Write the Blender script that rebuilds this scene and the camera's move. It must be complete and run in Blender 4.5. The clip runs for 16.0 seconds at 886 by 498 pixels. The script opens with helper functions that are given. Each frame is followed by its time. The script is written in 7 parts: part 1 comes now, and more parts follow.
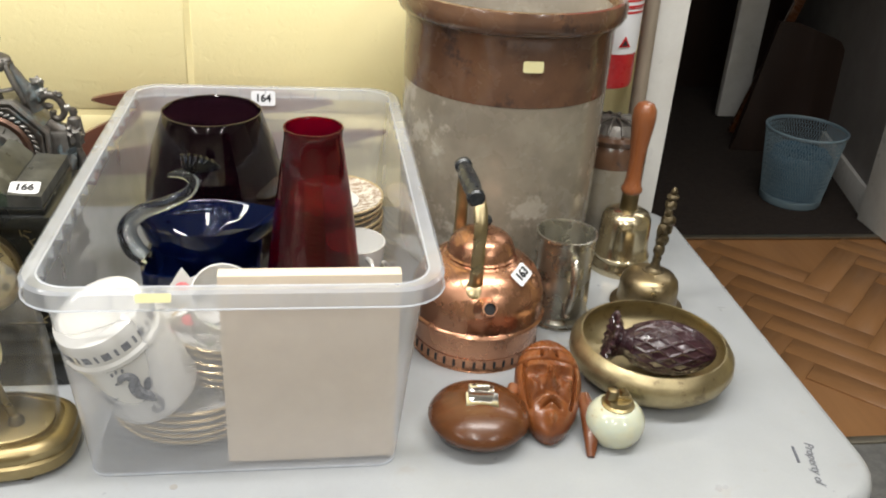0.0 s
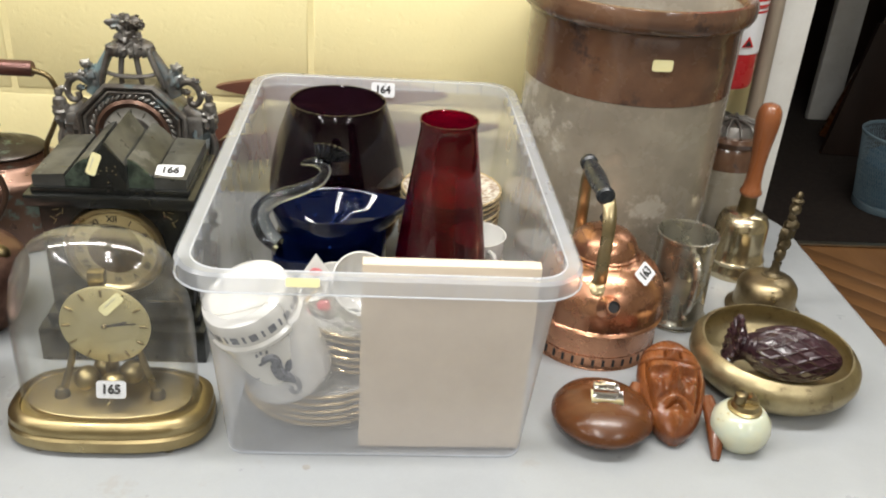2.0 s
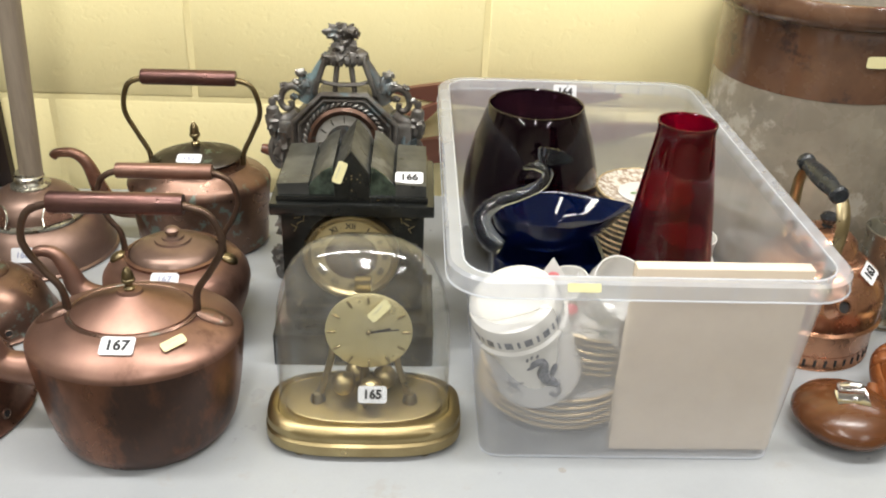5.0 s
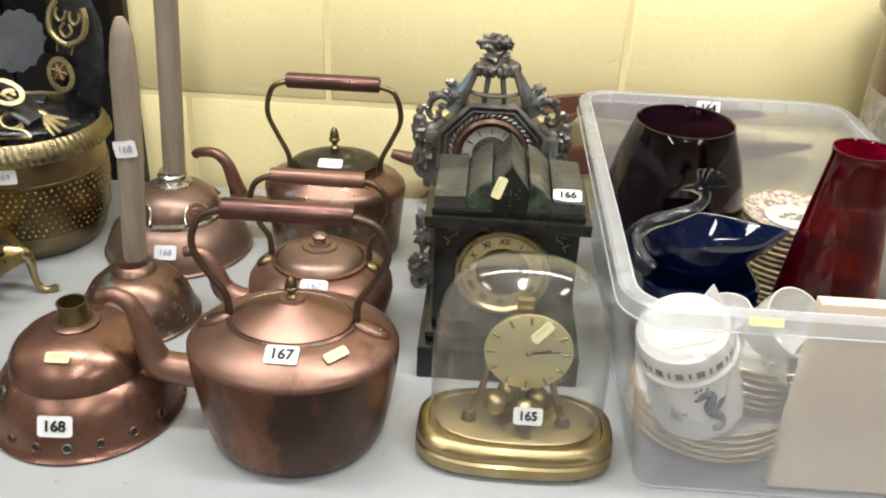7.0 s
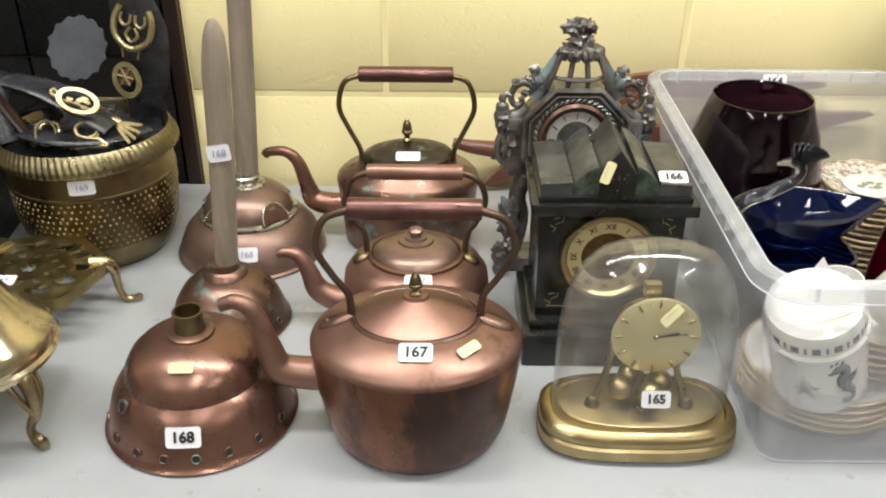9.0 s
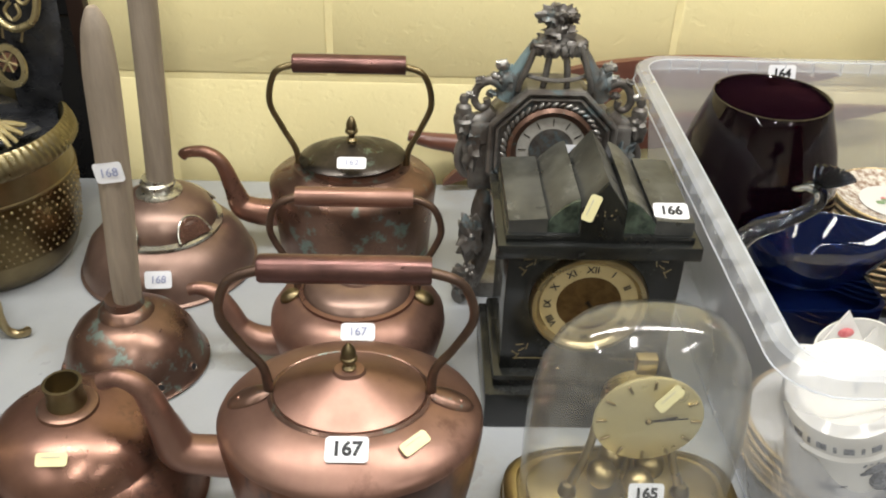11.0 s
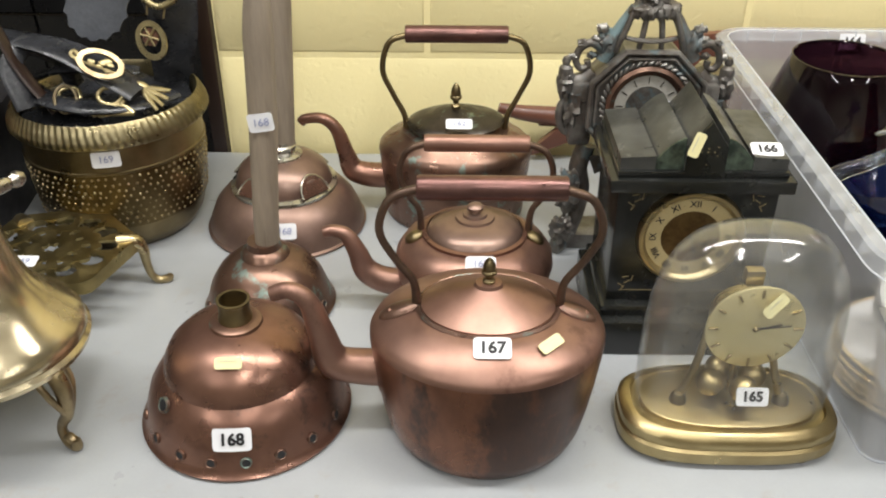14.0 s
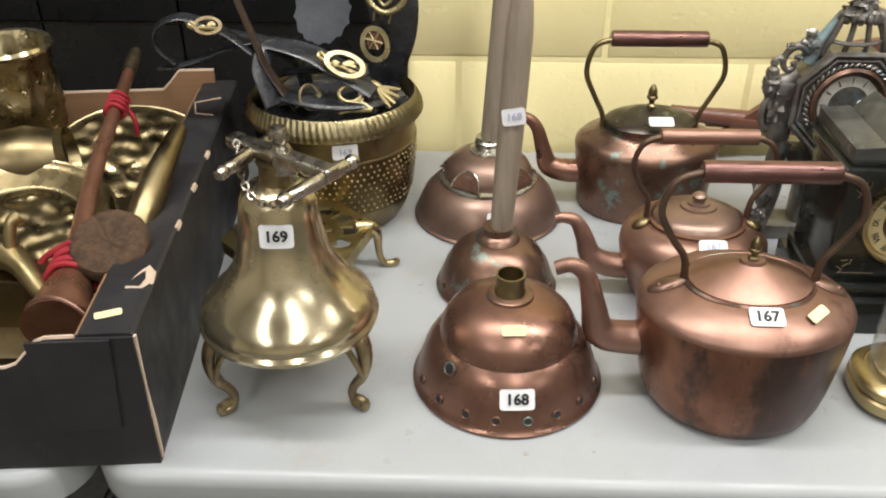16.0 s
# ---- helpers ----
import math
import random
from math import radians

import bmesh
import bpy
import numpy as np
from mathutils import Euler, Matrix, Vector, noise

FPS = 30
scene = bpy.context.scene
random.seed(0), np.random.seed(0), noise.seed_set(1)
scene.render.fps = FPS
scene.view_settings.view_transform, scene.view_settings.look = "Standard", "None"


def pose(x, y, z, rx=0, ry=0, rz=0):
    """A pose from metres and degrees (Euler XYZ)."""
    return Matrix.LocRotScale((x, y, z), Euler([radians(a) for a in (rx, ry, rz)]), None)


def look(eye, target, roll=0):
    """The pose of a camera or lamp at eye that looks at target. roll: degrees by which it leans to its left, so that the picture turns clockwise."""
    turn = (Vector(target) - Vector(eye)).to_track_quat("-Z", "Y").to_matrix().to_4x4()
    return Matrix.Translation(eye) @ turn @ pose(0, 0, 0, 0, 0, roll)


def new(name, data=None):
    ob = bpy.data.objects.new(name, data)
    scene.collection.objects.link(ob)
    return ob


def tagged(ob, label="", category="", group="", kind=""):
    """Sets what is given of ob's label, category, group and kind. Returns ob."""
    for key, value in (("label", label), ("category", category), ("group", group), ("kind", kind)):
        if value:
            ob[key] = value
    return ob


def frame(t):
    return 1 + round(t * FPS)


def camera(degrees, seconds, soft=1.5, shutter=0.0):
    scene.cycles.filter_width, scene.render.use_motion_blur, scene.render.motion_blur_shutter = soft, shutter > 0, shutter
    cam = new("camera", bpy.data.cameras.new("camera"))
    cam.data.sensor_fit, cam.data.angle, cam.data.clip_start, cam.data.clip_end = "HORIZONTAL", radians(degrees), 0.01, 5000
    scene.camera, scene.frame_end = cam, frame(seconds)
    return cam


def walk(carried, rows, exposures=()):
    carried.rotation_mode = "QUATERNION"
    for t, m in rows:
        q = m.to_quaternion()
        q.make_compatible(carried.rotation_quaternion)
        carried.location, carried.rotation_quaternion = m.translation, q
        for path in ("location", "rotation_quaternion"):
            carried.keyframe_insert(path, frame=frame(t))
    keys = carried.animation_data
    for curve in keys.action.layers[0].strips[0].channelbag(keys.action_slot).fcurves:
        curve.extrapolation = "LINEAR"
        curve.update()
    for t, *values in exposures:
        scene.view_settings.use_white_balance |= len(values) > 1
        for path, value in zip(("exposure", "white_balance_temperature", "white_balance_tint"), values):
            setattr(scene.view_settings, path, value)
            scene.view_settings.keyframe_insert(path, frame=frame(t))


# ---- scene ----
cam = camera(53.1, 16.0, soft=2.0)
PATH = [
    (0, (-0.1337, 0.0134, 1.3519), (0.2183, 2.1617, 0.2225), 4),
    (0.5, (-0.1459, 0.0183, 1.3494), (0.1619, 2.1716, 0.2176), 3.9),
    (1, (-0.1643, 0.0183, 1.3519), (0.1055, 2.1777, 0.2201), 4.2),
    (1.5, (-0.1852, 0.0196, 1.3519), (0.0294, 2.1838, 0.2189), 4.1),
    (2, (-0.2060, 0.0134, 1.3506), (-0.0245, 2.1703, 0.1956), 4.1),
    (2.5, (-0.2354, 0.0122, 1.3470), (-0.0981, 2.1740, 0.1980), 3.6),
    (3, (-0.2624, 0.0147, 1.3470), (-0.1324, 2.1850, 0.2115), 2.9),
    (3.5, (-0.2931, 0.0122, 1.3506), (-0.1349, 2.1777, 0.2103), 2.8),
    (4, (-0.3323, 0.0159, 1.3531), (-0.1692, 2.1740, 0.2005), 2.8),
    (4.5, (-0.3801, 0.0233, 1.3531), (-0.2563, 2.1777, 0.1882), 2.5),
    (5, (-0.4218, 0.0196, 1.3494), (-0.3384, 2.1752, 0.1833), 2.1),
    (5.2, (-0.4390, 0.0134, 1.3494), (-0.3740, 2.1679, 0.1784), 1.9),
    (7.3, (-0.5260, 0.0429, 1.3568), (-0.6597, 2.1887, 0.1759), 2.3),
    (7.5, (-0.5346, 0.0416, 1.3519), (-0.6953, 2.1617, 0.1306), 1.9),
    (8, (-0.6143, -0.0074, 1.3568), (-0.7259, 2.1311, 0.1600), -1.2),
    (8.5, (-0.6560, -0.0160, 1.3556), (-0.6904, 2.1090, 0.1318), -0.2),
    (9, (-0.6572, 0.0429, 1.3592), (-0.6867, 2.1716, 0.1416), 0.2),
    (9.5, (-0.6511, 0.1152, 1.3556), (-0.6278, 2.2181, 0.0950), 0.9),
    (10, (-0.6389, 0.1949, 1.3494), (-0.5898, 2.2672, 0.0386), 1.4),
    (10.2, (-0.6401, 0.2256, 1.3482), (-0.5800, 2.2917, 0.0288), 1.8),
    (12.3, (-0.6241, 0.2513, 1.3506), (-0.5886, 2.2746, -0.0350), 1.3),
    (12.5, (-0.6192, 0.2342, 1.3408), (-0.6217, 2.2696, -0.0276), 1.5),
    (13, (-0.6180, 0.1974, 1.3212), (-0.6671, 2.2476, -0.0239), 1.7),
    (13.5, (-0.6560, 0.1557, 1.3212), (-0.6916, 2.2181, -0.0043), 1.1),
    (14, (-0.7247, 0.1275, 1.3323), (-0.7504, 2.1985, 0.0202), 0.2),
    (14.5, (-0.7823, 0.1201, 1.3335), (-0.8191, 2.1936, 0.0251), 0.2),
    (15, (-0.8547, 0.1005, 1.3408), (-0.9417, 2.1814, 0.0460), 0),
    (15.5, (-0.9074, 0.0637, 1.3506), (-1.0030, 2.1556, 0.0742), -0.1),
    (16, (-0.9589, 0.0331, 1.3494), (-1.0423, 2.1225, 0.0680), -0.2),
]
walk(cam, [(t, look(eye, target, roll)) for t, eye, target, roll in PATH],
     exposures=((0, -0.02), (5, 0.0), (8.5, 0.03), (10.2, -0.07), (12.3, -0.13), (13.2, -0.17), (14, -0.06), (15, 0.0), (16, 0.08)))

# ---- light ----
T = 0.74      # height of the table top
WY = 1.35     # face of the block wall

world = bpy.data.worlds.new("room_air")
scene.world = world
world.use_nodes = True
world.node_tree.nodes["Background"].inputs[0].default_value = (0.9, 0.95, 1.0, 1)
world.node_tree.nodes["Background"].inputs[1].default_value = 0.05


def tube_lamp(x, y, turn, watts):
    data = bpy.data.lights.new("fluorescent_lamp", "AREA")
    data.shape, data.size, data.size_y = "RECTANGLE", 1.45, 0.16
    data.energy, data.color = watts, (1.0, 0.985, 0.955)
    ob = new("fluorescent_lamp", data)
    ob.matrix_world = pose(x, y, 2.55, 0, 0, turn)
    return ob


for lx, ly, lw in ((-1.3, 0.62, 29), (0.25, 0.6, 31), (-0.5, -0.9, 25), (-2.1, -1.2, 20), (1.1, -1.4, 21), (1.75, 2.1, 10)):
    tube_lamp(lx, ly, 0 if ly > 0 else 90, lw)


# ---- materials ----
def nodes_of(name):
    m = bpy.data.materials.new(name)
    m.use_nodes = True
    nt = m.node_tree
    return m, nt, nt.nodes["Principled BSDF"]


def rgb(c):
    return (c[0], c[1], c[2], 1.0)


def surface(name, base, rough=0.5, metal=0.0, second=None, scale=12.0, amount=0.5, fine=180.0, grain=0.12,
            bump=0.05, stretch=(1, 1, 1), third=None, third_at=0.68, third_scale=9.0, coat=0.0, rough_var=0.12, each=0.0,
            pits=0.0, pit_scale=120.0, subsurface=0.0):
    """A procedural surface: a base colour, a second colour in clouds, a third in spots, fine grain and relief."""
    m, nt, b = nodes_of(name)
    N, L = nt.nodes, nt.links
    tc = N.new("ShaderNodeTexCoord")
    mp = N.new("ShaderNodeMapping")
    mp.inputs["Scale"].default_value = stretch
    L.new(tc.outputs["Object"], mp.inputs[0])
    src = mp.outputs[0]
    if each:
        info = N.new("ShaderNodeObjectInfo")
        mul = N.new("ShaderNodeMath"); mul.operation = "MULTIPLY"; mul.inputs[1].default_value = 37.0
        L.new(info.outputs["Random"], mul.inputs[0])
        add = N.new("ShaderNodeVectorMath"); add.operation = "ADD"
        L.new(src, add.inputs[0]); L.new(mul.outputs[0], add.inputs[1])
        src = add.outputs[0]

    def noise_tex(s, detail=4.0, r=0.6):
        n = N.new("ShaderNodeTexNoise")
        n.inputs["Scale"].default_value = s
        n.inputs["Detail"].default_value = detail
        n.inputs["Roughness"].default_value = r
        L.new(src, n.inputs["Vector"])
        return n.outputs["Fac"]

    def ramp(fac, a, z):
        r = N.new("ShaderNodeMapRange")
        r.inputs[1].default_value, r.inputs[2].default_value = a, z
        r.inputs[3].default_value, r.inputs[4].default_value = 0.0, 1.0
        L.new(fac, r.inputs[0])
        return r.outputs[0]

    def mix(fac, a, c, mode="MIX", k=None):
        x = N.new("ShaderNodeMix"); x.data_type = "RGBA"; x.blend_type = mode
        if k is not None:
            s = N.new("ShaderNodeMath"); s.operation = "MULTIPLY"; s.inputs[1].default_value = k
            L.new(fac, s.inputs[0]); fac = s.outputs[0]
        L.new(fac, x.inputs[0])
        for slot, v in ((6, a), (7, c)):
            if isinstance(v, tuple):
                x.inputs[slot].default_value = rgb(v)
            else:
                L.new(v, x.inputs[slot])
        return x.outputs[2]

    clouds = noise_tex(scale, 5.0, 0.65)
    col = mix(ramp(clouds, 0.40, 0.60), base, second or tuple(c * 0.72 for c in base), k=amount)
    if third:
        col = mix(ramp(noise_tex(third_scale, 6.0, 0.7), third_at - 0.08, third_at - 0.02), col, third, k=0.85)
    fgrain = noise_tex(fine, 3.0, 0.6)
    col = mix(ramp(fgrain, 0.3, 0.7), col, tuple(c * 0.6 for c in base), k=grain)
    if each:
        hs = N.new("ShaderNodeHueSaturation")
        r = N.new("ShaderNodeMapRange")
        r.inputs[3].default_value, r.inputs[4].default_value = 1.0 - each, 1.0 + each
        L.new(info.outputs["Random"], r.inputs[0]); L.new(r.outputs[0], hs.inputs["Value"])
        L.new(col, hs.inputs["Color"]); col = hs.outputs[0]
    L.new(col, b.inputs["Base Color"])
    rr = N.new("ShaderNodeMapRange")
    rr.inputs[3].default_value, rr.inputs[4].default_value = max(0.02, rough - rough_var), min(1.0, rough + rough_var)
    L.new(ramp(noise_tex(scale * 2.3, 4.0), 0.3, 0.7), rr.inputs[0])
    L.new(rr.outputs[0], b.inputs["Roughness"])
    b.inputs["Metallic"].default_value = metal
    b.inputs["Coat Weight"].default_value = coat
    b.inputs["Coat Roughness"].default_value = 0.08
    if subsurface:
        b.inputs["Subsurface Weight"].default_value = subsurface
        b.inputs["Subsurface Radius"].default_value = (0.01, 0.008, 0.005)
    if bump or pits:
        bp = N.new("ShaderNodeBump")
        bp.inputs["Strength"].default_value = bump
        bp.inputs["Distance"].default_value = 0.002
        h = noise_tex(fine * 0.6, 4.0, 0.7)
        if pits:
            v = noise_tex(pit_scale, 2.0, 0.5)
            pr = ramp(v, 0.6, 0.66)
            sm = N.new("ShaderNodeMath"); sm.operation = "MULTIPLY_ADD"; sm.inputs[1].default_value = -pits
            L.new(pr, sm.inputs[0]); L.new(h, sm.inputs[2]); h = sm.outputs[0]
        L.new(h, bp.inputs["Height"])
        L.new(bp.outputs[0], b.inputs["Normal"])
    return m


def glass(name, colour, rough=0.0, ior=1.45, weight=1.0):
    m, nt, b = nodes_of(name)
    b.inputs["Base Color"].default_value = rgb(colour)
    b.inputs["Transmission Weight"].default_value = weight
    b.inputs["Roughness"].default_value = rough
    b.inputs["IOR"].default_value = ior
    return m


def thin_glass(name, tint):
    """A thin clear pane: looks straight through, with gloss that grows at grazing angles."""
    m, nt, b = nodes_of(name)
    N, L = nt.nodes, nt.links
    tr = N.new("ShaderNodeBsdfTransparent"); tr.inputs[0].default_value = rgb(tint)
    gl = N.new("ShaderNodeBsdfGlossy"); gl.inputs["Roughness"].default_value = 0.09
    lw = N.new("ShaderNodeLayerWeight"); lw.inputs[0].default_value = 0.5
    pw = N.new("ShaderNodeMath"); pw.operation = "POWER"; pw.inputs[1].default_value = 3.5
    L.new(lw.outputs["Facing"], pw.inputs[0])
    fr = N.new("ShaderNodeMath"); fr.operation = "MULTIPLY_ADD"; fr.inputs[1].default_value = 0.5; fr.inputs[2].default_value = 0.045
    L.new(pw.outputs[0], fr.inputs[0])
    mx = N.new("ShaderNodeMixShader")
    tc = N.new("ShaderNodeTexCoord")
    dn = N.new("ShaderNodeTexNoise"); dn.inputs["Scale"].default_value = 22.0; dn.inputs["Detail"].default_value = 5.0
    L.new(tc.outputs["Object"], dn.inputs["Vector"])
    dm = N.new("ShaderNodeMapRange"); dm.inputs[1].default_value, dm.inputs[2].default_value = 0.4, 0.75
    dm.inputs[3].default_value, dm.inputs[4].default_value = 0.015, 0.09
    L.new(dn.outputs["Fac"], dm.inputs[0])
    dust = N.new("ShaderNodeBsdfDiffuse"); dust.inputs[0].default_value = (0.62, 0.6, 0.55, 1)
    md = N.new("ShaderNodeMixShader")
    L.new(dm.outputs[0], md.inputs[0]); L.new(tr.outputs[0], md.inputs[1]); L.new(dust.outputs[0], md.inputs[2])
    L.new(fr.outputs[0], mx.inputs[0]); L.new(md.outputs[0], mx.inputs[1]); L.new(gl.outputs[0], mx.inputs[2])
    L.new(mx.outputs[0], N["Material Output"].inputs["Surface"])
    return m


def clear_plastic(name, clear, colour, rough):
    """Milky polypropylene: partly see-through, partly white."""
    m, nt, b = nodes_of(name)
    N, L = nt.nodes, nt.links
    b.inputs["Base Color"].default_value = rgb(colour)
    b.inputs["Roughness"].default_value = rough
    b.inputs["Specular IOR Level"].default_value = 0.5
    tl = N.new("ShaderNodeBsdfTranslucent"); tl.inputs[0].default_value = rgb(colour)
    tr = N.new("ShaderNodeBsdfTransparent"); tr.inputs[0].default_value = (0.985, 0.985, 0.99, 1)
    tc = N.new("ShaderNodeTexCoord")
    n = N.new("ShaderNodeTexNoise"); n.inputs["Scale"].default_value = 16.0; n.inputs["Detail"].default_value = 6.0
    L.new(tc.outputs["Object"], n.inputs["Vector"])
    mr = N.new("ShaderNodeMapRange")
    mr.inputs[3].default_value, mr.inputs[4].default_value = clear - 0.07, clear + 0.07
    L.new(n.outputs["Fac"], mr.inputs[0])
    m1 = N.new("ShaderNodeMixShader"); m1.inputs[0].default_value = 0.35
    L.new(b.outputs[0], m1.inputs[1]); L.new(tl.outputs[0], m1.inputs[2])
    m2 = N.new("ShaderNodeMixShader")
    L.new(mr.outputs[0], m2.inputs[0]); L.new(m1.outputs[0], m2.inputs[1]); L.new(tr.outputs[0], m2.inputs[2])
    gl = N.new("ShaderNodeBsdfGlossy"); gl.inputs["Roughness"].default_value = 0.10
    lw = N.new("ShaderNodeLayerWeight"); lw.inputs[0].default_value = 0.5
    pw = N.new("ShaderNodeMath"); pw.operation = "POWER"; pw.inputs[1].default_value = 3.0
    L.new(lw.outputs["Facing"], pw.inputs[0])
    fr = N.new("ShaderNodeMath"); fr.operation = "MULTIPLY_ADD"; fr.inputs[1].default_value = 0.5; fr.inputs[2].default_value = 0.015
    L.new(pw.outputs[0], fr.inputs[0])
    m3 = N.new("ShaderNodeMixShader")
    L.new(fr.outputs[0], m3.inputs[0]); L.new(m2.outputs[0], m3.inputs[1]); L.new(gl.outputs[0], m3.inputs[2])
    L.new(m3.outputs[0], N["Material Output"].inputs["Surface"])
    return m


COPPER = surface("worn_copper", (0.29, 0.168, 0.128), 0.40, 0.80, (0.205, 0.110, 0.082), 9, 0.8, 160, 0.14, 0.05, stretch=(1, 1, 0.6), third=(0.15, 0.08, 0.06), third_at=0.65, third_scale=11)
# real stains, on a base darkened for the dim room the side reflects
COPPER_STAINED_DIM = surface("stained_dimmed_copper", (0.255, 0.120, 0.074), 0.32, 0.78, (0.125, 0.060, 0.040), 8, 0.95, 150, 0.18, 0.06, stretch=(1, 1, 0.55), third=(0.055, 0.040, 0.036), third_at=0.60, third_scale=6.5)
COPPER_DULL = surface("dull_grey_brown_copper", (0.25, 0.165, 0.13), 0.38, 0.72, (0.17, 0.105, 0.082), 10, 0.7, 150, 0.16, 0.06)
ROD_BROWN = surface("tarnished_brown_rod", (0.15, 0.095, 0.068), 0.42, 0.8, (0.085, 0.055, 0.042), 26, 0.8, 180, 0.2, 0.12, third=(0.17, 0.21, 0.18), third_at=0.70, third_scale=30)
COPPER_BRIGHT = surface("polished_copper", (0.56, 0.29, 0.175), 0.26, 0.92, (0.42, 0.21, 0.13), 16, 0.6, 160, 0.08, 0.03)
COPPER_OLD = surface("verdigris_copper", (0.215, 0.125, 0.09), 0.34, 0.8, (0.12, 0.075, 0.058), 13, 0.8, 150, 0.25, 0.08, third=(0.19, 0.27, 0.24), third_at=0.645, third_scale=30)
COPPER_BROWN = surface("brown_copper", (0.25, 0.135, 0.098), 0.31, 0.78, (0.165, 0.084, 0.060), 9, 0.75, 150, 0.15, 0.05, third=(0.10, 0.062, 0.05), third_at=0.655, third_scale=13)
COPPER_DARK = surface("dark_copper_grip", (0.19, 0.098, 0.085), 0.36, 0.9, (0.105, 0.06, 0.054), 20, 0.75, 200, 0.2, 0.04)
DARK_LID = surface("blackened_copper", (0.10, 0.085, 0.075), 0.36, 1.0, (0.055, 0.05, 0.045), 22, 0.8, 150, 0.2, 0.06, third=(0.2, 0.26, 0.23), third_at=0.68, third_scale=40)
BRASS = surface("aged_brass", (0.47, 0.385, 0.225), 0.33, 1.0, (0.27, 0.212, 0.115), 12, 0.6, 160, 0.15, 0.05)
BRASS_DARK = surface("dull_brass", (0.265, 0.21, 0.115), 0.37, 1.0, (0.14, 0.106, 0.055), 11, 0.7, 150, 0.2, 0.06)
BRASS_WORN = surface("rubbed_dark_brass", (0.11, 0.085, 0.05), 0.40, 0.9, (0.30, 0.245, 0.15), 60, 0.6, 200, 0.25, 0.15)
BRASS_CAST = surface("rough_cast_brass", (0.36, 0.285, 0.165), 0.36, 0.95, (0.20, 0.145, 0.085), 26, 0.75, 170, 0.2, 0.15)
NICKEL = surface("worn_nickel_plate", (0.44, 0.41, 0.36), 0.28, 1.0, (0.27, 0.235, 0.18), 30, 0.75, 190, 0.15, 0.06)
FADED_GILT = surface("faded_gilt_line", (0.30, 0.235, 0.12), 0.4, 0.4, fine=200)
BRASS_PALE = surface("pale_bell_brass", (0.64, 0.56, 0.385), 0.22, 0.95, (0.46, 0.375, 0.235), 9, 0.65, 140, 0.12, 0.04, third=(0.36, 0.28, 0.16), third_at=0.68, third_scale=8)
BRASS_SATIN = surface("satin_gilt_brass", (0.43, 0.345, 0.18), 0.38, 1.0, (0.30, 0.23, 0.115), 14, 0.6, 200, 0.12, 0.04)
BRASS_BOWL = surface("scratched_bowl_brass", (0.46, 0.385, 0.225), 0.40, 0.9, (0.30, 0.24, 0.135), 16, 0.6, 300, 0.25, 0.1, third=(0.22, 0.17, 0.1), third_at=0.64, third_scale=60)
PEWTER = surface("tarnished_pewter", (0.50, 0.485, 0.42), 0.27, 0.93, (0.33, 0.305, 0.25), 14, 0.6, 160, 0.12, 0.03)
STEEL = surface("nickel_steel", (0.62, 0.60, 0.57), 0.2, 1.0, (0.42, 0.40, 0.37), 20, 0.5, 200, 0.1, 0.03)
CHROME = surface("polished_chrome", (0.85, 0.85, 0.86), 0.08, 1.0, (0.7, 0.7, 0.7), 20, 0.3, 200, 0.05, 0.0, rough_var=0.04)
SPELTER = surface("blue_bronzed_spelter", (0.205, 0.195, 0.18), 0.42, 0.55, (0.085, 0.070, 0.058), 26, 0.9, 150, 0.25, 0.35, third=(0.14, 0.19, 0.205), third_at=0.66, third_scale=24)
SPELTER_EDGE = surface("rubbed_grey_spelter", (0.36, 0.35, 0.325), 0.36, 0.7, (0.19, 0.18, 0.165), 40, 0.8, 150, 0.2, 0.25)
SPELTER_BLUE = surface("blue_green_spelter", (0.16, 0.20, 0.215), 0.5, 0.4, (0.13, 0.11, 0.09), 40, 0.95, 150, 0.25, 0.3, third=(0.22, 0.32, 0.34), third_at=0.6, third_scale=26)
SLATE = surface("polished_black_slate", (0.008, 0.0085, 0.008), 0.2, 0.0, (0.016, 0.017, 0.0155), 14, 0.7, 180, 0.2, 0.02)
SLATE_DUSTY = surface("dusty_slate", (0.024, 0.025, 0.024), 0.36, 0.0, (0.085, 0.086, 0.080), 20, 0.8, 160, 0.25, 0.03, third=(0.13, 0.13, 0.122), third_at=0.66, third_scale=24)
MARBLE = surface("green_black_marble", (0.02, 0.028, 0.022), 0.15, 0.0, (0.09, 0.12, 0.09), 60, 0.8, 160, 0.2, 0.0)
CREAM_ENAMEL = surface("cream_enamel", (0.52, 0.43, 0.235), 0.38, 0.3, (0.42, 0.33, 0.16), 30, 0.5, 200, 0.05, 0.0)
PALE_ENAMEL = surface("pale_enamel", (0.40, 0.385, 0.345), 0.35, 0.0, (0.29, 0.275, 0.24), 40, 0.7, 200, 0.15, 0.0)
GILT_DIAL = surface("satin_gilt_dial", (0.70, 0.62, 0.36), 0.36, 0.6, (0.62, 0.54, 0.30), 20, 0.5, 300, 0.06, 0.0)
DARK_METAL = surface("dark_metal", (0.05, 0.04, 0.03), 0.35, 0.8, fine=200)
BLACK_WOOD = surface("ebonised_wood", (0.015, 0.017, 0.02), 0.3, 0.0, (0.03, 0.035, 0.04), 30, 0.6, 200, 0.2, 0.05)
WOOD_RED = surface("red_brown_wood", (0.30, 0.10, 0.035), 0.3, 0.0, (0.19, 0.06, 0.022), 12, 0.7, 90, 0.25, 0.05, stretch=(1, 1, 0.15), coat=0.3)
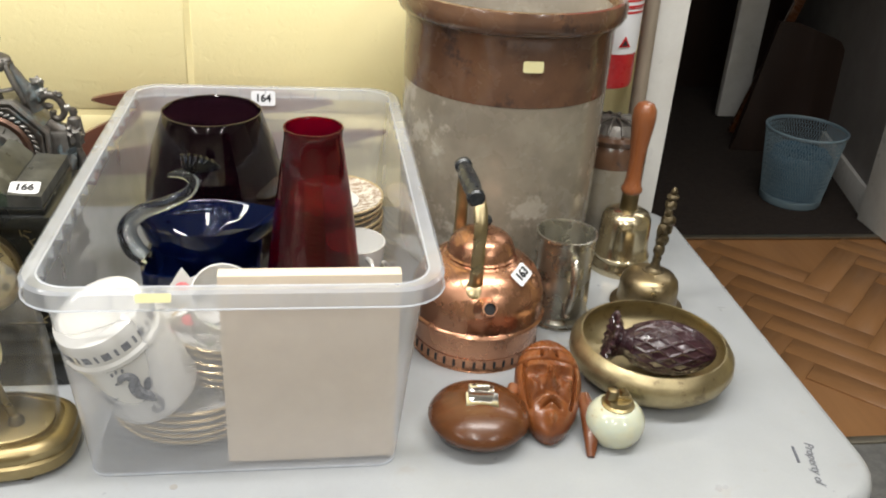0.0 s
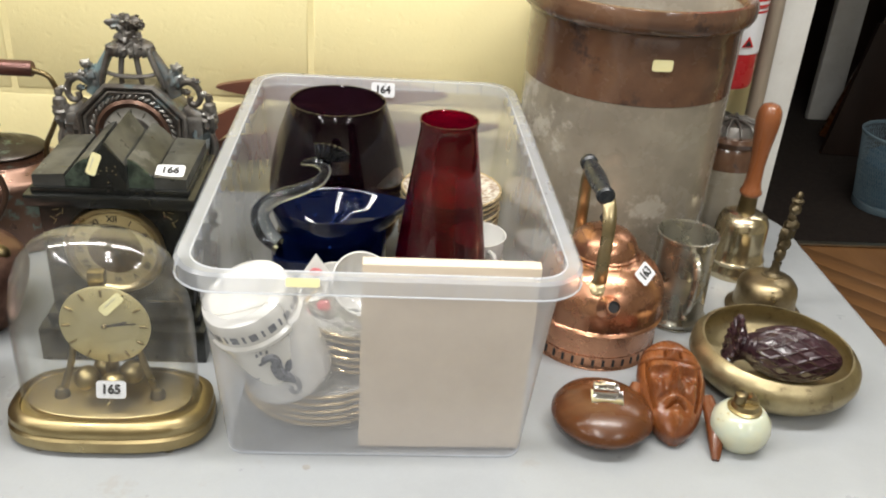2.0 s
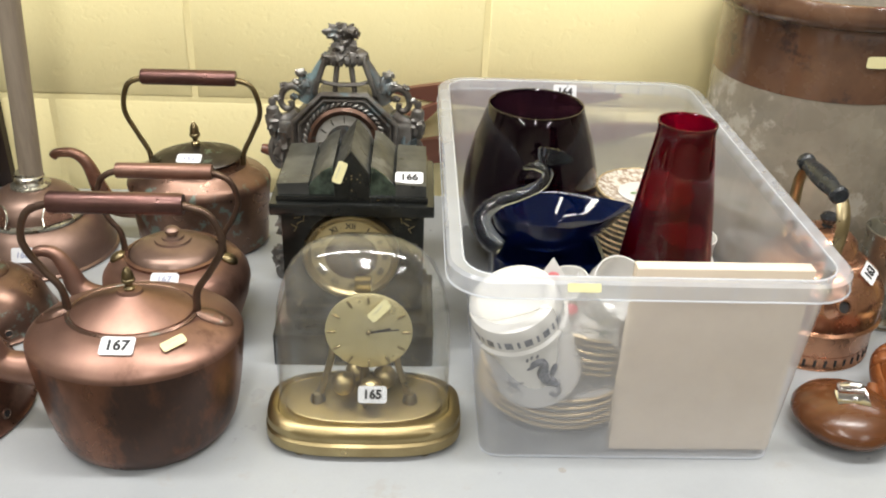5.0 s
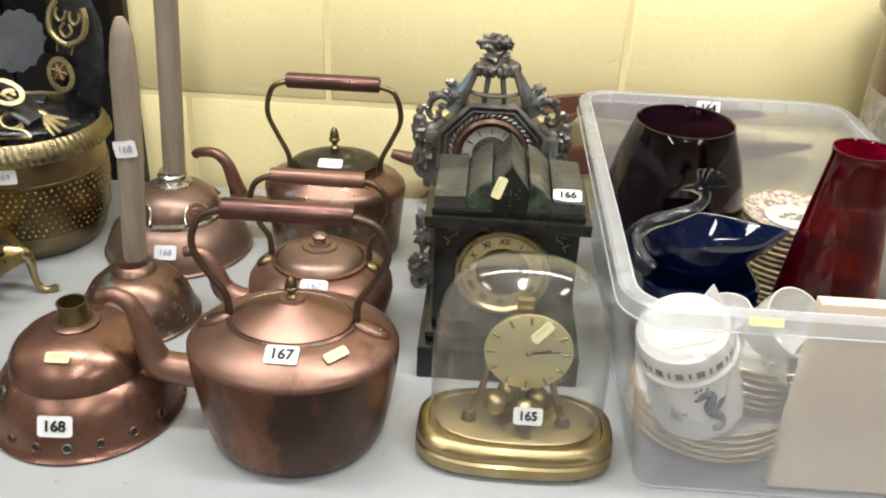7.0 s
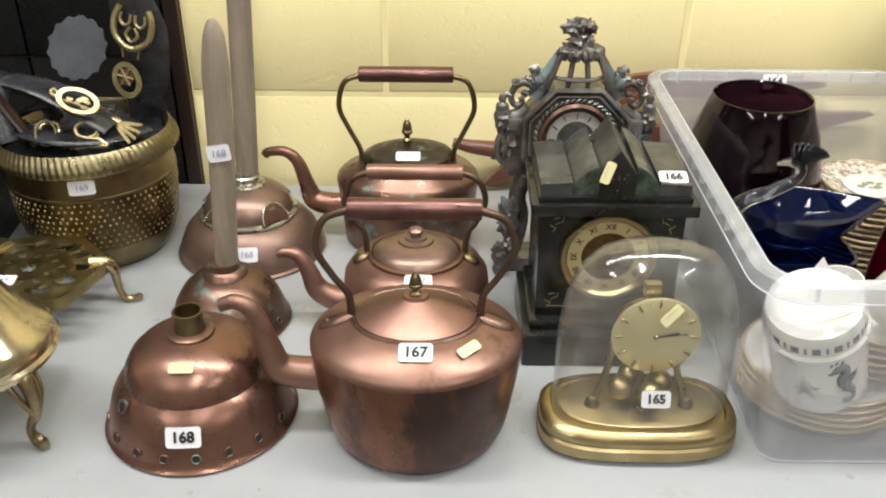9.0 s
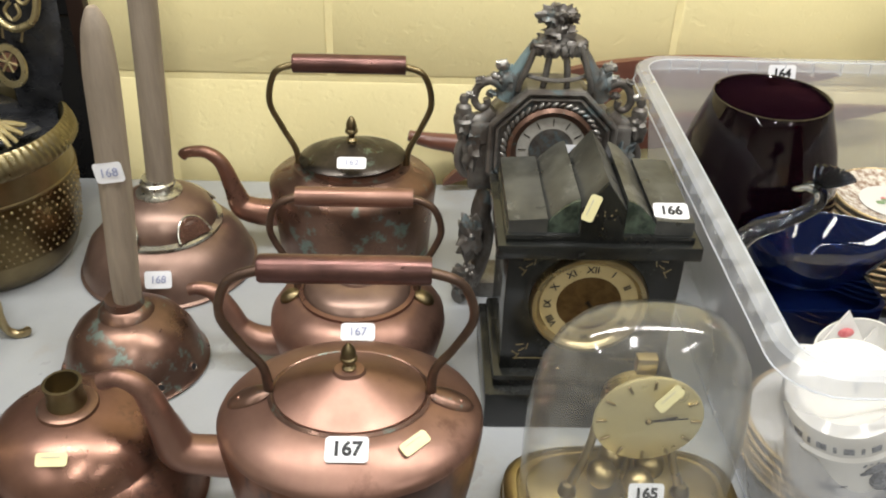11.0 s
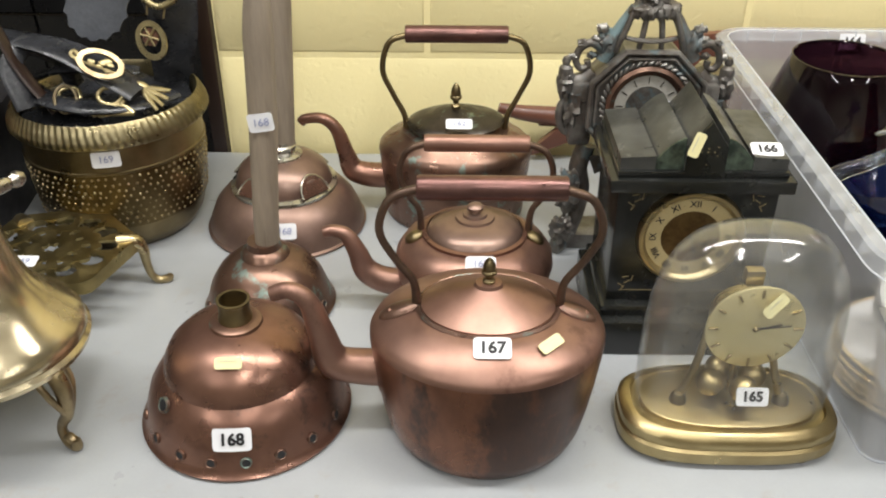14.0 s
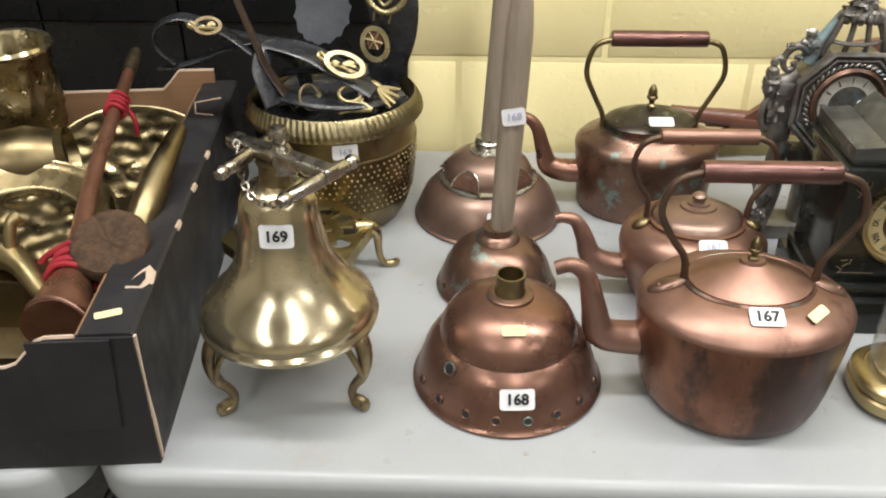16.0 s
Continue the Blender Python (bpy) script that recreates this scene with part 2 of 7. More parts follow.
WOOD_MASK = surface("carved_orange_wood", (0.23, 0.075, 0.022), 0.27, 0.0, (0.11, 0.032, 0.012), 28, 0.9, 120, 0.3, 0.15, stretch=(1, 0.3, 1), coat=0.2)
WOOD_BOWL = surface("turned_brown_wood", (0.13, 0.046, 0.014), 0.27, 0.0, (0.065, 0.022, 0.009), 16, 0.85, 120, 0.35, 0.1, stretch=(0.2, 1, 1), coat=0.15)
WOOD_POLE = surface("weathered_grey_wood", (0.31, 0.255, 0.195), 0.62, 0.0, (0.17, 0.135, 0.10), 26, 0.85, 160, 0.35, 0.25, stretch=(1, 1, 0.12), third=(0.12, 0.09, 0.065), third_at=0.66, third_scale=22)
WOOD_PADDLE = surface("dark_red_wood", (0.17, 0.065, 0.04), 0.35, 0.0, (0.09, 0.035, 0.025), 14, 0.7, 90, 0.25, 0.05, stretch=(0.15, 1, 1), coat=0.2)
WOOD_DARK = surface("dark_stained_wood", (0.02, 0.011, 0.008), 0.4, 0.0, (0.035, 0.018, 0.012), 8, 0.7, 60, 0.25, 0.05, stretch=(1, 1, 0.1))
TABLE = surface("grey_table_plastic", (0.352, 0.367, 0.379), 0.38, 0.0, (0.312, 0.325, 0.335), 7, 0.5, 420, 0.08, 0.05, third=(0.33, 0.328, 0.318), third_at=0.665, third_scale=11)
WALL_YELLOW = surface("yellow_painted_block", (0.905, 0.80, 0.44), 0.5, 0.0, (0.875, 0.765, 0.405), 5, 0.5, 200, 0.03, 0.24, pits=0.45, pit_scale=62, each=0.010)
MORTAR = surface("yellow_painted_mortar", (0.89, 0.785, 0.43), 0.55, 0.0, (0.83, 0.715, 0.36), 9, 0.6, 200, 0.08, 0.5)
WHITE_PAINT = surface("white_gloss_paint", (0.74, 0.73, 0.70), 0.35, 0.0, (0.62, 0.60, 0.56), 9, 0.5, 200, 0.06, 0.1)
CEILING = surface("white_ceiling_paint", (0.80, 0.79, 0.76), 0.8, 0.0, (0.75, 0.74, 0.71), 5, 0.4, 100, 0.05, 0.05)
FAR_WALL = surface("magnolia_wall_paint", (0.62, 0.58, 0.48), 0.7, 0.0, (0.56, 0.52, 0.43), 5, 0.4, 100, 0.05, 0.1)
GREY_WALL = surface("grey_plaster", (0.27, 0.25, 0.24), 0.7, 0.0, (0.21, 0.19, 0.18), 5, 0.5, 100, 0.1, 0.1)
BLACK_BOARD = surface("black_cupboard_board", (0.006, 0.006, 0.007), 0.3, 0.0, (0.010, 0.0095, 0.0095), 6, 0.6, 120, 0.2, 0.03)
FLOOR_GREY = surface("grey_vinyl_floor", (0.22, 0.22, 0.21), 0.5, 0.0, (0.13, 0.13, 0.13), 30, 0.7, 260, 0.3, 0.06)
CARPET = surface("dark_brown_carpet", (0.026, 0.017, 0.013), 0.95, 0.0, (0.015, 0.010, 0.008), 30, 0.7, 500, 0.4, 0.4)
PARQUET = surface("honey_wood_plank", (0.40, 0.20, 0.082), 0.4, 0.0, (0.33, 0.155, 0.06), 9, 0.7, 90, 0.2, 0.02, stretch=(1, 0.12, 1), each=0.05)
METAL_STRIP = surface("threshold_strip", (0.4, 0.37, 0.3), 0.4, 0.9, fine=200)
STONEWARE = surface("grey_buff_stoneware", (0.31, 0.275, 0.215), 0.24, 0.0, (0.21, 0.18, 0.14), 8, 0.85, 120, 0.12, 0.04, coat=0.4, third=(0.43, 0.395, 0.33), third_at=0.63, third_scale=13)
BROWN_GLAZE = surface("brown_salt_glaze", (0.145, 0.075, 0.043), 0.22, 0.0, (0.085, 0.043, 0.027), 12, 0.85, 120, 0.2, 0.05, coat=0.5, third=(0.04, 0.026, 0.024), third_at=0.635, third_scale=17)
CROCK_IN = surface("grey_crock_glaze", (0.36, 0.325, 0.27), 0.25, 0.0, (0.24, 0.21, 0.17), 9, 0.7, 120, 0.15, 0.04, coat=0.4)
CHINA = surface("white_china", (0.68, 0.675, 0.66), 0.14, 0.0, (0.70, 0.69, 0.665), 20, 0.3, 200, 0.02, 0.0, coat=0.3)
GOLD_EDGE = surface("gilt_rim", (0.72, 0.56, 0.33), 0.28, 0.5, fine=200)
PRINT_GREY = surface("grey_blue_print", (0.27, 0.28, 0.31), 0.3, 0.0, (0.18, 0.19, 0.215), 160, 0.7, 300, 0.2, 0.0)
PRINT_BROWN = surface("brown_printed_china", (0.75, 0.70, 0.62), 0.18, 0.0, (0.24, 0.14, 0.09), 130, 0.9, 300, 0.1, 0.0, coat=0.3)
PRINT_RED = surface("red_flower_print", (0.62, 0.08, 0.12), 0.3, 0.0, (0.75, 0.3, 0.3), 90, 0.7, 300, 0.1, 0.0)
PRINT_GREEN = surface("green_leaf_print", (0.20, 0.30, 0.16), 0.3, 0.0, fine=200)
CARDBOARD = surface("cream_board", (0.73, 0.62, 0.49), 0.7, 0.0, (0.68, 0.57, 0.44), 8, 0.5, 200, 0.05, 0.03)
BROWN_CARD = surface("brown_corrugated_card", (0.27, 0.15, 0.075), 0.75, 0.0, (0.21, 0.11, 0.055), 18, 0.6, 220, 0.15, 0.1, stretch=(0.2, 1, 3))
BLACK_CARD = surface("black_printed_card", (0.016, 0.015, 0.017), 0.5, 0.0, (0.028, 0.026, 0.027), 10, 0.6, 200, 0.2, 0.05, third=(0.06, 0.055, 0.05), third_at=0.74, third_scale=26)
TORN_CARD = surface("torn_card_edge", (0.55, 0.42, 0.32), 0.8, 0.0, fine=300)
LEATHER = surface("black_harness_leather", (0.012, 0.0125, 0.014), 0.3, 0.0, (0.04, 0.042, 0.048), 25, 0.7, 220, 0.2, 0.12)
FELT_PAD = surface("grey_padded_leather", (0.036, 0.040, 0.050), 0.5, 0.0, (0.060, 0.066, 0.078), 22, 0.8, 200, 0.25, 0.35)
RED_CORD = surface("red_cord", (0.30, 0.010, 0.02), 0.75, 0.0, (0.28, 0.008, 0.018), 60, 0.6, 400, 0.3, 0.3)
BRISTLE = surface("brown_bristle", (0.085, 0.045, 0.022), 0.9, 0.0, (0.03, 0.016, 0.008), 110, 0.8, 600, 0.5, 0.8)
ONYX = surface("pale_green_onyx", (0.52, 0.56, 0.46), 0.14, 0.0, (0.62, 0.60, 0.42), 16, 0.8, 120, 0.06, 0.0, coat=0.5, subsurface=0.3, third=(0.36, 0.24, 0.08), third_at=0.69, third_scale=36)
RED_PAINT = surface("red_gloss_enamel", (0.55, 0.02, 0.025), 0.25, 0.0, (0.5, 0.015, 0.02), 9, 0.4, 200, 0.05, 0.0, coat=0.4)
PAPER = surface("white_paper_label", (0.74, 0.745, 0.77), 0.6, 0.0, (0.70, 0.705, 0.73), 60, 0.4, 300, 0.02, 0.0)
YELLOW_PAPER = surface("pale_yellow_paper", (0.74, 0.69, 0.39), 0.6, 0.0, (0.72, 0.65, 0.32), 60, 0.4, 300, 0.02, 0.0)
BRASS_GOLD = surface("dull_gold_brass", (0.50, 0.425, 0.235), 0.34, 0.85, (0.33, 0.265, 0.135), 40, 0.7, 200, 0.12, 0.06)
STAIN = surface("dull_table_stain", (0.33, 0.32, 0.295), 0.5, 0.0, fine=200)
FAINT_INK = surface("faded_pencil_grey", (0.48, 0.46, 0.40), 0.6, 0.0, fine=300)
INK = surface("black_ink", (0.012, 0.012, 0.014), 0.6, 0.0, fine=300)
BLUE_INK = surface("blue_biro_ink", (0.28, 0.31, 0.48), 0.6, 0.0, fine=300)
BIN_PLASTIC = surface("pale_blue_bin_plastic", (0.22, 0.31, 0.37), 0.4, 0.0, (0.18, 0.26, 0.32), 20, 0.4, 200, 0.05, 0.0)
BIN_BAG = surface("blue_bin_bag", (0.10, 0.20, 0.29), 0.3, 0.0, (0.05, 0.12, 0.19), 30, 0.7, 120, 0.2, 0.5)
CLEAR_GLASS = thin_glass("clear_thin_glass", (0.965, 0.97, 0.965))
RED_GLASS = glass("ruby_glass", (0.30, 0.002, 0.026), 0.03, weight=0.96)
PLUM_GLASS = glass("dark_plum_glass", (0.05, 0.018, 0.034), 0.03, weight=0.95)
BLUE_GLASS = glass("cobalt_glass", (0.010, 0.026, 0.14), 0.03, weight=0.85)
SMOKE_GLASS = glass("clear_blue_tinted_glass", (0.55, 0.60, 0.66), 0.02)
CREST_GLASS = glass("dark_smoky_glass", (0.16, 0.19, 0.27), 0.03)
PURPLE_GLASS = surface("purple_pressed_glass", (0.028, 0.012, 0.016), 0.2, 0.0, (0.05, 0.02, 0.026), 30, 0.6, 200, 0.1, 0.0, coat=0.3)
BOX_PLASTIC = clear_plastic("milky_clear_plastic", 0.665, (0.90, 0.92, 0.97), 0.3)
RIM_PLASTIC = clear_plastic("milky_rim_plastic", 0.66, (0.86, 0.90, 0.97), 0.2)
EDGE_PLASTIC = clear_plastic("thick_plastic_edge", 0.48, (0.86, 0.90, 0.97), 0.2)



# ---- shaping helpers ----
def loft(rings, cap0=True, cap1=True, loop=True, bm=None):
    bm = bm or bmesh.new()
    rows = [[bm.verts.new(p) for p in r] for r in rings]
    for a, b in zip(rows, rows[1:]):
        n = len(a)
        for i in range(n if loop else n - 1):
            j = (i + 1) % n
            bm.faces.new((a[i], a[j], b[j], b[i]))
    if cap0:
        bm.faces.new(rows[0][::-1])
    if cap1:
        bm.faces.new(rows[-1])
    return bm


def ring(rx, ry, z, n=48, cx=0.0, cy=0.0, power=2.0):
    """A ring in the plane z; power over 2 squares it off."""
    out = []
    for i in range(n):
        a = 2 * math.pi * i / n
        c, s = math.cos(a), math.sin(a)
        e = 2.0 / power
        out.append(Vector((cx + rx * math.copysign(abs(c) ** e, c), cy + ry * math.copysign(abs(s) ** e, s), z)))
    return out


def lathe(profile, n=48, sy=1.0, caps=True, bm=None):
    return loft([ring(max(r, 0.0004), max(r, 0.0004) * sy, z, n) for r, z in profile], caps, caps, bm=bm)


def smooth_line(points, k=6):
    p = [Vector(q) for q in points]
    out = []
    for i in range(len(p) - 1):
        a, b, c, d = p[max(i - 1, 0)], p[i], p[i + 1], p[min(i + 2, len(p) - 1)]
        for j in range(k):
            t = j / k
            out.append(0.5 * ((2 * b) + (c - a) * t + (2 * a - 5 * b + 4 * c - d) * t * t + (3 * b - a - 3 * c + d) * t ** 3))
    out.append(p[-1])
    return out


def tube(points, radius, n=12, k=6, flat=1.0, bm=None, loop=False):
    """A bent rod. radius: one number or one for each point; flat: its thickness against its width."""
    pts = smooth_line(points, k) if k > 1 else [Vector(q) for q in points]
    rad = radius if isinstance(radius, (list, tuple)) else [radius] * len(points)
    m = len(pts)
    rings, up = [], None
    for i, q in enumerate(pts):
        if loop:
            d = (pts[(i + 1) % (m - 1)] - pts[(i - 1) % (m - 1)]).normalized()
        else:
            d = (pts[min(i + 1, m - 1)] - pts[max(i - 1, 0)]).normalized()
        if up is None:
            up = Vector((0, 0, 1)) if abs(d.z) < 0.9 else Vector((0, 1, 0))
        up = (up - d * up.dot(d)).normalized()
        side = d.cross(up)
        f = i / (m - 1) * (len(rad) - 1)
        i0 = min(int(f), len(rad) - 2) if len(rad) > 1 else 0
        r = rad[i0] + (rad[i0 + 1] - rad[i0]) * (f - i0) if len(rad) > 1 else rad[0]
        rings.append([q + side * (r * math.cos(2 * math.pi * j / n)) + up * (r * flat * math.sin(2 * math.pi * j / n)) for j in range(n)])
    return loft(rings, True, True, bm=bm)


def block(x0, x1, y0, y1, z0, z1, bev=0.0, bm=None, seg=2):
    own = bmesh.new()
    bmesh.ops.create_cube(own, size=1.0)
    for v in own.verts:
        v.co = Vector(((x0 + x1) / 2 + v.co.x * (x1 - x0), (y0 + y1) / 2 + v.co.y * (y1 - y0), (z0 + z1) / 2 + v.co.z * (z1 - z0)))
    if bev:
        bmesh.ops.bevel(own, geom=own.edges[:], offset=bev, segments=seg, affect="EDGES", profile=0.6)
    return join(bm, own) if bm else own


def join(bm, other):
    me = bpy.data.meshes.new("tmp")
    other.to_mesh(me)
    other.free()
    bm.from_mesh(me)
    bpy.data.meshes.remove(me)
    return bm


def ball(r, at=(0, 0, 0), scale=(1, 1, 1), n=16, bm=None, rough=0.0, seed=0.0):
    prof = []
    h = max(6, n // 2)
    rings = []
    for i in range(h + 1):
        a = math.pi * i / h
        rr, z = max(math.sin(a), 0.004) * r, -math.cos(a) * r
        rings.append([Vector((at[0] + rr * math.cos(2 * math.pi * j / n) * scale[0], at[1] + rr * math.sin(2 * math.pi * j / n) * scale[1], at[2] + z * scale[2])) for j in range(n)])
    if rough:
        c = Vector(at)
        for rg in rings:
            for v in rg:
                d = v - c
                v += d * rough * noise.noise(d * (3.0 / r) + Vector((seed, seed * 2, 0)))
    return loft(rings, True, True, bm=bm)


def plate_of(outline, thick, bm=None):
    """A flat piece from an outline in x, z, thick along y."""
    return loft([[Vector((x, -thick / 2, z)) for x, z in outline], [Vector((x, thick / 2, z)) for x, z in outline]], bm=bm)


def moved(bm, m):
    bm.transform(m)
    return bm


def mesh_of(name, bm, mat, sharp=38):
    bmesh.ops.recalc_face_normals(bm, faces=bm.faces[:])
    me = bpy.data.meshes.new(name)
    bm.to_mesh(me)
    bm.free()
    me.materials.append(mat)
    me.polygons.foreach_set("use_smooth", [True] * len(me.polygons))
    me.set_sharp_from_angle(angle=radians(sharp))
    return me


def part(name, bm, mat, parent, label="", sharp=38):
    ob = new(name, mesh_of(name, bm, mat, sharp))
    ob.parent = parent
    if label:
        tagged(ob, label)
    return ob


def thing(name, label, category, x, y, z=T, turn=0, group="", kind=""):
    ob = new(name)
    ob.empty_display_size = 0.05
    ob.matrix_basis = pose(x, y, z, 0, 0, turn)
    return tagged(ob, label, category, group, kind)


def solid(name, bm, mat, label, category, group="", kind="", at=None, sharp=38):
    ob = new(name, mesh_of(name, bm, mat, sharp))
    if at is not None:
        ob.matrix_basis = at
    return tagged(ob, label, category, group, kind)


letter_meshes = {}


def writing(text, size, mat, weight=0.0, slant=0.0):
    key = (text, size, mat.name)
    if key not in letter_meshes:
        cu = bpy.data.curves.new("writing", "FONT")
        cu.body, cu.size, cu.align_x, cu.align_y = text, size, "CENTER", "CENTER"
        cu.offset, cu.extrude, cu.shear, cu.resolution_u = weight, 0.00015, slant, 3
        tmp = bpy.data.objects.new("writing", cu)
        scene.collection.objects.link(tmp)
        me = bpy.data.meshes.new_from_object(tmp)
        bpy.data.objects.remove(tmp)
        me.materials.clear()
        me.materials.append(mat)
        letter_meshes[key] = me
    return letter_meshes[key]


def facing(at, normal, up=(0, 0, 1), roll=0):
    """The pose of a flat thing at a place in the world, its face along normal."""
    z = Vector(normal).normalized()
    x = Vector(up).cross(z).normalized()
    y = z.cross(x)
    m = Matrix((x, y, z)).transposed().to_4x4()
    m.translation = Vector(at)
    return m @ pose(0, 0, 0, 0, 0, roll)


def sticker(parent, at, normal, text="", w=0.034, h=0.021, mat=None, ink=None, size=0.0148, weight=0.0005, roll=0, up=(0, 0, 1), name="lot_label", slant=0.0, bars=0, bend=0.0):
    """A paper label on a thing, given in the world; its writing is a piece of its own."""
    mat, ink = mat or PAPER, ink or INK
    cr = min(0.0028, h * 0.22)
    half = [(-0.5 * w, 0.5 * h - cr), (-0.5 * w + cr * 0.3, 0.5 * h - cr * 0.3), (-0.5 * w + cr, 0.5 * h)] + [(w * f, 0.5 * h) for f in (-0.25, 0.0, 0.25)]
    half += [(-x, y) for x, y in half[2::-1]]
    rows = []
    for lift in (0.0, 0.0003):
        rows.append([Vector((x, q * y, lift - bend * (2 * x / w) ** 2)) for q, seq in ((-1, half), (1, half[::-1])) for x, y in seq])
    lab = part(name, loft(rows), mat, parent)
    lab.matrix_basis = parent.matrix_basis.inverted() @ facing(at, normal, up, roll)
    if text:
        wr = new("digits", writing(text, size, ink, weight, slant))
        wr.parent = lab
        wr.matrix_basis = pose(0, 0, 0.0007)
    for i in range(bars):
        bm = block(-w * 0.3, w * 0.3, -h * 0.03, h * 0.03, 0, 0.0002)
        br = part("writing_bar", bm, ink, lab)
        br.matrix_basis = pose(0, h * (0.18 - 0.3 * i), 0.0005)
    return lab


def price_tag(parent, at, normal, roll=0, up=(0, 0, 1), bend=0.0):
    return sticker(parent, at, normal, "", 0.024, 0.0105, YELLOW_PAPER, FAINT_INK, roll=roll, up=up, name="price_sticker", bars=1, bend=bend)


# ---- the room ----
def structure(name, bm, mat, label, category, sharp=38):
    return solid(name, bm, mat, label, category, kind="structure", sharp=sharp)


structure("floor", block(-4.0, 3.6, -3.0, 1.56, -0.1, 0.0), FLOOR_GREY, "speckled grey vinyl floor of the sale room", "floor")
structure("ceiling", block(-4.0, 3.6, -3.0, 6.0, 2.7, 2.8), CEILING, "plain white painted ceiling", "ceiling")
structure("wall_south", block(-4.0, 3.6, -3.1, -3.0, 0, 2.7), FAR_WALL, "plain magnolia painted wall", "wall")
structure("wall_west", block(-4.1, -4.0, -3.0, 6.0, 0, 2.7), FAR_WALL, "plain magnolia painted wall", "wall")
structure("wall_east", block(3.6, 3.7, -3.0, 6.0, 0, 2.7), FAR_WALL, "plain magnolia painted wall", "wall")
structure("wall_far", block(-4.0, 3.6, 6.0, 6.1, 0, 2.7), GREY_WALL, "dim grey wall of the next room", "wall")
wall_north = structure("wall_north", block(-1.065, 0.388, WY + 0.0017, WY + 0.2, 0, 2.7), MORTAR, "yellow painted concrete block wall with shallow joints", "wall")
structure("wall_above_door", block(0.388, 3.6, WY + 0.006, WY + 0.2, 2.08, 2.7), MORTAR, "yellow painted wall over the doorway", "wall")
structure("wall_beside_door", block(1.9, 3.6, WY + 0.006, WY + 0.2, 0, 2.08), MORTAR, "yellow painted wall beside the doorway", "wall")

# white lining of the doorway
jamb = thing("door_frame", "white gloss-painted wooden door frame with chipped edges", "door frame", 0.415, WY, 0, kind="structure")
part("architrave", block(-0.027, 0.028, -0.014, 0.004, 0, 2.12, 0.004), WHITE_PAINT, jamb)
part("lining", block(-0.004, 0.026, 0.006, 0.2, 0, 2.08, 0.003), WHITE_PAINT, jamb)
part("head", block(0.03, 1.5, -0.014, 0.2, 2.06, 2.12, 0.004), WHITE_PAINT, jamb)

# the hall behind the doorway
structure("hall_floor", block(0.3, 3.6, 1.56, 2.652, -0.1, -0.004), PARQUET, "honey-brown herringbone wood floor of the hall", "floor")
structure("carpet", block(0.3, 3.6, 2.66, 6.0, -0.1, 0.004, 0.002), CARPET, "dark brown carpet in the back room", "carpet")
structure("threshold", block(0.3, 3.6, 1.55, 1.575, 0.0005, 0.006, 0.002), METAL_STRIP, "worn metal threshold strip on the floor", "trim")
structure("threshold_2", block(0.3, 3.6, 2.645, 2.668, 0.0, 0.008, 0.002), METAL_STRIP, "worn metal threshold strip at the carpet", "trim")
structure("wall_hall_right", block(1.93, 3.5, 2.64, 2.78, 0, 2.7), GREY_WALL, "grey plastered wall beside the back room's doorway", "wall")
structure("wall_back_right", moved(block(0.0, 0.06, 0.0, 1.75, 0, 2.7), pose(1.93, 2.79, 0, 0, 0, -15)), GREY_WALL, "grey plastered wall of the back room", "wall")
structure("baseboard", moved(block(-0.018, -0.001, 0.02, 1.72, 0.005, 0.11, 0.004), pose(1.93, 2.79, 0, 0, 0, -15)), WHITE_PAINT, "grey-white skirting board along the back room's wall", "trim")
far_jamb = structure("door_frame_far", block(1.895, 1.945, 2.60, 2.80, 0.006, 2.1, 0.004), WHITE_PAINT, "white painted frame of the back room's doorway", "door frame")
structure("wall_hall_left", block(0.3, 0.70, 2.7, 2.8, 0, 2.7), WOOD_DARK, "plain dark brown wall at the hall's end", "wall")
structure("wall_back", block(0.3, 2.6, 4.45, 4.55, 0.0, 2.7), WOOD_DARK, "plain dark brown wall of the back room", "wall")
post = thing("door_post", "white painted door post standing in the dark back room", "door post", 1.90, 3.98, 0.005)
part("post", block(-0.07, 0.07, -0.02, 0.02, 0, 2.1, 0.006), WHITE_PAINT, post)
part("knob", moved(lathe([(0.0, -0.05), (0.012, -0.045), (0.012, -0.02), (0.03, -0.012), (0.036, 0.01), (0.024, 0.03), (0.0, 0.034)], 20), pose(0.14, -0.03, 0.62, 90, 0, 0)), CHROME, post, "pale round door knob")
# leaning table top with rounded corners
outline = [(-0.22, 0.0), (0.19, 0.0), (0.205, 0.42), (0.20, 0.46), (0.18, 0.49), (0.15, 0.505), (-0.02, 0.56), (-0.10, 0.56)]
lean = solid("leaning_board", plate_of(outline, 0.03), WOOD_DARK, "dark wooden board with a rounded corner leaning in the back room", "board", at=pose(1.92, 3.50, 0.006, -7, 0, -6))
solid("leaning_batten", block(-0.02, 0.02, -0.015, 0.015, 0, 1.5, 0.004), WOOD_BOWL, "brown wooden batten leaning beside the dark board", "batten", at=pose(1.80, 3.72, 0.01, -3, 16, -10))

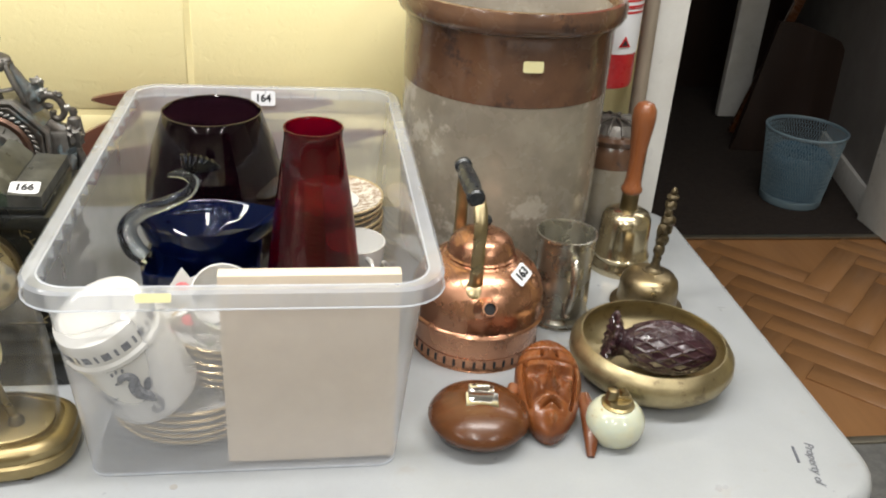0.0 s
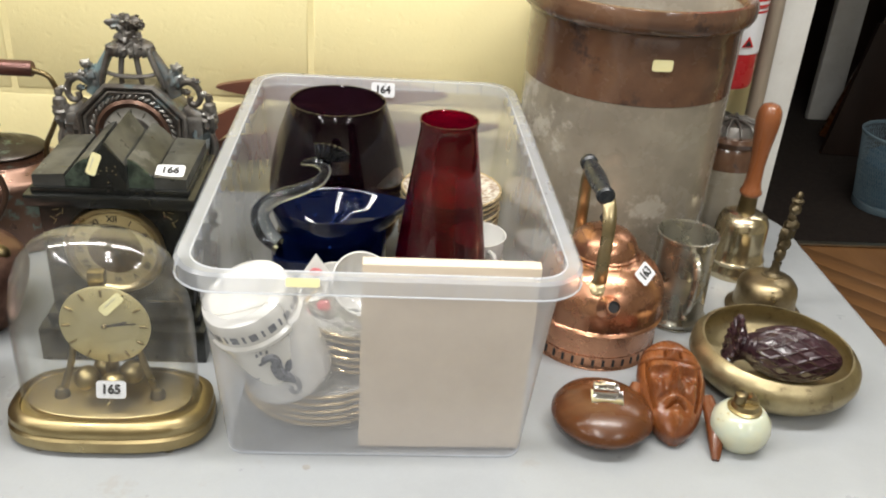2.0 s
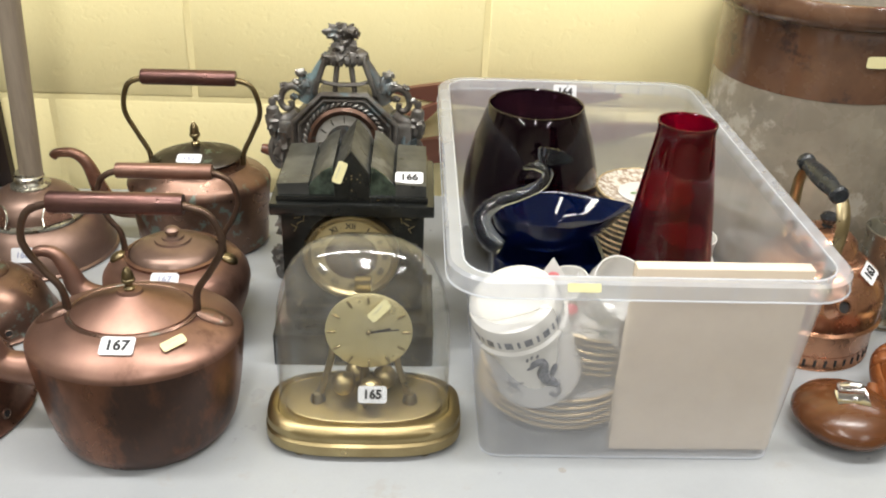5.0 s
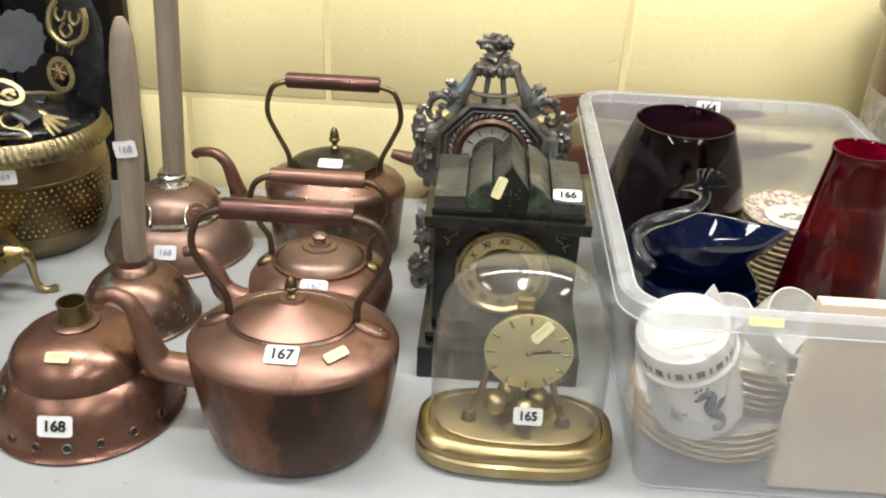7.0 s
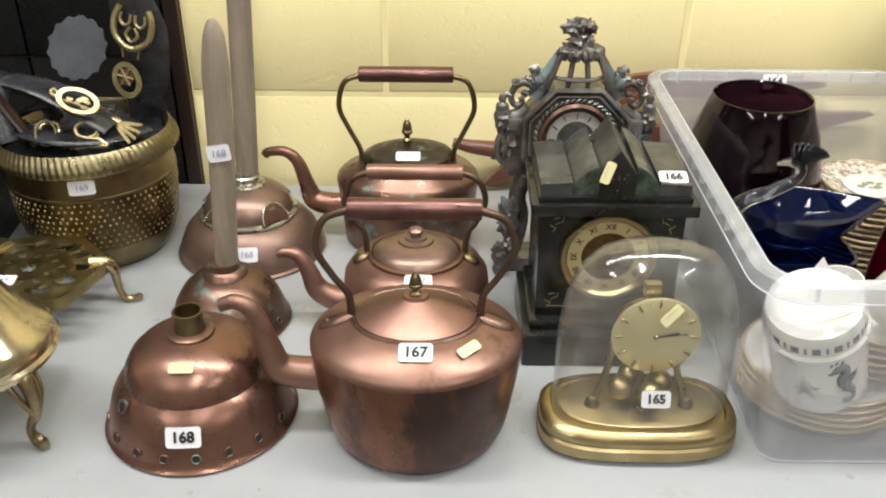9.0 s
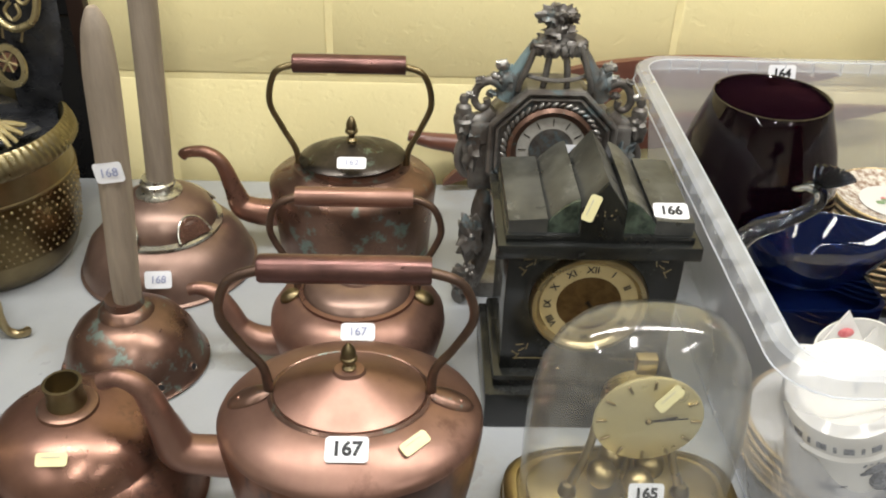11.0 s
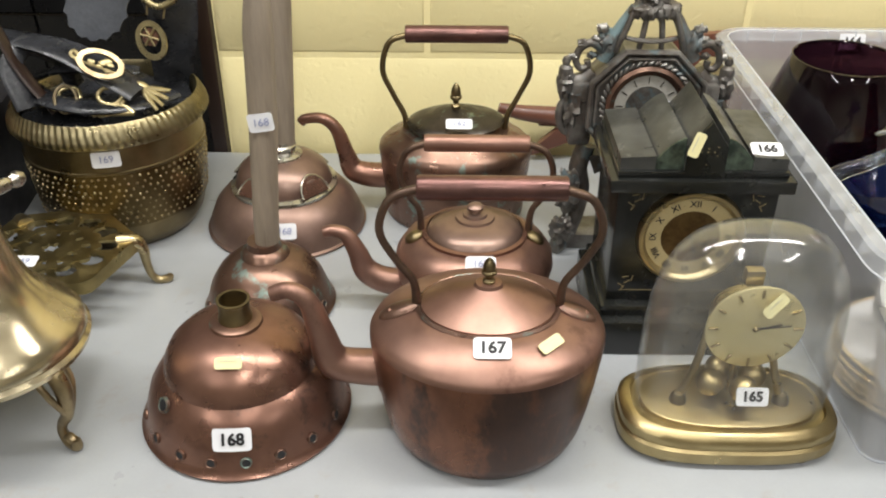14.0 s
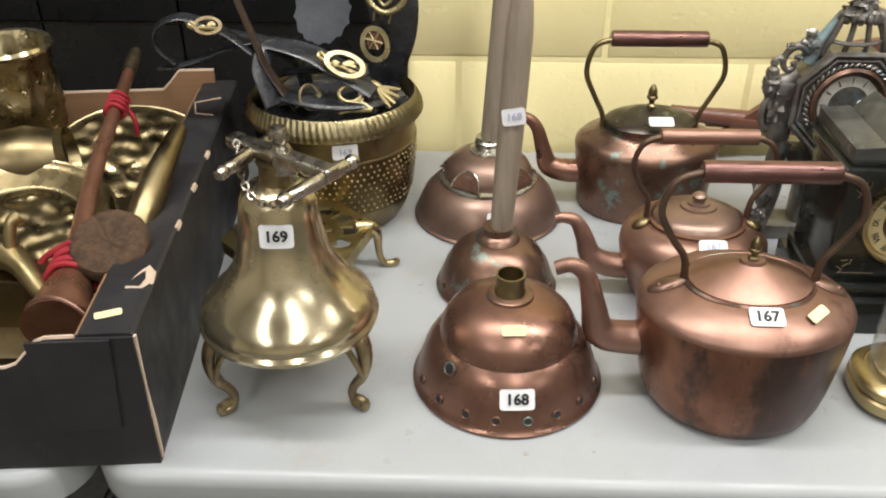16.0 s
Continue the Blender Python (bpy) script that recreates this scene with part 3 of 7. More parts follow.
# black cupboards behind the left-hand things
cup = thing("black_cupboard", "black cupboard fronts with thin pale joints in the dark recess", "cupboard", -1.9, 2.03, 0.0)
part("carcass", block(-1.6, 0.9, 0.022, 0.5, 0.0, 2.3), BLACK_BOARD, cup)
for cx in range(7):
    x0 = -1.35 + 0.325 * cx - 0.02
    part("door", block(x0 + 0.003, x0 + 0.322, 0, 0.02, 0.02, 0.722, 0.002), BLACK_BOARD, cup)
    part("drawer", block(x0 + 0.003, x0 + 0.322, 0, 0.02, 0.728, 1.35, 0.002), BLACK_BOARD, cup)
part("trim_line", block(-1.6, 0.9, -0.003, 0.0, 0.7235, 0.7265), DARK_METAL, cup, "thin dull edging line")
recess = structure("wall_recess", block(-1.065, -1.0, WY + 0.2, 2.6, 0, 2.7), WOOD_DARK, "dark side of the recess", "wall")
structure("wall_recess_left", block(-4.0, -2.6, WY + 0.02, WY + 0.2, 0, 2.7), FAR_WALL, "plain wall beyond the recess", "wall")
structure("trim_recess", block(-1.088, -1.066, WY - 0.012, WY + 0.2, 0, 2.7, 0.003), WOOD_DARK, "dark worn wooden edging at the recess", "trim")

# ceiling lights
for lx, ly in ((-1.3, 0.62), (0.25, 0.6), (-0.5, -0.9), (-2.1, -1.2), (1.1, -1.4), (1.75, 2.1)):
    fit_ob = thing("ceiling_light", "white metal fluorescent ceiling light, switched on", "ceiling light", lx, ly, 2.7, 0 if ly > 0 else 90, group="ceiling lights")
    part("housing", block(-0.75, 0.75, -0.1, 0.1, -0.13, 0.0, 0.01), WHITE_PAINT, fit_ob)


# folding tables
def folding_table(label, x0, x1, y0, y1, round_right=0.06):
    w, d = (x1 - x0) / 2, (y1 - y0) / 2
    ob = thing("folding_table", label, "table", (x0 + x1) / 2, (y0 + y1) / 2, 0, group="folding tables")

    def rr(k, z):
        out = []
        for cx, cy, a0 in ((1, 1, 0), (-1, 1, 90), (-1, -1, 180), (1, -1, 270)):
            r = (round_right if cx > 0 else 0.06) - k
            for i in range(9):
                a = radians(a0 + 90 * i / 8)
                out.append(Vector((cx * (w - k - r) + r * math.cos(a), cy * (d - k - r) + r * math.sin(a), z)))
        return out
    part("tabletop", loft([rr(0.02, T - 0.045), rr(0.002, T - 0.043), rr(0.0, T - 0.014), rr(0.002, T - 0.006), rr(0.007, T - 0.0015), rr(0.014, T)]), TABLE, ob)
    for sx in (-1, 1):
        leg = part("leg", tube([(sx * (w - 0.25), -d + 0.06, 0.0), (sx * (w - 0.25), -d + 0.06, T - 0.06), (sx * (w - 0.25), d - 0.06, T - 0.06), (sx * (w - 0.25), d - 0.06, 0.0)], 0.014, 10, 1), STEEL, ob)
        part("brace", tube([(sx * (w - 0.25), -d + 0.06, 0.18), (sx * (w - 0.25), d - 0.06, 0.18)], 0.01, 8, 1), STEEL, ob)
    return ob


table = folding_table("light grey moulded plastic folding table with rounded corners", -1.325, 0.458, 0.614, 1.338, 0.085)
folding_table("light grey plastic folding table butted against the next", -3.12, -1.331, 0.605, 1.338)
PENCIL = surface("faded_marker_ink", (0.10, 0.105, 0.13), 0.6, 0.0, fine=300)
note = new("writing", writing("Property of", 0.0142, PENCIL, -0.0001, 0.25))
note.parent = table
note.matrix_basis = table.matrix_basis.inverted() @ pose(0.391, 0.683, T + 0.0006, 0, 0, -107)
nb = part("writing_bar", block(-0.013, 0.013, -0.0014, 0.0014, 0, 0.0005), PENCIL, table)
nb.matrix_basis = table.matrix_basis.inverted() @ pose(0.3775, 0.697, T + 0.0003, 0, 0, -102)
for sx, sy, sr in ((-0.269, 0.688, 0.004), (-0.905, 0.655, 0.003), (-0.84, 0.66, 0.002)):
    mk = part("stain", lathe([(sr, 0), (sr * 0.7, 0.0003), (0, 0.0004)], 16), STAIN, table)
    mk.matrix_basis = table.matrix_basis.inverted() @ pose(sx, sy, T)


# ---- copper and brass ----
def oval(profile, sy, n=56, bm=None, caps=True):
    return lathe(profile, n, sy, caps, bm)


def handle_hoop(half, foot, foot_z, top_z, grip_half, r, bulge, lean=0.0):
    """The bent rods of a kettle's swing handle, one for each side."""
    out = []
    for s in (-1, 1):
        out.append(tube([(s * foot, 0, foot_z), (s * (foot + 0.002), 0, foot_z + 0.028), (s * (foot + bulge * 0.55), 0, foot_z + (top_z - foot_z) * 0.42),
                         (s * (foot + bulge), 0, foot_z + (top_z - foot_z) * 0.66), (s * (foot + bulge * 0.72), 0, top_z - 0.012), (s * (grip_half + 0.008), 0, top_z - 0.002), (s * (grip_half - 0.01), 0, top_z)],
                        [r * 1.25, r, r * 0.95, r, r, r * 1.1, r * 1.1], 10, 6))
    return out


def acorn(r, h):
    return [(0.0, 0), (r * 0.75, 0.0005), (r * 0.8, h * 0.12), (r * 0.45, h * 0.2), (r * 0.5, h * 0.3), (r, h * 0.42), (r * 0.95, h * 0.5), (r * 0.82, h * 0.53),
            (r * 0.85, h * 0.62), (r * 0.7, h * 0.8), (r * 0.35, h * 0.94), (0.0, h)]


# large oval kettle
k = thing("copper_kettle", "large oval copper kettle with a straight grip and swan-neck spout", "kettle", -0.693, 0.756, T, 0, "copper kettles")
# side wall: tarnish plus painted-in shade, hence darker than the shoulder
part("body", loft([ring(rx, ry, z, 80) for rx, ry, z in ((0.070, 0.066, 0.0), (0.0795, 0.0765, 0.002), (0.0865, 0.0818, 0.009), (0.0912, 0.0843, 0.020), (0.0955, 0.0862, 0.040), (0.0999, 0.0876, 0.068), (0.1034, 0.0882, 0.096), (0.1045, 0.0882, 0.108), (0.1040, 0.0876, 0.1115))]), COPPER_STAINED_DIM, k, "mottled tarnished copper side wall, coloured darker for the dim room it reflects")
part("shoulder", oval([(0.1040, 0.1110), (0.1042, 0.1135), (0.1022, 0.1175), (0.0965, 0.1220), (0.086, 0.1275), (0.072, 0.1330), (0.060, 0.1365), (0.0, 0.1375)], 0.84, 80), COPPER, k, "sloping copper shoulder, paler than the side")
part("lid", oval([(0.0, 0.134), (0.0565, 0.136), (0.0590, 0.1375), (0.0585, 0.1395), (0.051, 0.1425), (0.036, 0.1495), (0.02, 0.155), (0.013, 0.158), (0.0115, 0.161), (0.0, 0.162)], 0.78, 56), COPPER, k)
part("lid_ring", oval([(0.0585, 0.1345), (0.0625, 0.135), (0.0635, 0.1370), (0.0610, 0.1390), (0.0585, 0.1375)], 0.78, 56, caps=False), COPPER_OLD, k)
part("knob", moved(lathe(acorn(0.0068, 0.026), 16), pose(0, 0, 0.160)), BRASS_DARK, k, "acorn-shaped brass knob")
for rod in handle_hoop(0.1, 0.0625, 0.132, 0.252, 0.056, 0.0036, 0.030):
    part("handle_rod", rod, ROD_BROWN, k)
part("grip", moved(lathe([(0.0, -0.061), (0.0095, -0.061), (0.0105, -0.059), (0.0105, 0.059), (0.0095, 0.061), (0.0, 0.061)], 20), pose(0, 0, 0.2525, 0, 90, 0)), COPPER_DARK, k, "dark purple-brown tubular copper grip")
for s in (-1, 1):
    part("handle_lug", moved(ball(0.013, (0, 0, 0), (1.55, 0.85, 0.42), 16), pose(s * 0.078, 0, 0.1305, 0, s * 24, 0)), COPPER_OLD, k, "riveted cast handle lug")
    part("rivet", ball(0.0028, (s * 0.086, -0.002, 0.1305), n=10), COPPER_BROWN, k)
part("spout", tube([(-0.085, 0, 0.066), (-0.112, 0, 0.066), (-0.138, -0.004, 0.076), (-0.147, -0.005, 0.108), (-0.156, -0.006, 0.142), (-0.171, -0.007, 0.155), (-0.187, -0.007, 0.151)],
                   [0.0185, 0.017, 0.016, 0.012, 0.009, 0.0075, 0.0068], 18, 7), COPPER, k)
part("spout_collar", moved(lathe([(0.0, -0.004), (0.023, -0.004), (0.023, 0.002), (0.018, 0.004), (0.0, 0.004)], 20), pose(-0.094, 0, 0.066, 0, -90, 0)), COPPER_BROWN, k)
sticker(k, (-0.691, 0.6975, 0.8756), (0, -0.42, 0.91), "167", 0.0315, 0.0195)
price_tag(k, (-0.642, 0.706, 0.8742), (0.20, -0.36, 0.9), 14)

# tall kettle at the wall
k = thing("copper_kettle", "tall verdigris-spotted copper kettle with a raised hoop handle", "kettle", -0.722, 1.165, T, 0, "copper kettles")
part("body", oval([(0.0, 0), (0.086, 0), (0.09, 0.004), (0.094, 0.05), (0.0975, 0.085), (0.0985, 0.093), (0.097, 0.099), (0.09, 0.106), (0.072, 0.113), (0.068, 0.118), (0.0, 0.118)], 0.82, 64), COPPER_OLD, k, "dark shouldered body, copper-red below")
part("lid_ring", oval([(0.053, 0.110), (0.0575, 0.113), (0.0575, 0.124), (0.053, 0.125)], 0.82, 48, caps=False), COPPER_OLD, k)
part("lid", moved(oval([(0.0, 0.0), (0.060, 0.0), (0.062, 0.002), (0.060, 0.004), (0.05, 0.008), (0.03, 0.013), (0.026, 0.0155), (0.022, 0.0155), (0.018, 0.018), (0.006, 0.02), (0.0, 0.021)], 0.82, 56), pose(0, 0, 0.126, 0, -2, 0)), DARK_LID, k, "blackened overhanging lid")
part("knob", moved(lathe(acorn(0.0075, 0.034), 16), pose(0, 0, 0.145)), BRASS_DARK, k, "acorn-shaped brass knob")
for rod in handle_hoop(0.1, 0.0625, 0.106, 0.24, 0.055, 0.0036, 0.028):
    part("handle_rod", rod, BRASS_DARK, k)
part("grip", moved(lathe([(0.0, -0.062), (0.0095, -0.062), (0.0105, -0.06), (0.0105, 0.06), (0.0095, 0.062), (0.0, 0.062)], 20), pose(0, 0, 0.2405, 0, 90, 0)), COPPER_DARK, k, "dark polished tubular copper grip")
for s in (-1, 1):
    part("handle_lug", moved(ball(0.012, (0, 0, 0), (1.4, 0.9, 0.42), 16), pose(s * 0.074, 0, 0.108, 0, s * 20, 0)), COPPER_OLD, k, "riveted cast handle lug")
part("spout", tube([(-0.083, 0, 0.05), (-0.11, 0, 0.05), (-0.133, 0, 0.058), (-0.142, 0, 0.082), (-0.152, 0, 0.114), (-0.168, 0, 0.129), (-0.19, 0, 0.129), (-0.197, 0, 0.124)],
                   [0.017, 0.0165, 0.015, 0.011, 0.0085, 0.0072, 0.0065, 0.0062], 18, 7), COPPER_BROWN, k)
sticker(k, (-0.718, 1.108, 0.889), (0, -0.35, 0.94), "162", 0.032, 0.017, ink=BLUE_INK, size=0.011, weight=0.0)

# squat round kettle between them
k = thing("copper_kettle", "squat round copper kettle with a bail handle and domed lid", "kettle", -0.701, 0.939, T, 0, "copper kettles")
part("body", oval([(0.0, 0), (0.062, 0), (0.066, 0.004), (0.074, 0.025), (0.082, 0.048), (0.0855, 0.066), (0.084, 0.078), (0.076, 0.09), (0.064, 0.097), (0.056, 0.1), (0.0, 0.1)], 0.94, 60), COPPER, k)
part("lid_ring", oval([(0.051, 0.098), (0.056, 0.099), (0.0565, 0.1035), (0.052, 0.1045)], 0.94, 48, caps=False), COPPER_BROWN, k)
part("lid", oval([(0.0, 0.1), (0.051, 0.102), (0.0495, 0.106), (0.041, 0.112), (0.026, 0.117), (0.021, 0.1175), (0.02, 0.120), (0.013, 0.121), (0.012, 0.1235), (0.006, 0.1245), (0.005, 0.1265), (0.0085, 0.1285), (0.009, 0.1315), (0.006, 0.1345), (0.0, 0.1355)], 0.94, 48), COPPER_DULL, k)
for rod in handle_hoop(0.1, 0.057, 0.098, 0.204, 0.05, 0.0034, 0.022):
    part("handle_rod", rod, ROD_BROWN, k)
part("grip", moved(lathe([(0.0, -0.053), (0.0085, -0.053), (0.009, -0.051), (0.009, 0.051), (0.0085, 0.053), (0.0, 0.053)], 20), pose(0, 0, 0.2045, 0, 90, 0)), COPPER, k, "bright tubular copper grip")
for s in (-1, 1):
    part("handle_lug", moved(ball(0.0105, (0, 0, 0), (1.1, 0.9, 0.6), 16), pose(s * 0.064, -0.006, 0.097, 0, s * 28, 0)), BRASS_DARK, k, "cast brass handle lug")
part("spout", tube([(-0.07, 0, 0.036), (-0.097, 0, 0.037), (-0.118, 0, 0.05), (-0.127, 0, 0.074), (-0.138, 0, 0.095), (-0.152, 0, 0.1), (-0.162, 0, 0.098)],
                   [0.0155, 0.015, 0.0135, 0.0105, 0.008, 0.0068, 0.0062], 18, 7), COPPER, k)
sticker(k, (-0.696, 0.8715, 0.8435), (0, -0.62, 0.78), "167", 0.031, 0.0165, ink=BLUE_INK, size=0.011, weight=0.0, bend=0.0012)


def eyelets(parent, r, z, angles, slope, size=0.0042):
    for a in angles:
        c, s = math.cos(radians(a)), math.sin(radians(a))
        m = facing((r * c, r * s, z), (c, s, slope))
        bm = moved(lathe([(size * 0.86, -0.002), (size * 1.3, -0.002), (size * 1.25, 0.0006), (size * 1.05, 0.0012), (size * 0.86, 0.0006)], 18, caps=False), m)
        ey = part("eyelet", bm, COPPER_OLD, parent)
        part("hole", moved(lathe([(0, 0.0), (size * 0.9, 0.0), (size * 0.88, 0.0005), (0, 0.0005)], 14), m), INK, ey)


# washing possers
p = thing("copper_posser", "stepped copper washing posser head with a brass collar and pierced rim", "posser", -0.921, 0.772, T, 0, "washing possers")
part("head", lathe([(0.094, 0.0), (0.0985, 0.001), (0.0995, 0.004), (0.097, 0.006), (0.094, 0.012), (0.091, 0.026), (0.086, 0.042), (0.080, 0.052), (0.0735, 0.0585), (0.0710, 0.0605), (0.0705, 0.063), (0.0685, 0.073), (0.063, 0.083), (0.053, 0.0925), (0.040, 0.099), (0.028, 0.1025), (0.02, 0.104), (0.0, 0.104)], 72), COPPER_BROWN, p)
part("seam_ring", lathe([(0.017, 0.1015), (0.0245, 0.1025), (0.0235, 0.106), (0.019, 0.1085), (0.0155, 0.108)], 28, caps=False), COPPER_OLD, p, "dull soldered ring")
part("collar", lathe([(0.0120, 0.103), (0.0155, 0.104), (0.0155, 0.111), (0.0142, 0.113), (0.0142, 0.126), (0.0152, 0.127), (0.0152, 0.129), (0.0127, 0.129), (0.0124, 0.106), (0.0, 0.1055)], 28), BRASS_DARK, p, "short threaded brass socket")
eyelets(p, 0.0938, 0.0185, (200, 222, 243, 262, 281, 300, 320, 342), 0.25)
eyelets(p, 0.082, 0.053, (224,), 0.5, 0.006)
sticker(p, (-0.914, 0.6845, 0.7815), (0.06, -0.95, 0.42), "168", bend=0.0015)
price_tag(p, (-0.918, 0.7205, 0.8372), (0.03, -0.66, 0.75), 0, bend=0.0010)

p = thing("copper_posser", "small verdigris-stained copper posser with a tapering wooden handle", "posser", -0.93, 0.945, T, 0, "washing possers")
part("head", lathe([(0.069, 0.0), (0.0725, 0.001), (0.0735, 0.004), (0.071, 0.006), (0.068, 0.016), (0.062, 0.034), (0.052, 0.05), (0.038, 0.062), (0.024, 0.068), (0.0, 0.069)], 52), COPPER_OLD, p)
part("socket", lathe([(0.024, 0.064), (0.027, 0.067), (0.024, 0.073), (0.019, 0.076), (0.018, 0.084), (0.0, 0.084)], 24), COPPER_OLD, p, "dull lead-soldered socket")
part("handle", tube([(0.004, -0.002, 0.07), (0.006, 0.001, 0.12), (0.012, 0.008, 0.22), (0.016, 0.012, 0.31), (0.018, 0.014, 0.350), (0.018, 0.014, 0.368)], [0.0132, 0.0138, 0.0148, 0.0150, 0.0115, 0.004], 18, 6), WOOD_POLE, p, "weathered round-ended wooden handle")
eyelets(p, 0.0685, 0.016, (204, 238, 272, 306, 340), 0.3, 0.0038)
sticker(p, (-0.917, 0.9375, 0.9655), (0.0, -1.0, 0.05), "168", 0.026, 0.0195, ink=BLUE_INK, size=0.0115, weight=0.0, roll=8, slant=0.1, bend=0.001)

p = thing("copper_posser", "broad brown copper posser with panelled upper dome and long pole", "posser", -0.940, 1.128, T, 0, "washing possers")
part("head", lathe([(0.096, 0.0), (0.101, 0.001), (0.102, 0.004), (0.099, 0.006), (0.096, 0.018), (0.088, 0.036), (0.075, 0.05), (0.065, 0.056), (0.060, 0.058), (0.0, 0.058)], 60), COPPER_DULL, p)
part("seam_ring", lathe([(0.061, 0.056), (0.067, 0.0565), (0.067, 0.060), (0.061, 0.0625)], 48, caps=False), PEWTER, p, "grey soldered seam")
part("upper_dome", lathe([(0.061, 0.059), (0.0595, 0.068), (0.055, 0.079), (0.046, 0.088), (0.033, 0.095), (0.021, 0.098), (0.0, 0.098)], 52), COPPER_DULL, p)
for a in (-42, 60, 150, 240):
    c, s = math.cos(radians(a)), math.sin(radians(a))
    m = facing((0.0555 * c, 0.0555 * s, 0.0715), (c, s, 0.60))
    arch = part("cut_out", moved(plate_of([(-0.02, -0.011), (0.02, -0.011), (0.018, 0.0), (0.011, 0.009), (0.0, 0.013), (-0.011, 0.009), (-0.018, 0.0)], 0.006), m @ pose(0, 0, 0, -90, 0, 0)), COPPER_BROWN, p, "pressed arched panel in the dome")
    part("seam", moved(tube([(-0.021, -0.011, 0.003), (-0.018, 0.0, 0.002), (-0.011, 0.01, 0.0015), (0, 0.0145, 0.001), (0.011, 0.01, 0.0015), (0.018, 0.0, 0.002), (0.021, -0.011, 0.003)], 0.0016, 8, 4), m), PEWTER, arch)
part("socket", lathe([(0.026, 0.095), (0.026, 0.099), (0.019, 0.102), (0.0175, 0.105), (0.0195, 0.107), (0.0195, 0.111), (0.017, 0.113), (0.017, 0.117), (0.0, 0.117)], 28), PEWTER, p, "turned metal socket")
part("pole", tube([(0.003, 0, 0.105), (0.015, 0, 0.3), (0.026, 0.0, 0.5), (0.042, 0.0, 0.8)], [0.0150, 0.0148, 0.0152, 0.0155], 18, 4), WOOD_POLE, p, "long weathered wooden pole")
sticker(p, (-0.927, 1.037, 0.7785), (0.06, -0.9, 0.45), "168", 0.029, 0.0195, ink=BLUE_INK, size=0.0115, weight=0.0, bend=0.0012)

# bright kettle on its pierced ring
k = thing("copper_kettle", "bright copper kettle with black grip, on a slotted base ring", "kettle", 0.064, 0.938, T, 0, "copper kettles")
part("base_ring", lathe([(0.070, 0.0), (0.079, 0.0), (0.0795, 0.002), (0.078, 0.004), (0.078, 0.016), (0.0785, 0.018), (0.072, 0.018)], 60), COPPER_BRIGHT, k, "pierced copper foot ring")
for i in range(40):
    a = 2 * math.pi * i / 40
    part("slot", moved(block(-0.0016, 0.0016, -0.0006, 0.0008, -0.0048, 0.0048, 0.0004, seg=1), pose(0.0782 * math.cos(a), 0.0782 * math.sin(a), 0.0102, 0, 0, math.degrees(a) + 90)), INK, k)
part("body", lathe([(0.0, 0.018), (0.0775, 0.018), (0.0785, 0.02), (0.079, 0.046), (0.0795, 0.0475), (0.0835, 0.0485), (0.084, 0.0505), (0.0825, 0.0525), (0.081, 0.0535), (0.081, 0.070), (0.0795, 0.082), (0.076, 0.092), (0.069, 0.1025), (0.059, 0.1115), (0.049, 0.1175), (0.0455, 0.119), (0.0, 0.119)], 72), COPPER_BRIGHT, k)
part("lid", lathe([(0.0445, 0.116), (0.0455, 0.119), (0.043, 0.1205), (0.0435, 0.1235), (0.041, 0.125), (0.0405, 0.129), (0.037, 0.138), (0.029, 0.146), (0.017, 0.151), (0.007, 0.153), (0.0, 0.153)], 48), COPPER_BRIGHT, k)
part("knob", lathe([(0.0, 0.151), (0.007, 0.152), (0.0055, 0.156), (0.009, 0.16), (0.0105, 0.164), (0.0085, 0.1685), (0.0, 0.171)], 20), BLACK_WOOD, k, "black turned knob")
for s in (-1, 1):
    part("handle_strap", tube([(-0.016, s * 0.059, 0.1105), (-0.016, s * 0.0635, 0.124), (-0.016, s * 0.063, 0.15), (-0.016, s * 0.064, 0.18), (-0.016, s * 0.055, 0.200), (-0.016, s * 0.043, 0.212)], [0.0095, 0.008, 0.0075, 0.0075, 0.008, 0.0065], 12, 5, 0.35), BRASS, k, "flat curved brass strap")
    part("strap_foot", moved(ball(0.011, (0, 0, 0), (1, 1.0, 0.3), 14), facing((-0.016, s * 0.0625, 0.1045), (0, s * 0.66, 0.75))), BRASS, k)
part("grip", moved(lathe([(0.0, -0.052), (0.008, -0.052), (0.0105, -0.049), (0.0105, -0.043), (0.008, -0.040), (0.009, -0.034), (0.0108, -0.015), (0.011, 0.0), (0.0108, 0.015), (0.009, 0.034), (0.008, 0.04), (0.0105, 0.043), (0.0105, 0.049), (0.008, 0.052), (0.0, 0.052)], 22), pose(-0.021, 0.0, 0.214, 90, 0, 0)), BLACK_WOOD, k, "black turned wooden grip")
sp = part("spout", moved(lathe([(0.0, -0.006), (0.0165, -0.006), (0.0125, 0.003), (0.0088, 0.011), (0.0088, 0.015), (0.007, 0.015), (0.0066, 0.008), (0.0, 0.007)], 24), facing((-0.004, -0.0755, 0.088), (0.12, -0.86, 0.50))), COPPER_BRIGHT, k, "short conical spout")
part("hole", moved(lathe([(0, 0), (0.0067, 0), (0.0067, 0.0008), (0, 0.0008)], 20), facing((-0.004, -0.0755, 0.088), (0.12, -0.86, 0.50)) @ pose(0, 0, 0.0115)), INK, sp)
sticker(k, (0.1066, 0.8968, 0.8538), (0.42, -0.45, 0.79), "163", 0.031, 0.0195, roll=14, bend=0.0008)

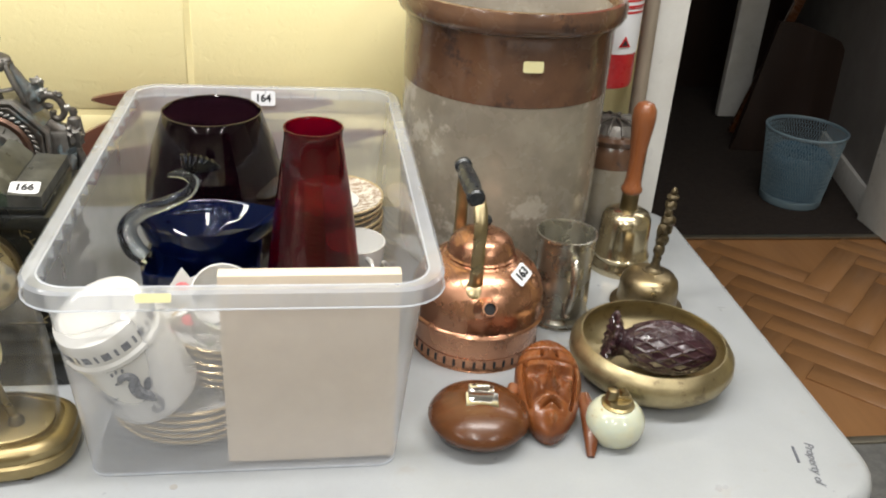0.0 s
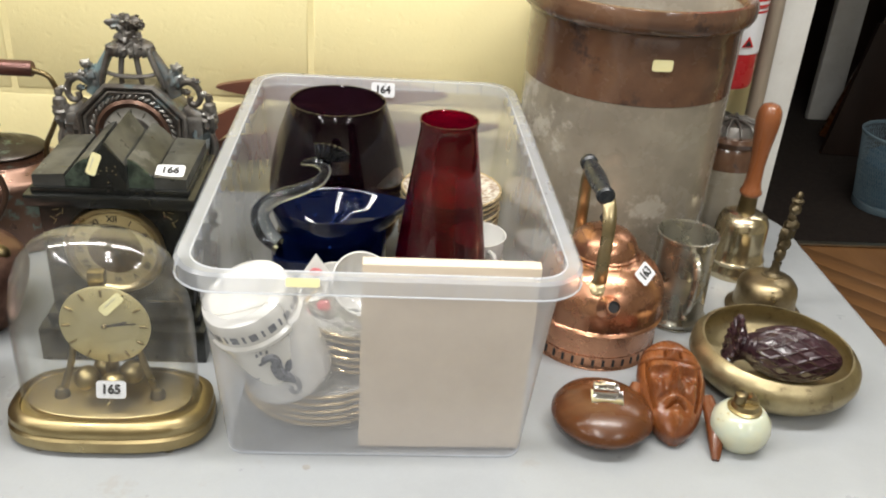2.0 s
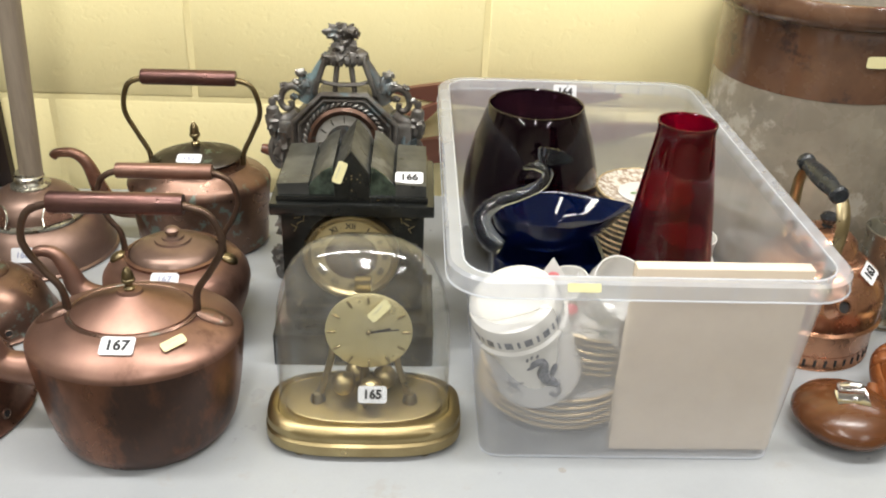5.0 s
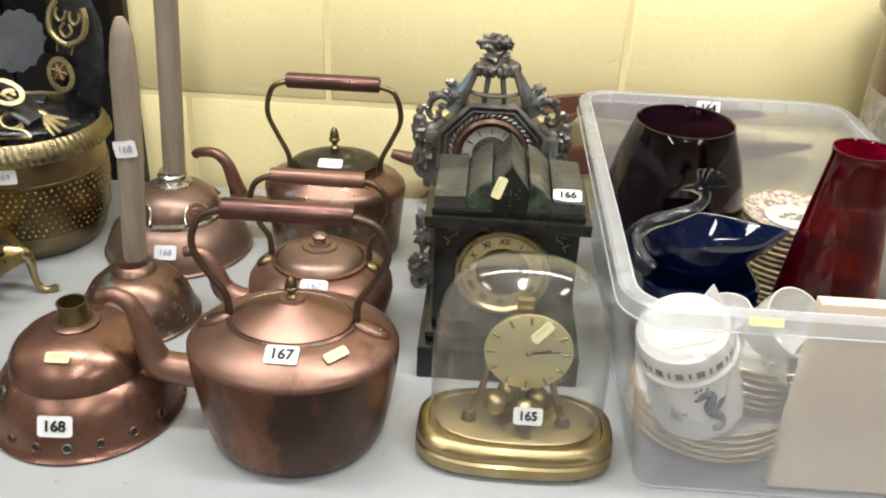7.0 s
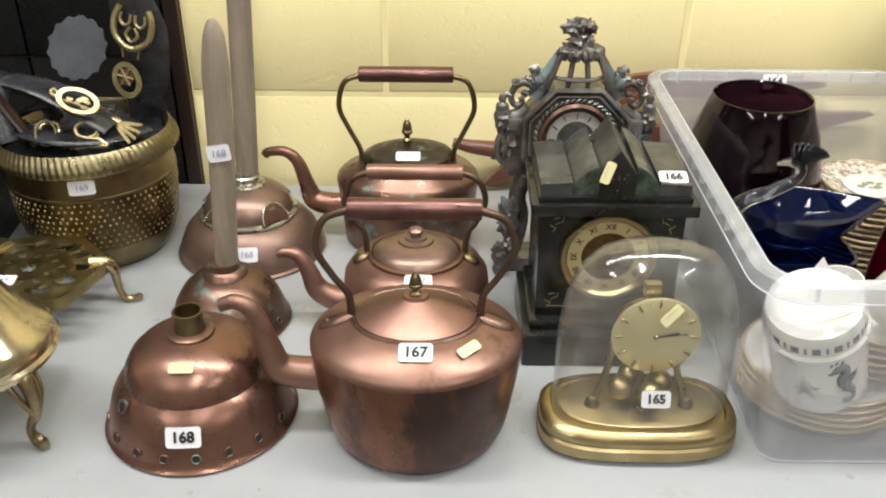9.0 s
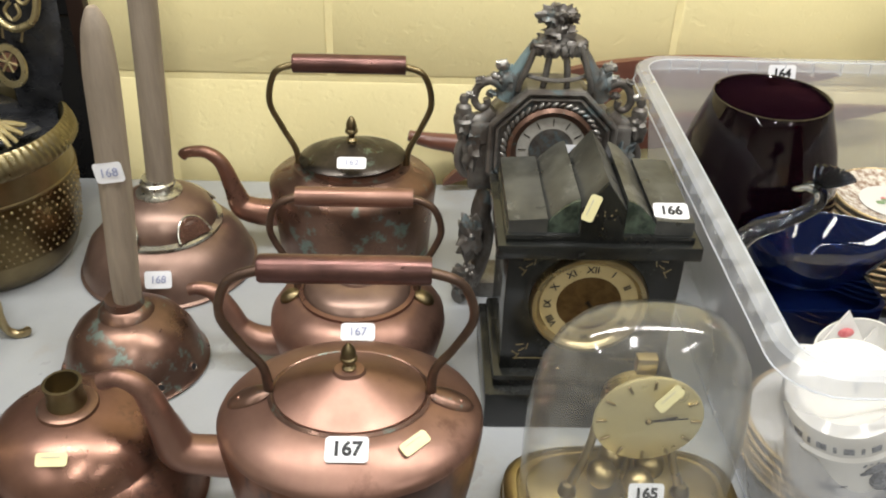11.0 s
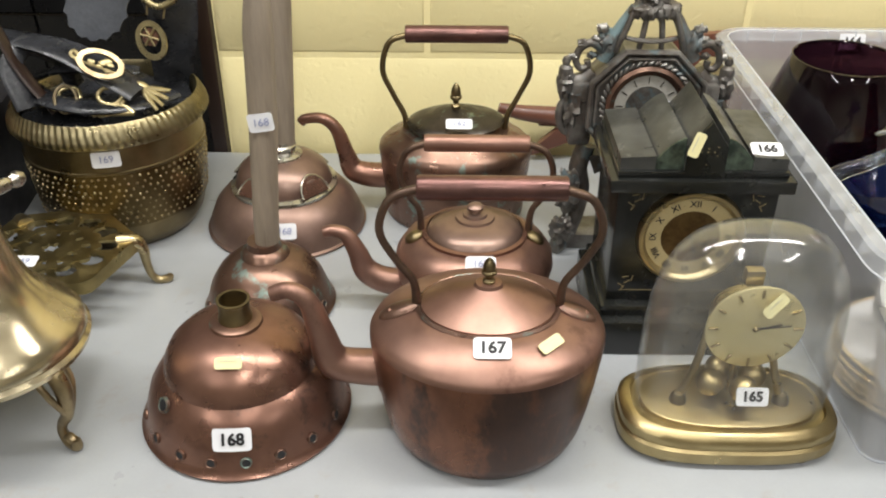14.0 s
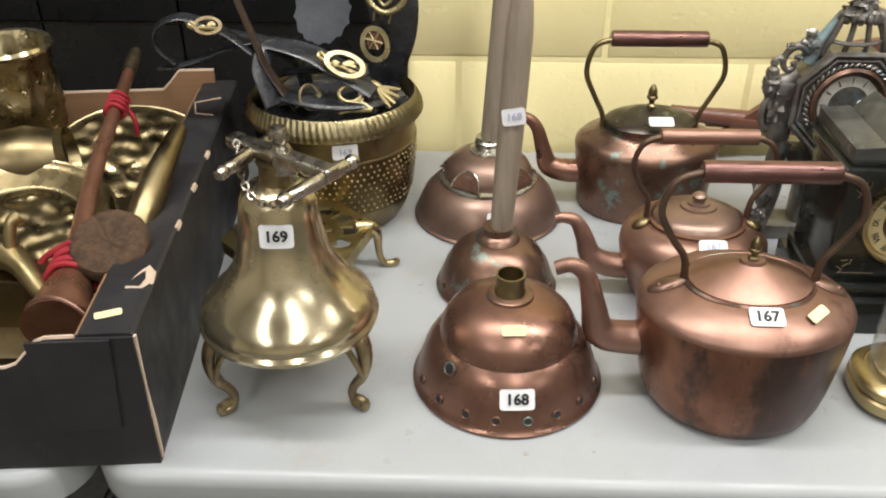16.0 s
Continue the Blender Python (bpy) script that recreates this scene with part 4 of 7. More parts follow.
# fish and bell things in brass
b = thing("pewter_tankard", "tarnished pewter tankard with a curved handle", "tankard", 0.184, 0.988, T)
part("body", lathe([(0.0, 0.0), (0.0425, 0.0), (0.0435, 0.003), (0.042, 0.006), (0.0425, 0.009), (0.040, 0.013), (0.0385, 0.016), (0.0375, 0.06), (0.0372, 0.1), (0.0375, 0.117), (0.039, 0.121), (0.039, 0.124), (0.037, 0.1245), (0.0355, 0.121), (0.0352, 0.03), (0.033, 0.012), (0.0, 0.0115)], 48), PEWTER, b)
part("handle", moved(tube([(0, -0.036, 0.103), (0, -0.05, 0.108), (0, -0.061, 0.098), (0, -0.063, 0.075), (0, -0.055, 0.05), (0, -0.046, 0.037), (0, -0.042, 0.03), (0, -0.046, 0.022)], [0.0065, 0.0065, 0.006, 0.0055, 0.005, 0.0045, 0.0045, 0.005], 12, 6, 1.5), pose(0, 0, 0, 0, 0, -2)), PEWTER, b)

b = thing("brass_handbell", "brass handbell with a turned red-brown wooden handle", "bell", 0.313, 1.122, T)
part("bell", lathe([(0.0405, 0.0), (0.045, 0.0), (0.0455, 0.004), (0.043, 0.012), (0.0405, 0.018), (0.040, 0.022), (0.041, 0.024), (0.0385, 0.027), (0.0368, 0.045), (0.036, 0.07), (0.035, 0.08), (0.031, 0.088), (0.022, 0.093), (0.012, 0.0945), (0.0, 0.0945)], 52), BRASS_PALE, b)
part("ferrule", lathe([(0.0, 0.093), (0.013, 0.093), (0.0125, 0.097), (0.0115, 0.121), (0.0, 0.121)], 24), BRASS_DARK, b, "dark brass ferrule")
part("handle", lathe([(0.0, 0.119), (0.0125, 0.119), (0.015, 0.122), (0.0152, 0.126), (0.0125, 0.13), (0.0108, 0.142), (0.0102, 0.165), (0.0122, 0.19), (0.0152, 0.215), (0.0165, 0.23), (0.0155, 0.242), (0.011, 0.25), (0.004, 0.253), (0.0, 0.253)], 28), WOOD_RED, b, "turned red-brown wooden handle")

b = thing("brass_table_bell", "tarnished brass table bell with a cast ornamental handle", "bell", 0.316, 1.010, T)
part("bell", lathe([(0.045, 0.0), (0.0485, 0.0), (0.0495, 0.003), (0.047, 0.006), (0.041, 0.009), (0.0395, 0.02), (0.0395, 0.032), (0.0375, 0.041), (0.032, 0.048), (0.023, 0.052), (0.013, 0.054), (0.0125, 0.0555), (0.0, 0.0555)], 48), BRASS_CAST, b)
fig = lathe([(0.0, 0.053), (0.014, 0.054), (0.0075, 0.058), (0.0055, 0.066), (0.006, 0.074)], 14)
stem = part("handle", moved(fig, pose(0, 0, 0, 0, 4, 20)), BRASS_WORN, b, "cast ornamental stem, dark with wear")
for px, pz, rr, sc in ((0.0, 0.084, 0.0085, (0.9, 0.8, 1.3)), (0.001, 0.100, 0.0092, (1.0, 0.8, 1.2)), (-0.001, 0.116, 0.0092, (0.85, 0.8, 1.15)), (0.003, 0.127, 0.0105, (1.05, 0.75, 0.8)), (0.0, 0.139, 0.0062, (0.8, 0.8, 1.1)), (0.0005, 0.150, 0.0078, (0.9, 0.95, 1.05)), (0.001, 0.161, 0.0074, (1.15, 1.0, 0.55)), (0.001, 0.168, 0.0048, (0.9, 0.9, 1.2)), (-0.008, 0.113, 0.0040, (0.8, 0.9, 2.4)), (0.010, 0.114, 0.0040, (0.8, 0.9, 2.2))):
    part("casting", moved(ball(rr, (px, 0, pz), sc, 20, rough=0.25, seed=pz * 40), pose(0, 0, 0, 0, 4, 20)), BRASS_WORN, stem)

b = thing("brass_bowl", "shallow scratched brass bowl with an inward rim", "bowl", 0.262, 0.850, T)
part("bowl", lathe([(r * 0.955, z) for r, z in [(0.0, 0.0), (0.062, 0.0), (0.068, 0.003), (0.085, 0.010), (0.0965, 0.020), (0.1015, 0.031), (0.1005, 0.041), (0.095, 0.049), (0.089, 0.0535), (0.087, 0.0535), (0.0875, 0.050), (0.093, 0.043), (0.0965, 0.032), (0.092, 0.020), (0.075, 0.009), (0.0, 0.005)]], 64), BRASS_BOWL, b)

# pressed-glass pineapple jar lying in the bowl
b = thing("glass_pineapple", "dark purple pressed-glass pineapple jar lying in the bowl", "glass jar", 0.270, 0.845, T + 0.042, -16)
rings = []
for i in range(121):
    t = i / 120
    x = -0.034 + 0.100 * t
    r = 0.0325 * max(0.03, math.sin(math.pi * min(1, (0.16 + 0.84 * t))) ** 0.55)
    row = []
    for j in range(192):
        a = 2 * math.pi * j / 192
        rel = 0.94 + 0.07 * max(math.exp(-(math.sin(7 * a + 11 * t) / 0.3) ** 2), math.exp(-(math.sin(7 * a - 11 * t) / 0.3) ** 2))
        row.append(Vector((x, r * rel * math.cos(a), r * rel * math.sin(a))))
    rings.append(row)
part("jar", loft(rings), PURPLE_GLASS, b, sharp=80)
part("neck", moved(lathe([(0, -0.012), (0.026, -0.012), (0.020, 0.002), (0.016, 0.010), (0.018, 0.018), (0.024, 0.024), (0, 0.026)], 24), pose(-0.032, 0, 0, 0, -90, 0)), PURPLE_GLASS, b)
crown = part("crown", moved(lathe([(0, 0), (0.010, 0.0), (0.020, 0.004), (0.029, 0.012), (0.0285, 0.0145), (0.018, 0.011), (0.008, 0.012), (0.0, 0.015)], 36), pose(-0.046, 0, 0.004, 0, -78, 0)), PURPLE_GLASS, b, "fluted spreading glass crown")
for j in range(18):
    q = 2 * math.pi * j / 18
    c, s_ = math.cos(q), math.sin(q)
    part("flute", moved(tube([(0.007 * c, 0.007 * s_, 0.013), (0.017 * c, 0.017 * s_, 0.0115), (0.027 * c, 0.027 * s_, 0.0135), (0.031 * c, 0.031 * s_, 0.012)], [0.0012, 0.0022, 0.0034, 0.0022], 8, 3), pose(-0.046, 0, 0.004, 0, -78, 0)), PURPLE_GLASS, crown)

# carved mask, one plain shape
mk_bm = bmesh.new()
rows = []
for i in range(101):
    v = i / 100
    yy = -0.066 + 0.132 * v
    half = 0.0375 * max(0.03, 1 - abs(2 * v - 1) ** 3.0) ** 0.5 * (0.66 + 0.34 * min(1.0, v / 0.55) ** 0.8)
    end = min(1.0, (math.sin(math.pi * (0.02 + 0.96 * v))) ** 0.45 * 1.02)
    row = []
    for j in range(81):
        u = -1 + 2 * j / 80
        g = lambda cu, cv, su, sv: math.exp(-((u - cu) / su) ** 2 - ((v - cv) / sv) ** 2)
        z = 0.024 * (1 - abs(u) ** 2.6) ** 0.55
        au = abs(u)
        side = lambda cu, cv, su, sv: g(cu, cv, su, sv) + g(-cu, cv, su, sv)
        # nose, brows, eyes, cheeks, mouth, chin
        z += 0.016 * g(0, 0.40, 0.15, 0.045) + 0.013 * g(0, 0.49, 0.075, 0.09) + 0.006 * side(0.16, 0.385, 0.07, 0.025)
        z -= 0.010 * side(0.40, 0.53, 0.20, 0.030)
        z += 0.009 * side(0.40, 0.525, 0.13, 0.018) + 0.006 * math.exp(-((v - 0.595 + 0.10 * (au - 0.4) ** 2) / 0.018) ** 2) * (0.1 < au < 0.72)
        z += 0.008 * side(0.52, 0.40, 0.16, 0.06) - 0.005 * math.exp(-((v - 0.36 + 0.16 * (au - 0.18)) / 0.014) ** 2) * (0.16 < au < 0.62)
        z += 0.010 * math.exp(-((v - 0.285 + 0.10 * au) / 0.020) ** 2) * math.exp(-(au / 0.34) ** 4) + 0.008 * g(0, 0.215, 0.24, 0.022)
        z -= 0.012 * math.exp(-((v - 0.252 + 0.10 * au) / 0.010) ** 2) * math.exp(-(au / 0.36) ** 4)
        z += 0.012 * g(0, 0.115, 0.24, 0.06)
        # headband, jewel and hair grooves at the sides
        z -= 0.006 * math.exp(-((v - 0.70) / 0.010) ** 2) + 0.006 * math.exp(-((v - 0.83) / 0.010) ** 2)
        z += 0.010 * g(0, 0.765, 0.14, 0.04) - 0.008 * math.exp(-((au - 0.24) / 0.04) ** 2) * (0.72 < v < 0.81)
        z -= 0.008 * math.exp(-((au - 0.74) / 0.05) ** 2) * (0.22 < v < 0.70)
        row.append(Vector((half * u, yy, max(z, 0.0) * end + 0.002)))
    rows.append(row + [Vector((half * (1 - 2 * j / 4) * 0.94, yy, -0.006)) for j in range(5)])
mk_bm = loft(rows)
mk_bm = tube([(0.038, -0.005, 0.004), (0.043, -0.03, 0.003), (0.045, -0.055, 0.0), (0.044, -0.078, -0.004)], [0.0075, 0.009, 0.0085, 0.004], 10, 5, 0.8, bm=mk_bm)
mk_bm = tube([(-0.038, 0.0, 0.006), (-0.042, -0.02, 0.004), (-0.040, -0.045, 0.002)], [0.006, 0.008, 0.005], 10, 5, 0.8, bm=mk_bm)
mask = solid("carved_mask", mk_bm, WOOD_MASK, "small carved orange-brown wooden wall mask lying on the table", "mask", at=pose(0.121, 0.785, T + 0.028, 17, 0, -10), sharp=60)

# table lighters
b = thing("wooden_table_lighter", "round turned brown wooden table lighter with a chrome top", "lighter", 0.039, 0.754, T)
part("body", lathe([(0.0, 0.0), (0.024, 0.0), (0.039, 0.006), (0.050, 0.014), (0.0545, 0.021), (0.0545, 0.025), (0.050, 0.032), (0.040, 0.039), (0.024, 0.0445), (0.012, 0.0455), (0.0, 0.0455)], 52), WOOD_BOWL, b)
part("plate", moved(block(-0.017, 0.017, -0.018, 0.014, -0.001, 0.0015, 0.0007), pose(0, -0.010, 0.0445, 17, 0, -6)), CHROME, b)
part("mechanism", moved(block(-0.0135, 0.0135, -0.006, 0.006, 0.0, 0.012, 0.0015), pose(0, 0.002, 0.045, 4, 0, -6)), CHROME, b)
part("wheel", moved(lathe([(0, -0.006), (0.004, -0.006), (0.004, 0.006), (0, 0.006)], 14), pose(0.002, 0.001, 0.058, 0, 90, -6)), STEEL, b)
part("thumb_lever", moved(block(-0.007, 0.007, -0.004, 0.004, 0.0, 0.003, 0.001), pose(-0.006, 0.002, 0.0575, 0, -8, -6)), CHROME, b)

b = thing("onyx_table_lighter", "pale green onyx table lighter with a brass top", "lighter", 0.184, 0.737, T)
part("body", lathe([(0.0, 0.0), (0.020, 0.0), (0.026, 0.005), (0.0305, 0.014), (0.032, 0.023), (0.030, 0.033), (0.024, 0.041), (0.018, 0.0445), (0.0, 0.0445)], 40), ONYX, b)
part("collar", lathe([(0.0, 0.043), (0.0175, 0.0435), (0.018, 0.046), (0.0145, 0.0475), (0.0135, 0.053), (0.0, 0.053)], 28), BRASS_SATIN, b)
part("mechanism", block(-0.011, 0.012, -0.0055, 0.0055, 0.052, 0.0575, 0.0012), BRASS, b)
part("snuffer", moved(lathe([(0, 0), (0.0062, 0.0), (0.0066, 0.001), (0.0062, 0.011), (0.0045, 0.0122), (0, 0.0125)], 16), pose(-0.0085, -0.002, 0.0545)), BRASS_DARK, b)
part("wheel", moved(lathe([(0, -0.004), (0.0045, -0.004), (0.0045, 0.004), (0, 0.004)], 14), pose(0.005, 0, 0.058, 90, 0, 0)), BRASS_DARK, b)

# stoneware crock
c = thing("stoneware_crock", "tall buff stoneware crock with a brown-glazed band and rim", "crock", 0.130, 1.195, T)
part("body", lathe([(0.0, 0.0), (0.126, 0.0), (0.132, 0.004), (0.1385, 0.02), (0.140, 0.1), (0.1405, 0.2), (0.1402, 0.262)], 72), STONEWARE, c, "pale buff glazed lower body")
part("brown_band", lathe([(0.1402, 0.262), (0.1407, 0.2625), (0.1408, 0.30), (0.1405, 0.343), (0.1425, 0.347), (0.1425, 0.351), (0.150, 0.355), (0.1535, 0.362), (0.154, 0.374), (0.151, 0.382), (0.147, 0.383), (0.141, 0.378), (0.1365, 0.368)], 72, caps=False), BROWN_GLAZE, c, "brown glazed band and rolled rim")
part("inside", lathe([(0.1365, 0.368), (0.131, 0.352), (0.128, 0.3), (0.127, 0.03), (0.0, 0.012)], 64, caps=False), CROCK_IN, c, "grey streaked inside")
sticker(c, (0.133, 1.0525, 1.056), (0.02, -1, 0.02), "", 0.026, 0.0145, YELLOW_PAPER, name="price_sticker", bend=0.0006)

c = thing("stoneware_jar", "stoneware jar with brown glazed shoulder and clamped lid", "jar", 0.324, 1.262, T)
part("body", lathe([(0.0, 0), (0.049, 0), (0.054, 0.006), (0.0555, 0.05), (0.0555, 0.115)], 44), STONEWARE, c)
part("shoulder", lathe([(0.0555, 0.115), (0.056, 0.117), (0.0555, 0.140), (0.053, 0.146), (0.0515, 0.149), (0.0555, 0.154), (0.0575, 0.159), (0.055, 0.165), (0.044, 0.165)], 44, caps=False), BROWN_GLAZE, c, "brown glazed shoulder and rim")
lid = part("lid", lathe([(0.0, 0.15), (0.044, 0.152), (0.046, 0.158), (0.043, 0.168), (0.034, 0.178), (0.0, 0.181)], 40), SPELTER, c, "dark moulded lid with radiating ribs")
for i in range(12):
    a = 2 * math.pi * i / 12
    part("rib", tube([(0.008 * math.cos(a), 0.008 * math.sin(a), 0.1815), (0.024 * math.cos(a), 0.024 * math.sin(a), 0.181), (0.036 * math.cos(a), 0.036 * math.sin(a), 0.177), (0.044 * math.cos(a), 0.044 * math.sin(a), 0.167)], 0.0026, 8, 3), SPELTER, lid)
part("clamp", tube([(-0.05, -0.012, 0.12), (-0.058, -0.018, 0.14), (-0.055, -0.02, 0.165), (-0.045, -0.018, 0.18), (-0.05, -0.016, 0.19)], 0.007, 10, 5), DARK_METAL, c, "dark metal clamp")

# extinguisher on the wall, stick at the door frame
e = thing("fire_extinguisher", "red fire extinguisher with a white label, hung on the wall", "fire extinguisher", 0.305, 1.297, 0.966)
part("cylinder", lathe([(0.0, 0.0), (0.036, 0.0), (0.0425, 0.003), (0.044, 0.008), (0.044, 0.36), (0.038, 0.39), (0.02, 0.405), (0.0, 0.407)], 44), RED_PAINT, e)
lab_bm = loft([[Vector((0.0446 * math.cos(radians(a)), 0.0446 * math.sin(radians(a)), z)) for a in range(205, 356, 6)] for z in (0.055, 0.12)], False, False, loop=False)
lab = part("label", lab_bm, PAPER, e, "white printed instruction panel")
lab_bm = loft([[Vector((0.0447 * math.cos(radians(a)), 0.0447 * math.sin(radians(a)), z)) for a in range(205, 356, 6)] for z in (0.122, 0.2)], False, False, loop=False)
part("label", lab_bm, PAPER, e, "white printed panel")
for i in range(5):
    bm = loft([[Vector((0.0451 * math.cos(radians(a)), 0.0451 * math.sin(radians(a)), z)) for a in range(262, 340, 6)] for z in (0.098 - 0.0085 * i + 0.05, 0.1015 - 0.0085 * i + 0.05)], False, False, loop=False)
    part("writing_bar", bm, RED_PAINT, lab)
part("triangle", moved(plate_of([(-0.010, 0), (0.010, 0), (0, 0.016)], 0.0006), facing((0.012, -0.0438, 0.066), (0.28, -1, 0)) @ pose(0, 0, 0, -90, 0, 0)), RED_PAINT, lab)
part("triangle", moved(plate_of([(-0.0055, 0.002), (0.0055, 0.002), (0, 0.011)], 0.0006), facing((0.0122, -0.0444, 0.066), (0.28, -1, 0)) @ pose(0, 0, 0, -90, 0, 0)), INK, lab)
part("bracket", block(-0.012, 0.012, 0.04, 0.0535, 0.12, 0.28, 0.002), STEEL, e)
part("valve", lathe([(0.0, 0.40), (0.014, 0.40), (0.014, 0.44), (0, 0.44)], 16), BRASS, e)
solid("wooden_stick", tube([(0, 0, 0), (-0.004, 0, 0.25), (-0.012, 0.0, 0.6)], [0.0125, 0.012, 0.012], 14, 4), WOOD_POLE, "plain brown wooden stick standing beside the door frame", "stick", at=pose(0.377, 1.312, T))


# ---- clear storage box and what is in it ----
def rounded(hw, hd, r, z, cx=0.0, cy=0.0, k=7):
    out = []
    for sx, sy, a0 in ((1, 1, 0), (-1, 1, 90), (-1, -1, 180), (1, -1, 270)):
        for i in range(k):
            a = radians(a0 + 90 * i / (k - 1))
            out.append(Vector((cx + sx * (hw - r) + r * math.cos(a), cy + sy * (hd - r) + r * math.sin(a), z)))
    return out


BX, BY = -0.2015, 0.970
box = thing("storage_box", "large milky clear plastic storage box, open and full of china", "storage box", BX, BY, T)
part("shell", loft([rounded(0.146, 0.257, 0.016, 0.0, 0, -0.004), rounded(0.149, 0.260, 0.019, 0.003, 0, -0.004), rounded(0.160, 0.2695, 0.026, 0.10, 0, 0.005), rounded(0.171, 0.279, 0.032, 0.200, 0, 0.011)], True, False), BOX_PLASTIC, box)
part("rim", loft([rounded(0.171, 0.279, 0.032, 0.200, 0, 0.011), rounded(0.1725, 0.2805, 0.033, 0.2125, 0, 0.012), rounded(0.1745, 0.2825, 0.034, 0.2160, 0, 0.012), rounded(0.1855, 0.2905, 0.043, 0.2165, 0, 0.0125), rounded(0.1886, 0.2936, 0.045, 0.2138, 0, 0.0125), rounded(0.1892, 0.2942, 0.045, 0.1985, 0, 0.0125)], False, False), RIM_PLASTIC, box, "flanged milky plastic rim")
for nm, hw, hd, rr, zz, th, cy in (("rim_lip", 0.1890, 0.2940, 0.045, 0.1988, 0.0010, 0.0125), ("rim_edge", 0.1738, 0.2818, 0.034, 0.2155, 0.0011, 0.012), ("foot_bead", 0.1478, 0.2588, 0.018, 0.0016, 0.0016, -0.004)):
    loop_line = rounded(hw, hd, rr, zz, 0, cy)
    part(nm, tube(loop_line + loop_line[:1], th, 8, 1, loop=True), EDGE_PLASTIC, box, "thick whitish moulded plastic edge")
for i in range(9):
    for s in (-1, 1):
        x = -0.14 + 0.035 * i
        part("rib", block(x - 0.0008, x + 0.0008, s * 0.284 + 0.012 - 0.006, s * 0.284 + 0.012 + 0.004 * s + 0.002, 0.199, 0.2145), RIM_PLASTIC, box)
for i in range(14):
    for s in (-1, 1):
        y = -0.22 + 0.036 * i
        part("rib", block(s * 0.1805 - 0.0065, s * 0.1805 + 0.0065, y - 0.0008, y + 0.0008, 0.199, 0.2145), RIM_PLASTIC, box)
sticker(box, (-0.205, 1.2585, 0.9425), (0, -0.95, 0.3), "164", 0.034, 0.021)
sticker(box, (-0.270, 0.6870, 0.9520), (0, -0.9, 0.45), "", 0.030, 0.008, YELLOW_PAPER, name="price_sticker")
BZ = T + 0.0035

g = thing("plum_glass_vase", "big dark plum balloon glass vase standing in the box", "glass vase", -0.263, 1.132, BZ)
part("vase", lathe([(0.0, 0.0), (0.046, 0.0), (0.062, 0.012), (0.082, 0.045), (0.0915, 0.085), (0.092, 0.11), (0.088, 0.14), (0.078, 0.18), (0.066, 0.213), (0.0625, 0.222), (0.0618, 0.223), (0.0605, 0.222), (0.064, 0.212), (0.0755, 0.18), (0.0855, 0.14), (0.0895, 0.11), (0.089, 0.085), (0.079, 0.047), (0.058, 0.015), (0.0, 0.012)], 60), PLUM_GLASS, g)
part("rim", lathe([(0.0602, 0.2222), (0.0614, 0.2242), (0.0628, 0.2242), (0.0634, 0.2226), (0.0618, 0.2212)], 60, caps=False), PLUM_GLASS, g, "ground glass rim")
g = thing("ruby_glass_vase", "tall tapering ruby-red glass vase standing in the box", "glass vase", -0.134, 0.900, BZ)
part("vase", lathe([(0.0, 0.0), (0.054, 0.0), (0.0585, 0.006), (0.058, 0.04), (0.053, 0.11), (0.043, 0.19), (0.0335, 0.256), (0.0305, 0.277), (0.031, 0.286), (0.0295, 0.2865), (0.0285, 0.277), (0.0315, 0.256), (0.041, 0.19), (0.051, 0.11), (0.0555, 0.04), (0.052, 0.01), (0.0, 0.01)], 52), RED_GLASS, g)
part("rim", lathe([(0.0292, 0.2860), (0.0300, 0.2878), (0.0312, 0.2878), (0.0318, 0.2862), (0.0304, 0.2848)], 48, caps=False), RED_GLASS, g, "rounded glass rim")

# blue dish under the swan, and the swan
g = thing("blue_glass_block", "deep cobalt blue glass dish under the swan", "glass dish", -0.262, 0.957, BZ)
part("dish", loft([rounded(0.056, 0.045, 0.02, 0.0), rounded(0.064, 0.052, 0.022, 0.03), rounded(0.066, 0.056, 0.024, 0.108), rounded(0.062, 0.052, 0.022, 0.108), rounded(0.058, 0.046, 0.02, 0.03), rounded(0.05, 0.04, 0.02, 0.012)]), BLUE_GLASS, g)
g = thing("glass_swan", "blue glass swan dish with a clear curling neck", "glass swan", -0.262, 0.957, BZ + 0.1085)
rings = []
for z, sx, sy, off in ((0.0, 0.035, 0.024, 0), (0.008, 0.05, 0.034, 0), (0.024, 0.066, 0.045, 0.003), (0.043, 0.075, 0.049, 0.006), (0.041, 0.072, 0.046, 0.006), (0.026, 0.06, 0.039, 0.003), (0.012, 0.035, 0.022, 0)):
    row = []
    for p in ring(1, 1, z, 44):
        x = p.x * sx + off
        tail = max(0.0, p.x) ** 3
        row.append(Vector((x + tail * 0.016 * (z / 0.043), p.y * sy * (1 - 0.45 * tail), z + 0.010 * tail * (z / 0.043) + 0.004 * abs(p.y) * (z / 0.043))))
    rings.append(row)
part("body", loft(rings), BLUE_GLASS, g, "cobalt blue boat-shaped body")
part("neck", tube([(-0.058, -0.036, 0.012), (-0.073, -0.026, 0.022), (-0.080, -0.014, 0.040), (-0.064, -0.006, 0.056), (-0.035, -0.002, 0.066), (-0.012, 0.0, 0.078), (-0.006, 0.001, 0.092), (-0.018, 0.002, 0.1), (-0.034, 0.002, 0.097)], [0.010, 0.012, 0.0105, 0.009, 0.0075, 0.0065, 0.0065, 0.006, 0.0015], 14, 6), SMOKE_GLASS, g, "clear glass neck and head")
